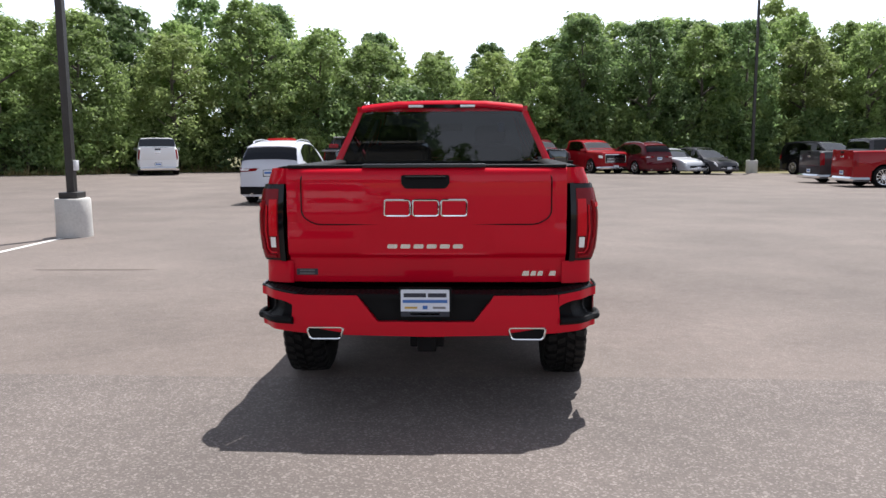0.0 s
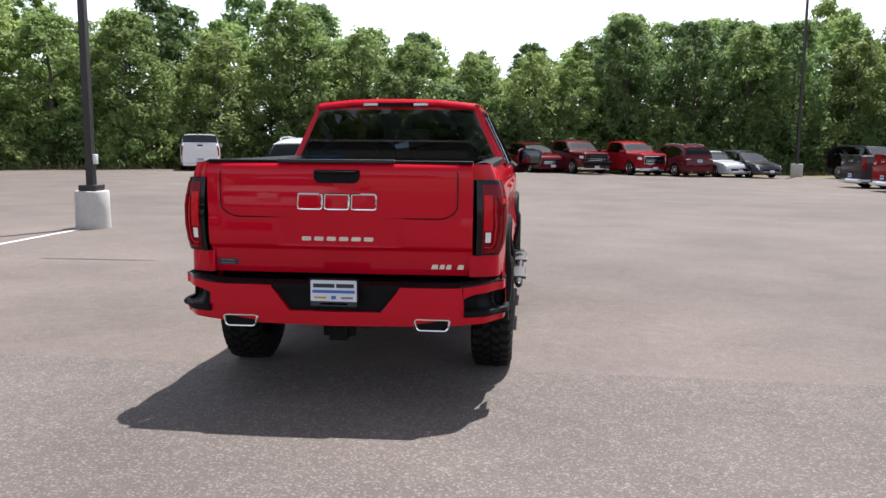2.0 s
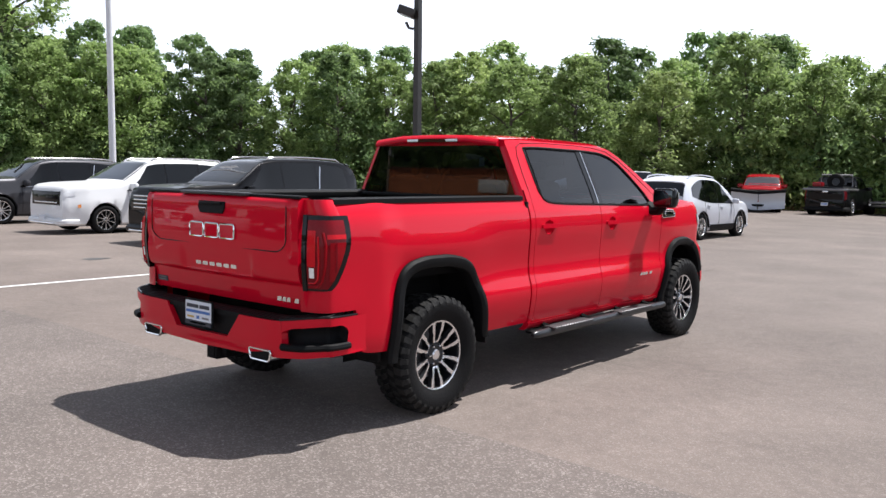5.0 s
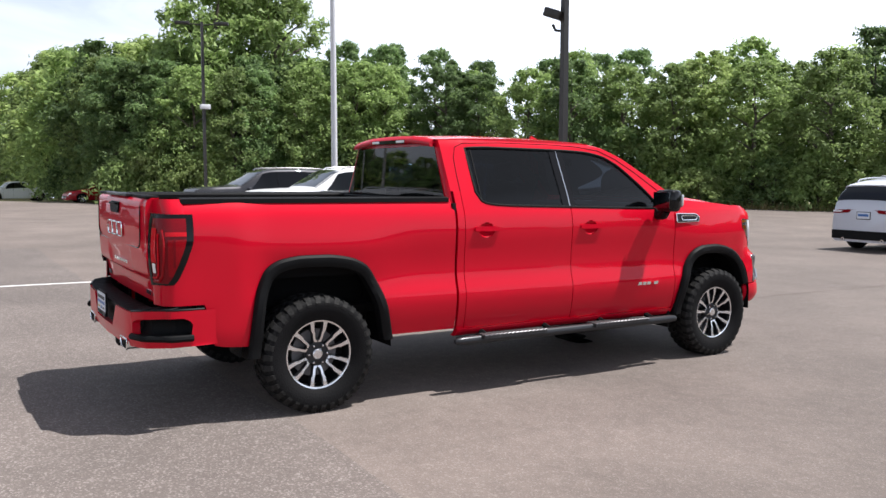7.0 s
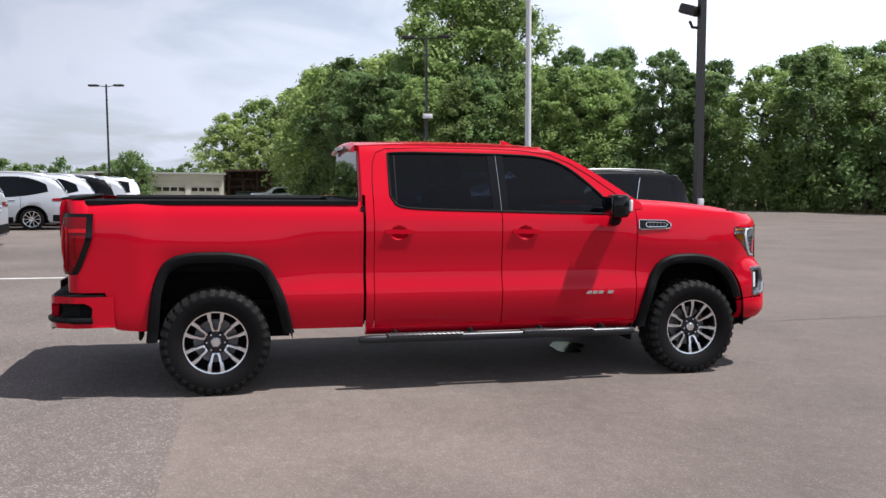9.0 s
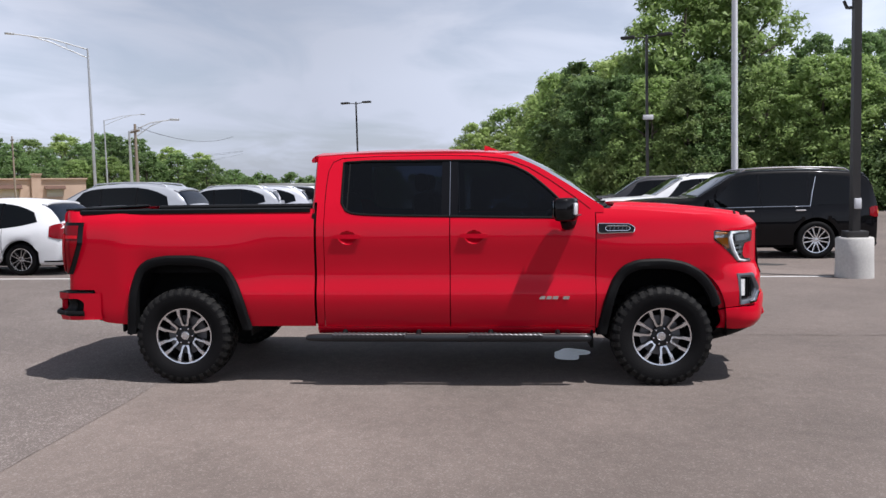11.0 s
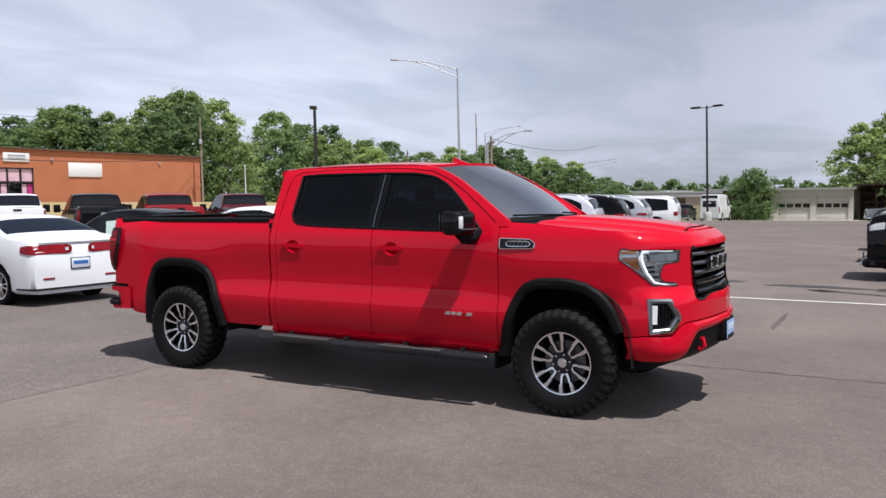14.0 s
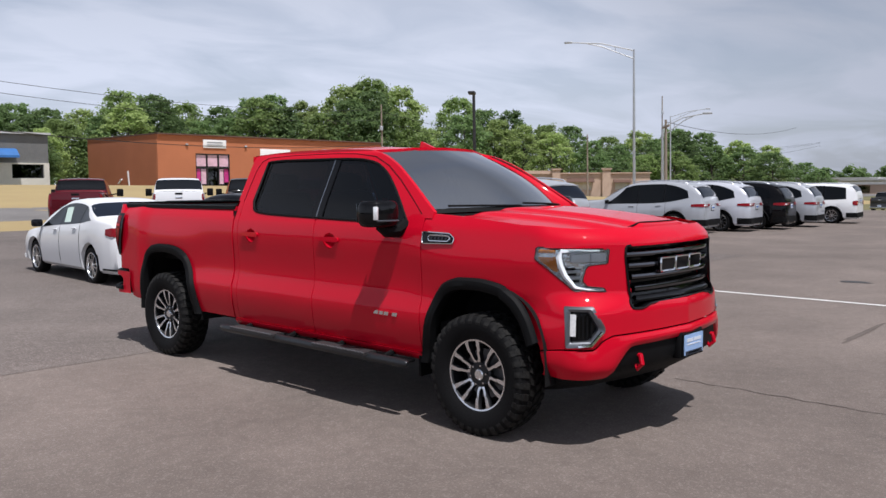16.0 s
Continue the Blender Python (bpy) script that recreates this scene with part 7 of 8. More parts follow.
WHEELS = {"five": road_wheel(0.345, 5), "six": road_wheel(0.405, 6, 0.125), "ten": road_wheel(0.355, 10), "small": road_wheel(0.31, 5, 0.09), "truck": road_wheel(0.41, 6, 0.13)}
WHEEL_R = {"five": 0.345, "six": 0.405, "ten": 0.355, "small": 0.31, "truck": 0.41}

# rows of (distance from the tail as a share of the length, height as a share of the height)
SHAPES = {
    "suv": dict(top=[(0, 0.66), (0.012, 0.80), (0.03, 0.90), (0.06, 0.955), (0.12, 0.985), (0.3, 1.0), (0.48, 0.99), (0.56, 0.955), (0.62, 0.86), (0.69, 0.735), (0.715, 0.69), (0.80, 0.676), (0.90, 0.66), (0.96, 0.64), (0.985, 0.615), (0.995, 0.57), (1.0, 0.50)],
                belt=[(0, 0.58), (0.3, 0.575), (0.7, 0.555), (1.0, 0.47)], glass=(0.07, 0.715), roof=(0.10, 0.53), pillars=(0.27, 0.465), tail_low=0.60),
    "crossover": dict(top=[(0, 0.57), (0.012, 0.69), (0.035, 0.80), (0.07, 0.895), (0.13, 0.96), (0.3, 1.0), (0.46, 0.985), (0.54, 0.94), (0.61, 0.83), (0.68, 0.70), (0.715, 0.645), (0.80, 0.618), (0.90, 0.585), (0.96, 0.545), (0.985, 0.50), (1.0, 0.43)],
                      belt=[(0, 0.60), (0.15, 0.60), (0.4, 0.56), (0.7, 0.55), (1.0, 0.47)], glass=(0.09, 0.715), roof=(0.13, 0.51), pillars=(0.27, 0.455), tail_low=0.60),
    "hatch": dict(top=[(0, 0.50), (0.012, 0.66), (0.04, 0.80), (0.09, 0.925), (0.16, 0.97), (0.32, 1.0), (0.46, 0.985), (0.55, 0.93), (0.64, 0.79), (0.72, 0.65), (0.75, 0.60), (0.84, 0.55), (0.92, 0.50), (0.97, 0.44), (0.99, 0.38), (1.0, 0.33)],
                  belt=[(0, 0.62), (0.2, 0.61), (0.5, 0.565), (0.75, 0.545), (1.0, 0.42)], glass=(0.10, 0.75), roof=(0.17, 0.50), pillars=(0.28, 0.47), tail_low=0.62),
    "sedan": dict(top=[(0, 0.55), (0.012, 0.66), (0.03, 0.735), (0.08, 0.76), (0.13, 0.775), (0.20, 0.86), (0.28, 0.955), (0.36, 0.992), (0.43, 1.0), (0.50, 0.985), (0.57, 0.925), (0.65, 0.80), (0.72, 0.67), (0.745, 0.63), (0.84, 0.59), (0.92, 0.54), (0.97, 0.47), (0.99, 0.40), (1.0, 0.34)],
                  belt=[(0, 0.72), (0.15, 0.72), (0.4, 0.675), (0.7, 0.62), (1.0, 0.46)], glass=(0.125, 0.745), roof=(0.29, 0.53), pillars=(0.30, 0.50), tail_low=0.68),
    "pickup": dict(top=[(0, 0.60), (0.008, 0.695), (0.02, 0.71), (0.2, 0.715), (0.345, 0.717), (0.352, 0.74), (0.362, 0.90), (0.37, 0.975), (0.40, 0.99), (0.50, 1.0), (0.58, 0.985), (0.64, 0.92), (0.69, 0.80), (0.735, 0.69), (0.75, 0.665), (0.85, 0.655), (0.94, 0.642), (0.98, 0.625), (0.993, 0.59), (1.0, 0.53)],
                   belt=[(0, 0.67), (0.35, 0.67), (0.7, 0.62), (1.0, 0.50)], glass=(0.352, 0.75), roof=(0.38, 0.62), pillars=(0.48, 0.575), tail_low=0.68),
    "van": dict(top=[(0, 0.80), (0.008, 0.93), (0.02, 0.98), (0.1, 1.0), (0.6, 1.0), (0.70, 0.97), (0.78, 0.86), (0.86, 0.66), (0.88, 0.60), (0.95, 0.54), (0.985, 0.46), (1.0, 0.36)],
                belt=[(0, 0.52), (0.6, 0.52), (0.88, 0.50), (1.0, 0.42)], glass=(0.02, 0.88), roof=(0.04, 0.72), pillars=(0.36, 0.62), tail_low=0.52),
}


def vehicle(shape, label, category, x, y, turn, size, base, wheel, coat, group="", dark_low=False, rails=None, glass_mat=None, rear_axle=None, sag=0.0, plow=False, trim_chrome=False, bull=False, mirror="", mirror_mat=None, price=None, steel=None):
    """A parked car: lofted body with real wheel arches, windows, lamps, mirrors, handles and wheels. It faces +y before it is turned."""
    L, W, H = size
    s = SHAPES[shape]
    glass_mat = glass_mat or GREY_GLASS
    top_f = along([a for a, b in s["top"]], [b for a, b in s["top"]])
    belt_f = along([a for a, b in s["belt"]], [b for a, b in s["belt"]])
    g0, g1 = s["glass"]
    r0, r1 = s["roof"]
    R = WHEEL_R[wheel]
    arch = R + 0.065
    ya = (rear_axle if rear_axle is not None else 0.205) * L
    axles = (ya, ya + base)
    low = 0.20 + 0.5 * (R - 0.31)
    half = W / 2

    def section(f):
        yy = f * L
        zt, zb = top_f(f) * H, belt_f(f) * H
        w = half * (1 - 0.13 * smooth(0.86, 1.0, f) ** 1.5 - 0.08 * smooth(0.12, 0.0, f) ** 1.5)
        w *= 1 - 0.05 * smooth(0.985, 1.0, f) - 0.05 * smooth(0.022, 0, f)
        cab = (1.0 if shape in ("suv", "crossover", "hatch") else smooth(g0 - 0.002, r0, f)) * (1 - smooth(r1, g1 + 0.002, f))
        zb = min(zb, zt - 0.05)
        wr = w * 0.955 + (half * {"van": 0.84, "pickup": 0.79, "suv": 0.74, "crossover": 0.74}.get(shape, 0.70) - w * 0.955) * min(1.0, (zt - zb) / (0.36 * H))
        zl = low
        for c in axles:
            d = abs(yy - c)
            if d < arch:
                zl = max(zl, R + math.sqrt(arch * arch - d * d) * 0.98)
        up = max(0.0, zt - zb)
        flatw = w * 0.86
        pts = [(w * 0.90, zl), (w * 0.965, zl + 0.05), (w * 0.995, low + 0.38 * (zb - low)), (w * 1.0, low + 0.62 * (zb - low)), (w * 0.985, low + 0.84 * (zb - low)), (w * 0.955, zb)]
        pts = [(px, max(pz, zl + 0.008 * i)) for i, (px, pz) in enumerate(pts)]
        cabin = [(w * 0.955 + (wr - w * 0.955) * t, zb + (up - 0.07) * t) for t in (0.33, 0.66, 1.0)] + [(wr - 0.05, zt - 0.025), (wr * 0.72, zt - 0.004), (wr * 0.36, zt + 0.006), (0.0, zt + 0.01)]
        hood = [(w * 0.945, zb + up * 0.35), (w * 0.93, zb + up * 0.62), (w * 0.90, zb + up * 0.84), (flatw, zt - 0.004), (w * 0.60, zt + 0.008), (w * 0.3, zt + 0.012), (0.0, zt + 0.014)]
        pts += [(a[0] + (b[0] - a[0]) * cab, a[1] + (b[1] - a[1]) * cab) for a, b in zip(hood, cabin)]
        return pts

    fs = sorted({*[a for a, b in s["top"]], *[0.995, 0.97, 0.94], *steps(0, 1, 30), *[(c + d * arch) / L for c in axles for d in (-1.0, -0.97, -0.87, -0.7, -0.45, -0.2, 0, 0.2, 0.45, 0.7, 0.87, 0.97, 1.0)]})
    fs = [f for f in fs if 0 <= f <= 1]

    def skin(f, k, out=0.0):
        pts = section(f)
        i = min(int(k), len(pts) - 2)
        t = k - i
        px, pz = pts[i][0] + (pts[i + 1][0] - pts[i][0]) * t, pts[i][1] + (pts[i + 1][1] - pts[i][1]) * t
        if out:
            dx, dz = pts[i + 1][0] - pts[i][0], pts[i + 1][1] - pts[i][1]
            n = math.hypot(dx, dz) or 1
            px, pz = px + dz / n * out, pz - dx / n * out
        return px, f * L - L / 2, pz

    last = 12
    m = Matrix.Translation((x, y, ground_z(x, y) - sag)) @ Matrix.Rotation(turn, 4, "Z")
    car = thing(category.replace(" ", "_"), label, category, group, m)
    sheet = grid(lambda f, k: skin(f, k), fs, range(last + 1))
    caps = []
    for f, flip in ((0.0, False), (1.0, True)):
        pts = section(f)
        n = len(pts)
        ring = [(px, f * L - L / 2, pz) for px, pz in pts] + [(-px, f * L - L / 2, pz) for px, pz in pts[-2::-1]]
        caps.append((ring, [tuple(range(len(ring)))]))
    part("body", join(sheet, flipped(sheet), *caps), coat, car, angle=38)
    part("underbody", box((-half * 0.86, -L / 2 + 0.25, low - 0.02), (half * 0.86, L / 2 - 0.25, low + 0.25), 0.05), LINER, car)
    for c in axles:
        for sd in (1, -1):
            bowl = grid(lambda a, t: (sd * half * (0.93 - 0.35 * t), c - L / 2 + arch * math.cos(a), R + arch * 0.97 * math.sin(a)), steps(-0.2, math.pi + 0.2, 16), [0, 1], sd > 0)
            disc = ([(sd * half * 0.58, c - L / 2 + arch * math.cos(a), R + arch * 0.97 * math.sin(a)) for a in steps(-0.2, math.pi + 0.2, 16)], [tuple(range(17))])
            part("arch_liner", join(bowl, disc), LINER, car)

    def x_at(f, z):
        """Half the width of the body at a height."""
        pts = section(f)
        for (xa, za), (xb, zb_) in zip(pts, pts[1:]):
            if za <= z <= zb_ and zb_ > za:
                return xa + (xb - xa) * (z - za) / (zb_ - za)
        return pts[0][0] if z < pts[0][1] else pts[-2][0]

    def wrap(s_, z, out, reach=0.08, across=0.5):
        """Round the tail corner: 0 on the flank, 0.6 at the corner, 1 in on the tail."""
        if s_ < 0.6:
            f = reach * (1 - s_ / 0.6)
            return x_at(f, z) + out * 0.9, f * L - L / 2 - out * s_ / 0.6, z
        return x_at(0, z) * (1 - (1 - across) * (s_ - 0.6) / 0.4) + out * 0.9 * (1 - (s_ - 0.6) / 0.4), -L / 2 - out, z

    # windows
    def window(name, fa, fb, ka, kb, parent=car, n=8, lean_a=0.0, lean_b=0.0, point=0.0):
        for sd in (1, -1):
            def spot(t, k):
                f = fa + (fb - fa) * t
                f += (lean_a * (1 - t) + lean_b * t) * (k - 5) / 3
                k += (5 + 0.5 * (kb - 5) - k) * point * (1 - t) ** 2
                return skin(f, min(k, 7.95), 0.004)
            p = grid(spot, steps(0, 1, n), steps(ka, kb, 5))
            part(name, p if sd > 0 else flipped(p), glass_mat, parent)
    p0, p1 = s["pillars"]
    wa, wb = (r1 - g1) * 0.78, 0.0
    if shape == "van":
        window("side_window", p1 + 0.02, g1 - 0.02, 5.3, 7.6, lean_b=wa)
    else:
        window("side_window", p1 + 0.004, g1 - 0.012, 5.12, 7.9, lean_b=wa)
        if shape == "pickup":
            window("side_window", g0 + 0.035, p1 - 0.005, 5.12, 7.9)
        else:
            window("side_window", p0 + 0.004, p1 - 0.004, 5.12, 7.9)
            window("quarter_window", g0 + (0.015 if shape != "sedan" else 0.06), p0 - 0.004, 5.14, 7.85, lean_a=(r0 - g0) * 0.35, point=0.55 if shape != "suv" else 0.15)
    if shape != "van":
        for f0 in ((p1,) if shape == "pickup" else (p0, p1)):
            for sd in (1, -1):
                post = grid(lambda f, k: skin(f, min(k, 7.95), 0.003), steps(f0 - 0.006, f0 + 0.006, 2), steps(5.12, 7.9, 5))
                part("pillar_trim", post if sd > 0 else flipped(post), GLOSS_BLACK, car)
    front = grid(lambda t, k: skin(g1 - 0.012 + (r1 + 0.02 - g1 + 0.012) * t, k, 0.004), steps(0, 1, 10), steps(8.4, 12, 10))
    part("windscreen", join(front, flipped(front)), CAR_SCREEN if glass_mat is GREY_GLASS else glass_mat, car)
    rear_a, rear_b = {"suv": (0.013, 0.05), "crossover": (0.014, 0.068), "hatch": (0.02, 0.095), "van": (0.003, 0.014), "pickup": (0.3535, 0.367), "sedan": (g0 + 0.03, r0 - 0.02)}[shape]
    back = grid(lambda t, k: Vector(skin(rear_a + (rear_b - rear_a) * t, k, 0.004)) + Vector((0, -0.006, 0)), steps(0, 1, 8), steps(8.35 if shape != "van" else 9.1, 12, 10))
    part("rear_window", join(back, flipped(back)), TINTED if shape != "van" else DARK_PANE, car)
    if shape in ("suv", "crossover", "hatch"):
        lip_f = steps(rear_b + 0.004, rear_b + 0.02, 3)
        sp = grid(lambda f, k: Vector(skin(f, k, 0.022)) + Vector((0, -0.05 * (1 - (f - lip_f[0]) / 0.016), 0)), lip_f, steps(8.7, 12, 8))
        part("roof_spoiler", join(sp, flipped(sp)), coat, car, flange=0.03, inward=lambda co: (0, 0, -1))
    if shape == "van":
        part("rear_window", box((-half * 0.62, -L / 2 - 0.008, H * 0.54), (half * 0.62, -L / 2 + 0.01, H * 0.77), 0.03), TINTED, car)
    if shape == "sedan":
        for sd in (1, -1):
            part("rear_reflector", box((min(sd * half * 0.5, sd * half * 0.72), -L / 2 - 0.012, low + 0.22), (max(sd * half * 0.5, sd * half * 0.72), -L / 2 + 0.01, low + 0.25), 0.008), CAR_LENS, car)
        part("boot_lip", tube([(sd_ * half * 0.74, -L / 2 + 0.05, top_f(0.012) * H + 0.055) for sd_ in steps(-1, 1, 10)], 0.02, 6), coat, car)
    # door shut lines and handles
    for sd in (1, -1):
        for f in ((p1,) if shape == "van" else (p0 - 0.01, p1, g1 - 0.03)):
            if shape == "pickup" and f == p0 - 0.01:
                f = g0 + 0.004
            pts = [skin(f, k, 0.001) for k in steps(0.9, 5.2, 8)]
            part("door_seam", tube([(sd * a, b, c) for a, b, c in pts], 0.005, 4), GLOSS_BLACK, car)
        for f in (p0 + 0.03, p1 + 0.035):
            if shape == "pickup" and f == p0 + 0.03:
                f = g0 + 0.035
            a = Vector(skin(f - 0.012, 4.45, 0.016))
            b = Vector(skin(f + 0.025, 4.45, 0.016))
            part("door_handle", tube([(sd * a.x, a.y, a.z), (sd * b.x, b.y, b.z)], 0.016, 6), CHROME if trim_chrome else coat, car)
        mx = Vector(skin(g1 - 0.05, 5.2, 0.0))
        if mirror == "tow":
            m_box = box((-0.10, -0.07, -0.06), (0.16, 0.07, 0.26), 0.035)
            part("mirror_arm", tube([(sd * mx.x, mx.y, mx.z + 0.04), (sd * (mx.x + 0.22), mx.y, mx.z + 0.07)], 0.025, 6), BLACK_TRIM, car)
            part("door_mirror", moved(m_box, Matrix.Translation((sd * (mx.x + 0.30), mx.y, mx.z + 0.02))), BLACK_TRIM, car)
        else:
            big = 1.45 if shape in ("suv", "pickup") else 1.0
            part("door_mirror", moved(box((-0.10 * big, -0.05, -0.04), (0.10 * big, 0.06, 0.10 * big), 0.04), Matrix.Translation((sd * (mx.x + 0.11), mx.y, mx.z + 0.04))), mirror_mat or (coat if not bull else BLACK_TRIM), car)
        # lamps
        hl = grid(lambda f, k: skin(f, k, 0.008), steps(0.945 if shape != "van" else 0.93, 0.994, 6), steps(4.2 if shape != "suv" else 5.3, 6.6 if shape != "pickup" else 5.6, 5))
        part("headlamp", hl if sd > 0 else flipped(hl), WHITE_LENS if shape != "suv" else LAMP_BOWL, car, flange=0.02, inward=inner)
        if shape in ("pickup", "van"):
            tl = grid(lambda f, k: skin(f, k, 0.008), steps(0.002, 0.03, 5), steps(2.6, 5.2, 6))
        else:
            zl = {"sedan": 0.625, "crossover": 0.545, "suv": 0.52, "hatch": 0.575}[shape] * H
            tall = {"sedan": 0.10, "crossover": 0.06, "suv": 0.12, "hatch": 0.20}[shape] * H
            deep = {"sedan": 0.055, "crossover": 0.085, "suv": 0.035, "hatch": 0.06}[shape]
            tl = grid(lambda a, b_: wrap(a, zl + tall * b_ * (math.sin(math.pi * (0.16 + 0.74 * a)) ** 0.6), 0.012, deep, {"suv": 0.74, "hatch": 0.70, "sedan": 0.70}.get(shape, 0.5)), steps(0, 1, 20), steps(-0.5, 0.5, 6), True)
        part("tail_lamp", tl if sd > 0 else flipped(tl), CAR_LENS, car, flange=0.02, inward=inner)
        if shape not in ("pickup", "van"):
            white_ = grid(lambda a, b_: wrap(a, zl + tall * 0.5 * b_, 0.016, deep, {"suv": 0.74, "hatch": 0.70, "sedan": 0.70}.get(shape, 0.5)), steps(0.55, 0.8, 6), steps(-0.35, 0.35, 3), True)
            part("reverse_lamp", white_ if sd > 0 else flipped(white_), PLATE if shape == "sedan" else AMBER if shape == "suv" else WHITE_LENS, car)
    zt0 = section(0.0)[-1][1]
    tw = section(0.0)[3][0]
    pz = zt0 * {"pickup": 0.47, "sedan": 0.82}.get(shape, 0.86)
    part("plate_holder", box((-0.175, -L / 2 - 0.014, pz - 0.095), (0.175, -L / 2 - 0.002, pz + 0.09), 0.006), BLACK_TRIM, car)
    plate = part("rear_plate", box((-0.16, -L / 2 - 0.022, pz - 0.08), (0.16, -L / 2 - 0.004, pz + 0.075), 0.006), PLATE, car)
    part("plate_bar", box((-0.13, -L / 2 - 0.026, pz - 0.02), (0.13, -L / 2 - 0.021, pz + 0.035)), PLATE_BLUE, plate)
    # bumpers and lower trim
    dark = BLACK_TRIM
    if shape == "pickup":
        rb = [skin(f, 0.5, 0.012) for f in (0.10, 0.06, 0.03, 0.012, 0.002)]
        ring = [(a, b - 0.01, c + 0.06) for a, b, c in rb]
        ring = ring + [(0.6 * ring[-1][0], -L / 2 - 0.03, ring[-1][2]), (0, -L / 2 - 0.035, ring[-1][2])]
        full = ring + [(-a, b, c) for a, b, c in ring[-2::-1]]
        part("rear_bumper", tube(full, 0.10, 8, flat=1.2), steel or CHROME, car)
    else:
        up_to = 0.27 if dark_low else 0.09
        skirt = grid(lambda a, b_: wrap(a, low + 0.06 + (up_to - 0.06) * b_, 0.014 + 0.02 * (1 - b_) * a, 0.075, 0.0), steps(0, 1, 26), steps(0, 1, 5), True)
        part("rear_bumper", join(skirt, flipped(skirt)), dark, car, flange=0.04, inward=lambda co: (0, 1, 0))
        for sd in ((1, -1) if shape in ("suv", "crossover") else ()):
            part("exhaust_tip", moved(lathe([(0.03, 0.0), (0.045, 0.0), (0.045, 0.12)], 14, "z"), Matrix.Translation((sd * tw * 0.62, -L / 2 - 0.03, low + 0.05)) @ Matrix.Rotation(-PI / 2, 4, "X")), CHROME, car)
    fb = [skin(f, 0.5, 0.008) for f in (0.93, 0.96, 0.98, 0.992, 0.999)]
    ring = [(a, b, c + 0.07) for a, b, c in fb]
    ring = ring + [(0.6 * ring[-1][0], L / 2 + 0.02, ring[-1][2]), (0, L / 2 + 0.03, ring[-1][2])]
    full = ring + [(-a, b, c) for a, b, c in ring[-2::-1]]
    part("front_bumper", tube(full, 0.09 if shape in ("pickup", "suv") else 0.06, 8, flat=1.1), coat if shape != "pickup" else steel or CHROME, car)
    if shape == "suv":
        for sd in (1, -1):
            mark = grid(lambda f, k: skin(f, k, 0.008), steps(0.925, 0.94, 2), steps(3.0, 3.5, 2))
            part("side_marker", mark if sd > 0 else flipped(mark), AMBER, car)
        part("chin_strip", box((-half * 0.62, L / 2 + 0.06, low + 0.03), (half * 0.62, L / 2 + 0.135, low + 0.07), 0.015), CHROME, car)
    zf = section(1.0)[-1][1]
    gw = section(1.0)[3][0]
    g_lo, g_hi, g_w = (0.74, 1.09, 0.84) if shape == "suv" else (0.60, 1.04, 0.80) if shape == "pickup" else (0.62, 0.97, 0.72)
    grille_ = part("grille", box((-gw * g_w, L / 2 - 0.06, zf * g_lo), (gw * g_w, L / 2 + 0.018, zf * g_hi), 0.02), GLOSS_BLACK, car)
    for k in range(4 if shape == "suv" and trim_chrome else 3 if shape == "pickup" or trim_chrome else 1):
        z = zf * (g_lo + 0.05 + 0.085 * k)
        part("grille_bar", box((-gw * 0.7, L / 2 + 0.012, z), (gw * 0.7, L / 2 + 0.03, z + 0.03), 0.008), CHROME, grille_)
    if shape == "pickup" and trim_chrome:
        rim_ = rounded([(-gw * g_w, zf * g_lo), (gw * g_w, zf * g_lo), (gw * g_w, zf * g_hi), (-gw * g_w, zf * g_hi)], 0.04, 3)
        part("grille_frame", tube([(a, L / 2 + 0.015, b) for a, b in rim_], 0.03, 6, ring=True), CHROME, grille_)
    part("front_plate", box((-0.15, L / 2 + 0.10, low + 0.10), (0.15, L / 2 + 0.12, low + 0.24), 0.006), PLATE, car)
    if price:
        fa, fb, ka, kb = price
        for sd in (1, -1):
            page = grid(lambda f, k: skin(f + 0.02 * (k - ka), k, 0.007), steps(fa, fb, 3), steps(ka, kb, 4))
            part("window_sticker", page if sd > 0 else flipped(page), PALE_PAPER, car, "pale green paper price sheet in the window")
    if dark_low:
        for sd in (1, -1):
            strip = grid(lambda f, k: skin(f, k, 0.012), [f for f in fs if axles[0] / L + arch / L < f < axles[1] / L - arch / L], steps(0.1, 1.6, 4))
            part("sill_trim", strip if sd > 0 else flipped(strip), BLACK_TRIM, car, flange=0.02, inward=inner)
            for c in axles:
                rim_pts = [(sd * half * 0.985, c - L / 2 + (arch + 0.01) * math.cos(a), R + (arch + 0.01) * 0.98 * math.sin(a)) for a in steps(-0.05, math.pi + 0.05, 18)]
                part("arch_trim", tube(rim_pts, 0.028, 6), BLACK_TRIM, car)
    if rails:
        for sd in (1, -1):
            pts = [skin(f, 9.3, 0.05) for f in steps(r0 + 0.02, r1 - 0.02, 8)]
            pts = [skin(r0, 9.3, 0.0)] + pts + [skin(r1, 9.3, 0.0)]
            part("roof_rail", tube([(sd * a, b, c) for a, b, c in pts], 0.02, 6), rails, car)
        pts = [skin(f, 5.05, 0.014) for f in steps(p0, g1 - 0.04, 14)]
        pts = [skin(p0 - 0.03, 7.6, 0.012), skin(p0 - 0.012, 6.2, 0.012)] + pts
        for sd in (1, -1):
            if trim_chrome:
                part("window_trim", tube([(sd * a, b, c) for a, b, c in pts], 0.012, 5), CHROME, car)
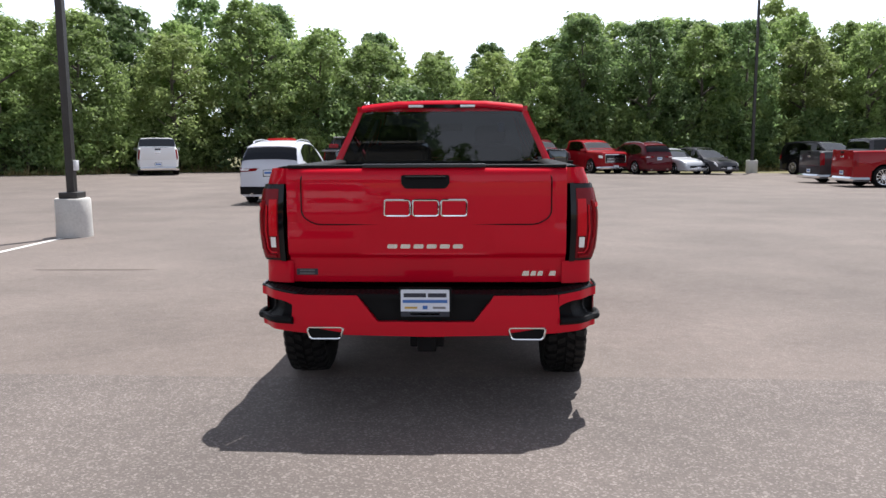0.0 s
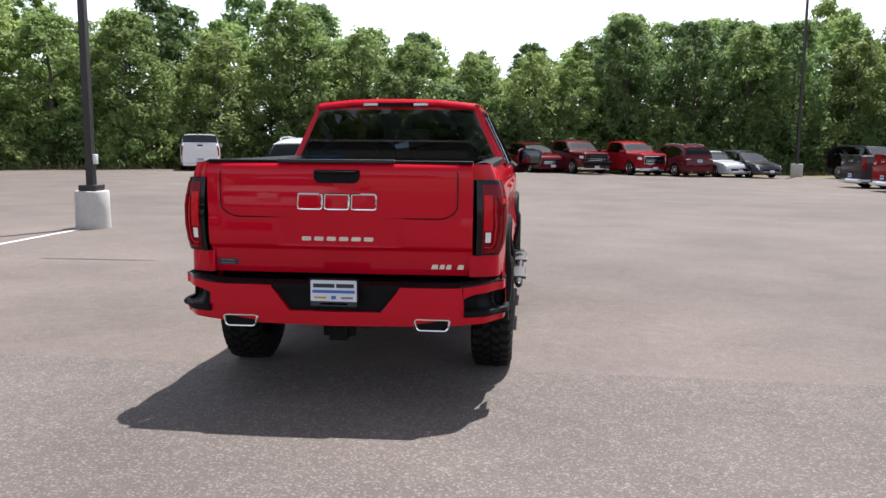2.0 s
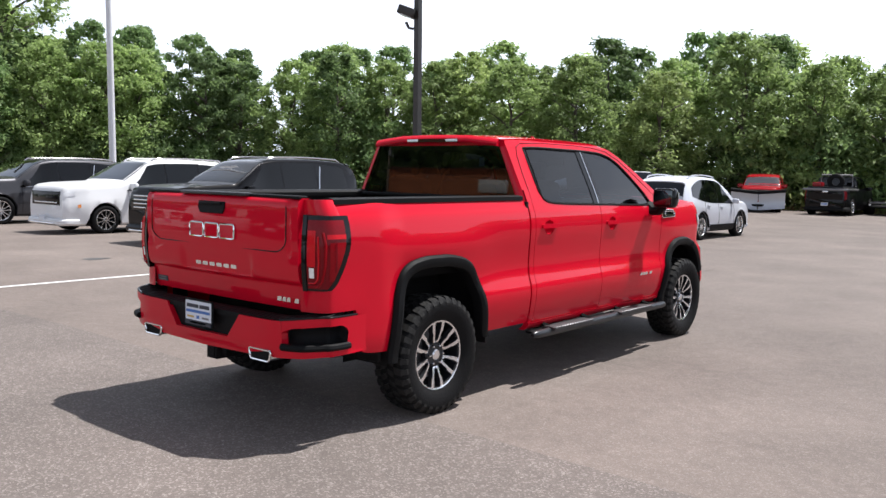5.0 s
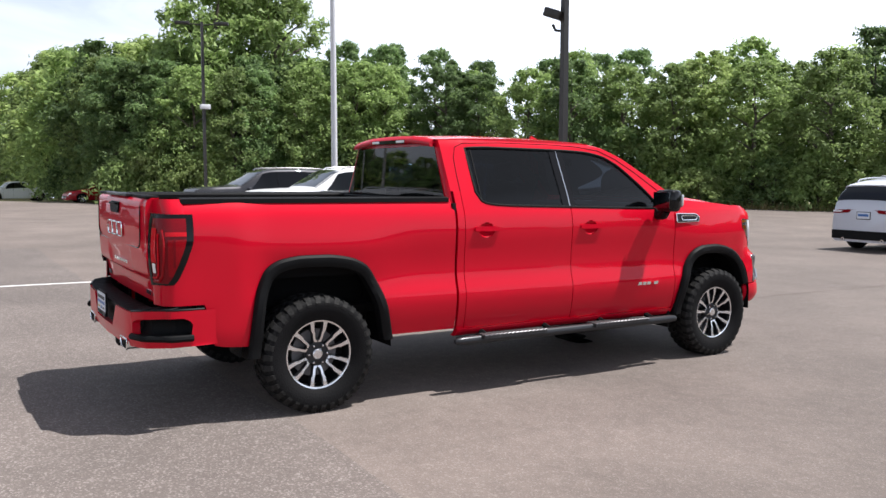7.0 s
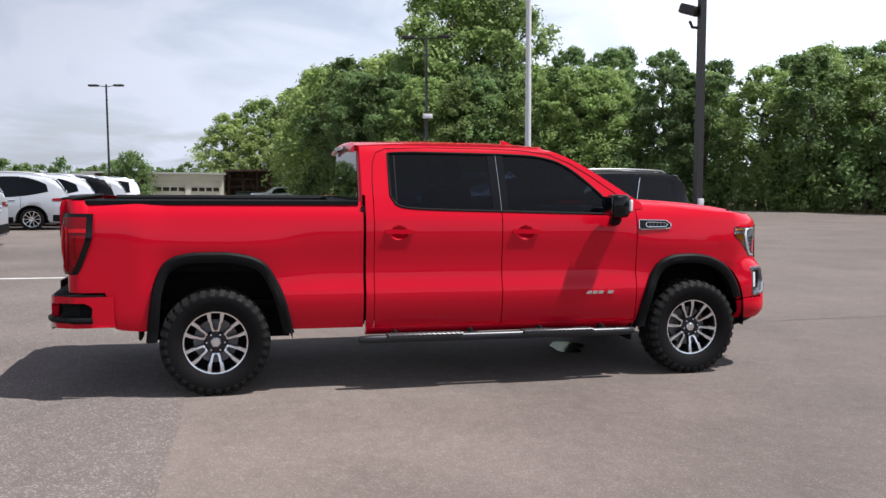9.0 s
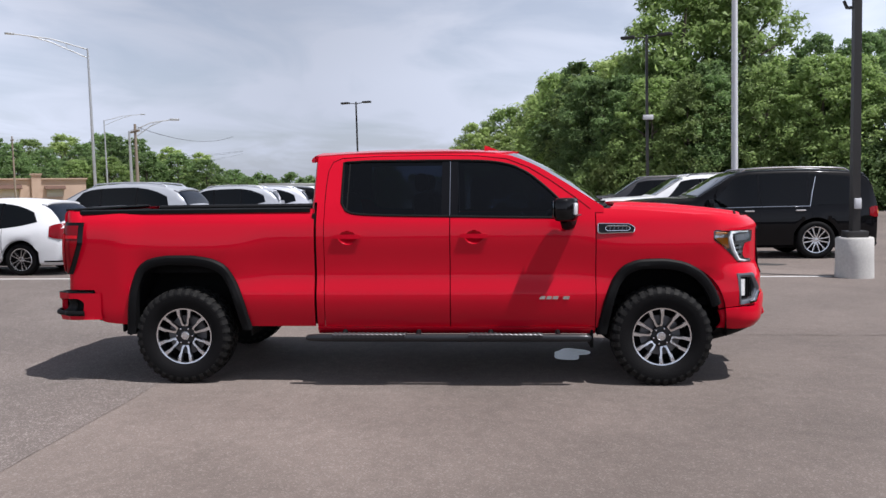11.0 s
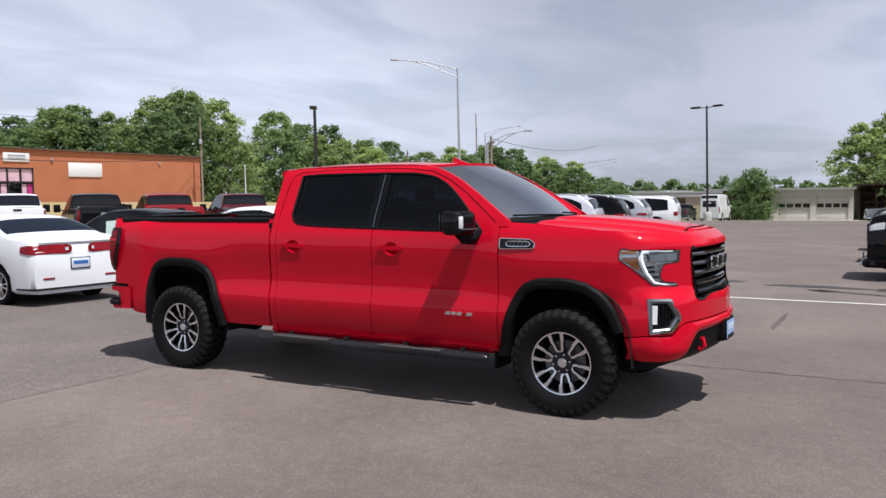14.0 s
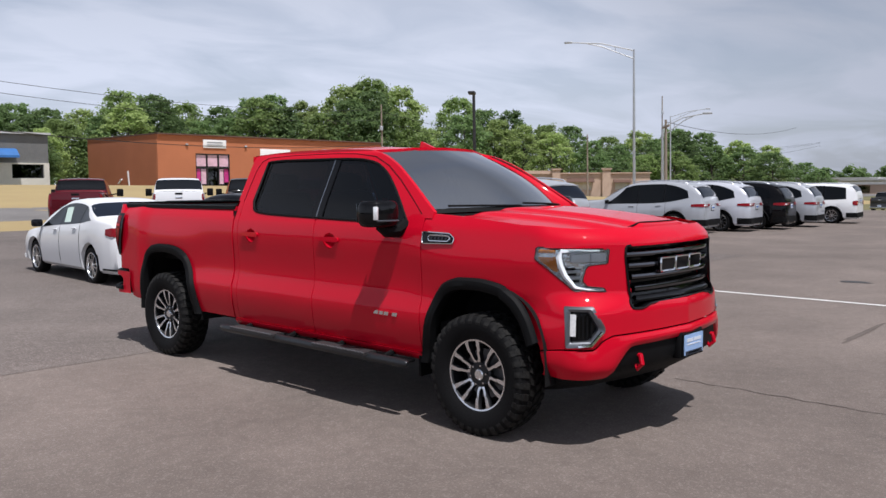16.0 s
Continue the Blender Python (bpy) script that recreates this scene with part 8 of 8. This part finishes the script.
    if shape == "pickup":
        bedlid = grid(lambda f, k: skin(f, k, 0.006), steps(0.02, 0.345, 6), steps(9.2, 12, 6))
        part("cargo_bed", join(bedlid, flipped(bedlid)), LINER, car)
        gate_ = part("tailgate", box((-half * 0.80, -L / 2 - 0.006, zt0 * 0.66), (half * 0.80, -L / 2 + 0.02, H * 0.725), 0.015), coat, car)
        part("gate_handle", box((-0.14, -L / 2 - 0.016, H * 0.66), (0.14, -L / 2 - 0.004, H * 0.70), 0.01), BLACK_TRIM, gate_)
        part("badge", box((-0.13, -L / 2 - 0.014, H * 0.58), (0.13, -L / 2 - 0.004, H * 0.615), 0.006), CHROME, gate_)
    else:
        part("rear_badge", box((-0.09, -L / 2 - 0.016, zt0 * 0.88), (0.09, -L / 2 + 0.0, zt0 * 0.88 + 0.05), 0.01), CHROME, car)
    if bull:
        part("bull_bar", join(tube([(-0.55, L / 2 + 0.16, 0.55), (-0.55, L / 2 + 0.18, 1.15), (0.55, L / 2 + 0.18, 1.15), (0.55, L / 2 + 0.16, 0.55)], 0.04, 6), box((-0.9, L / 2 + 0.06, 0.5), (0.9, L / 2 + 0.2, 0.72), 0.03), *[tube([(-0.55, L / 2 + 0.17, z), (0.55, L / 2 + 0.17, z)], 0.025, 6) for z in (0.85, 1.0)]), BLACK_TRIM, car)
    if plow:
        blade = join(*[grid(lambda a, t: (sd * (0.02 + 1.25 * a), L / 2 + 0.95 - 0.35 * (1 - a) + 0.22 * (t - 0.5) ** 2 * 2, 0.12 + 0.85 * t + 0.12 * a), steps(0, 1, 8), steps(0, 1, 8), sd > 0) for sd in (1, -1)])
        bl = part("plow_blade", blade, SILVER_PAINT, car, "grey steel snow plow blade with a black top", flange=0.05, inward=lambda co: (0, -1, 0))
        part("plow_top", join(*[tube([(sd * 0.02, L / 2 + 0.68, 1.0), (sd * 0.6, L / 2 + 0.85, 1.05), (sd * 1.28, L / 2 + 1.06, 1.12)], 0.09, 6) for sd in (1, -1)]), BLACK_TRIM, bl)
        part("plow_frame", join(box((-0.35, L / 2, 0.3), (0.35, L / 2 + 0.7, 0.42), 0.02), tube([(-0.4, L / 2 + 0.1, 0.4), (-0.4, L / 2 + 0.15, 1.1), (0.4, L / 2 + 0.15, 1.1), (0.4, L / 2 + 0.1, 0.4)], 0.05, 6)), BLACK_TRIM, bl)
    # cabin
    part("seats", join(*[box((sx - 0.23, (f - 0.5) * L - 0.1, H * 0.36), (sx + 0.23, (f - 0.5) * L + 0.08, H * 0.80), 0.06) for f in (p1 - 0.06, p0 + 0.02) for sx in (-half * 0.42, half * 0.42)]), CLOTH, car)
    part("dashboard", box((-half * 0.8, (g1 - 0.09 - 0.5) * L, H * 0.42), (half * 0.8, (g1 - 0.02 - 0.5) * L, belt_f(g1) * H * 0.97), 0.04), CLOTH, car)
    for i, c in enumerate(axles):
        for sd in (1, -1):
            w_ = copy_thing(WHEELS[wheel], pose(sd * (half - 0.135), c - L / 2, R, 17 * i, 0, 0 if sd > 0 else 180))
            w_.parent = car
    return car


ROW_A, ROW_B, ROW_C, ROW_D = "large cars parked beside the line", "cars parked in the row behind", "pickups parked by the street", "vehicles parked before the trees"

vehicle("suv", "large black sport utility with chrome window trim", "suv", -11.52, 6.10, PI, (5.35, 2.06, 1.93), 3.07, "six", BLACK_PAINT, ROW_A, rails=CHROME, trim_chrome=True, rear_axle=0.245)
vehicle("suv", "large white sport utility parked nose out", "suv", -16.05, 5.95, PI, (5.18, 2.04, 1.89), 2.95, "ten", WHITE_PAINT, ROW_A, rails=CHROME, rear_axle=0.235)
vehicle("suv", "large dark grey sport utility with bright roof rails", "suv", -21.4, 5.68, PI, (5.18, 2.04, 1.93), 2.95, "six", GREY_PAINT, ROW_A, rails=CHROME, trim_chrome=True, rear_axle=0.235)
vehicle("crossover", "pale silver crossover with black lower trim", "crossover", -5.35, 17.1, radians(-1), (4.69, 1.84, 1.74), 2.71, "ten", PALE_SILVER, dark_low=True, rails=SILVER_PAINT, rear_axle=0.22)

vehicle("sedan", "white four-door sedan with a price sheet in the window", "sedan", -2.14, -9.76, PI - radians(3.3), (4.5, 1.79, 1.43), 2.70, "small", WHITE_PAINT, ROW_B, rear_axle=0.195, mirror_mat=GLOSS_BLACK, price=(0.40, 0.465, 5.4, 7.4))
vehicle("hatch", "small black hatchback with a price sheet in the window", "hatchback", -4.82, -9.75, PI, (3.64, 1.60, 1.48), 2.385, "small", BLACK_PAINT, ROW_B, rear_axle=0.165, price=(0.335, 0.43, 5.4, 7.2))
vehicle("hatch", "white hatchback with a price sheet in the window", "hatchback", -8.45, -9.85, PI, (4.45, 1.79, 1.48), 2.70, "small", WHITE_PAINT, ROW_B, rear_axle=0.19, price=(0.36, 0.44, 5.3, 7.4))
for x, y, lean_, lab, mat_, shape in ((-13.6, -9.6, 0, "silver three-row crossover in a row of parked cars", SILVER_PAINT, "crossover"), 
                                      (-21.6, -9.55, 8, "silver three-row crossover at the near end of a row", SILVER_PAINT, "crossover"), (-24.2, -9.1, 8, "pale silver crossover with dark lower trim in a parked row", PALE_SILVER, "crossover"),
                                      (-26.7, -8.8, 8, "black crossover in a row of parked cars", BLACK_PAINT, "crossover"), (-29.6, -8.7, 8, "silver crossover with red tail lamps in a parked row", SILVER_PAINT, "crossover"),
                                      (-34.7, -8.7, 8, "large white sport utility at the end of a parked row", WHITE_PAINT, "suv")):
    vehicle(shape, lab, "crossover" if shape == "crossover" else "suv", x, y, PI + radians(lean_), (5.1, 1.95, 1.77), 3.05, "ten", mat_, ROW_B, dark_low=True, rails=SILVER_PAINT, rear_axle=0.20, mirror_mat=BLACK_TRIM)

for x, y, lab, mat_ in ((-7.7, -24.6, "dark red pickup truck with large tow mirrors", MAROON), (-11.0, -22.9, "white pickup truck with large tow mirrors", WHITE_PAINT), (-13.4, -21.2, "black pickup truck with large tow mirrors", BLACK_PAINT),
                        (-15.6, -19.5, "red pickup truck with black tow mirrors", CAR_RED), (-18.0, -17.6, "dark red pickup truck parked by the street", MAROON)):
    vehicle("pickup", lab, "pickup truck", x - 2.4, y - 3.9, radians(150), (5.9, 2.06, 1.95), 3.75, "truck", mat_, ROW_C, rear_axle=0.19, mirror="tow")

# the row before the trees
vehicle("pickup", "white pickup truck parked with its tail to the lot", "pickup truck", -17.1, 37.0, radians(22), (5.8, 2.04, 1.93), 3.65, "truck", WHITE_PAINT, ROW_D, rear_axle=0.19)
vehicle("pickup", "red pickup truck with a snow plow on its nose", "pickup truck", -10.9, 39.6, radians(195), (5.7, 2.03, 1.95), 3.6, "truck", CAR_RED, ROW_D, plow=True, rear_axle=0.19)
flatbed = vehicle("pickup", "dark flatbed truck with a spare tyre on its rack", "flatbed truck", -7.1, 40.0, 0.0, (5.7, 2.05, 1.95), 3.6, "truck", BLACK_PAINT, ROW_D, rear_axle=0.2, steel=BLACK_TRIM)
part("headache_rack", join(tube([(-0.75, -0.85, 1.3), (-0.72, -0.85, 2.0), (0.72, -0.85, 2.0), (0.75, -0.85, 1.3)], 0.04, 6), box((-1.05, -2.9, 1.22), (1.05, -0.85, 1.32), 0.02)), STEEL, flatbed)
part("spare_tyre", moved(lathe([(0.2, -0.1), (0.36, -0.1), (0.4, -0.05), (0.4, 0.05), (0.36, 0.1), (0.2, 0.1), (0.19, 0)], 24), Matrix.Translation((0.3, -2.2, 1.66)) @ Matrix.Rotation(PI / 2, 4, "Z")), RUBBER, flatbed)
part("red_can", box((-0.75, -2.4, 1.32), (-0.3, -1.9, 1.62), 0.05), CAR_RED, flatbed)
rack = thing("flat_trailer", "low black flat trailer with a pale rear rail beside the trees", "trailer", at=Matrix.Translation((-5.0, 41.4, ground_z(-5.0, 41.4))))
part("deck", box((-0.8, -1.3, 0.40), (0.8, 1.3, 0.50), 0.02), BLACK_TRIM, rack)
for sd in (1, -1):
    part("side_rail", box((sd * 0.78 - 0.03, -1.3, 0.50), (sd * 0.78 + 0.03, 1.3, 0.72), 0.01), BLACK_TRIM, rack)
    part("wheel", moved(lathe([(0.05, -0.09), (0.3, -0.09), (0.33, 0), (0.3, 0.09), (0.05, 0.09)], 18, "x"), Matrix.Translation((sd * 0.92, 0.1, 0.33))), RUBBER, rack)
    part("rear_lamp", box((sd * 0.72 - 0.05, -1.33, 0.52), (sd * 0.72 + 0.05, -1.30, 0.60), 0.008), WHITE_LENS, rack)
part("rear_rail", box((-0.75, -1.33, 0.62), (0.75, -1.28, 0.70), 0.01), STEEL, rack)
part("drawbar", tube([(0, 1.2, 0.42), (0, 2.4, 0.45)], 0.04, 6), BLACK_TRIM, rack)
FACE = radians(205)
vehicle("pickup", "white pickup truck facing the lot at a slant", "pickup truck", -2.1, 42.9, FACE, (5.8, 2.05, 1.93), 3.65, "truck", WHITE_PAINT, ROW_D, rear_axle=0.19, trim_chrome=True)
vehicle("crossover", "dark red crossover with a chrome grille", "crossover", 1.3, 44.0, FACE, (5.1, 2.0, 1.78), 3.0, "ten", MAROON, ROW_D, rear_axle=0.2, trim_chrome=True)
vehicle("pickup", "dark red pickup truck with a black brush guard", "pickup truck", 3.6, 43.2, FACE, (5.8, 2.04, 1.95), 3.65, "truck", MAROON, ROW_D, rear_axle=0.19, bull=True)
vehicle("pickup", "red pickup truck with a broad chrome grille", "pickup truck", 6.8, 42.8, FACE, (5.8, 2.04, 1.93), 3.65, "truck", CAR_RED, ROW_D, rear_axle=0.19, trim_chrome=True)
vehicle("crossover", "dark red crossover parked nose to the trees", "crossover", 9.3, 41.6, radians(24), (5.0, 1.95, 1.78), 2.95, "ten", MAROON, ROW_D, rear_axle=0.2, rails=SILVER_PAINT)
vehicle("sedan", "dull silver sedan facing the lot", "sedan", 11.5, 41.8, FACE, (4.8, 1.82, 1.45), 2.75, "small", SILVER_PAINT, ROW_D, rear_axle=0.21)
vehicle("hatch", "grey hatchback with a sloping nose", "hatchback", 13.2, 41.3, FACE, (4.3, 1.78, 1.52), 2.65, "small", GREY_PAINT, ROW_D, rear_axle=0.19)
vehicle("pickup", "dark pickup truck parked across the lot", "pickup truck", 17.4, 29.2, radians(-84), (5.9, 2.05, 1.93), 3.75, "truck", GREY_PAINT, ROW_D, rear_axle=0.19)
vehicle("pickup", "red pickup truck parked side on", "pickup truck", 17.2, 25.2, radians(-88), (5.9, 2.05, 1.95), 3.75, "truck", CAR_RED, ROW_D, rear_axle=0.19)
vehicle("suv", "black sport utility in the shade of the trees", "suv", 19.6, 40.0, radians(200), (5.2, 2.03, 1.9), 2.95, "six", BLACK_PAINT, ROW_D, rear_axle=0.235)
vehicle("suv", "grey sport utility in the shade of the trees", "suv", 22.6, 38.6, radians(200), (5.2, 2.03, 1.9), 2.95, "six", GREY_PAINT, ROW_D, rear_axle=0.235)
vehicle("suv", "white sport utility beyond the red pickup", "suv", 25.6, 37.2, radians(200), (5.2, 2.03, 1.95), 2.95, "six", WHITE_PAINT, ROW_D, rear_axle=0.235)
vehicle("van", "white box van beyond the red pickup", "van", 27.5, 43.5, radians(200), (5.9, 2.05, 2.6), 3.6, "truck", WHITE_PAINT, ROW_D, rear_axle=0.2)

# by the garage
vehicle("pickup", "old white pickup truck by the garage", "pickup truck", -75.4, 2.7, radians(190), (5.6, 1.88, 1.72), 3.5, "truck", WHITE_PAINT, rear_axle=0.2)
vehicle("sedan", "red sedan parked under the trees", "sedan", -55.5, 6.2, radians(185), (4.6, 1.8, 1.45), 2.7, "small", CAR_RED, rear_axle=0.21)
vehicle("van", "small white high-roofed delivery van", "van", -80.8, -14.0, radians(90), (5.7, 2.1, 2.66), 3.75, "truck", WHITE_PAINT, rear_axle=0.2)
vehicle("pickup", "dark pickup truck far beyond the delivery van", "pickup truck", -84, -18.0, radians(90), (5.0, 1.85, 1.8), 3.2, "truck", GREY_PAINT, rear_axle=0.2)
for w_ in WHEELS.values():
    for o in (*w_.children_recursive, w_):
        bpy.data.objects.remove(o)
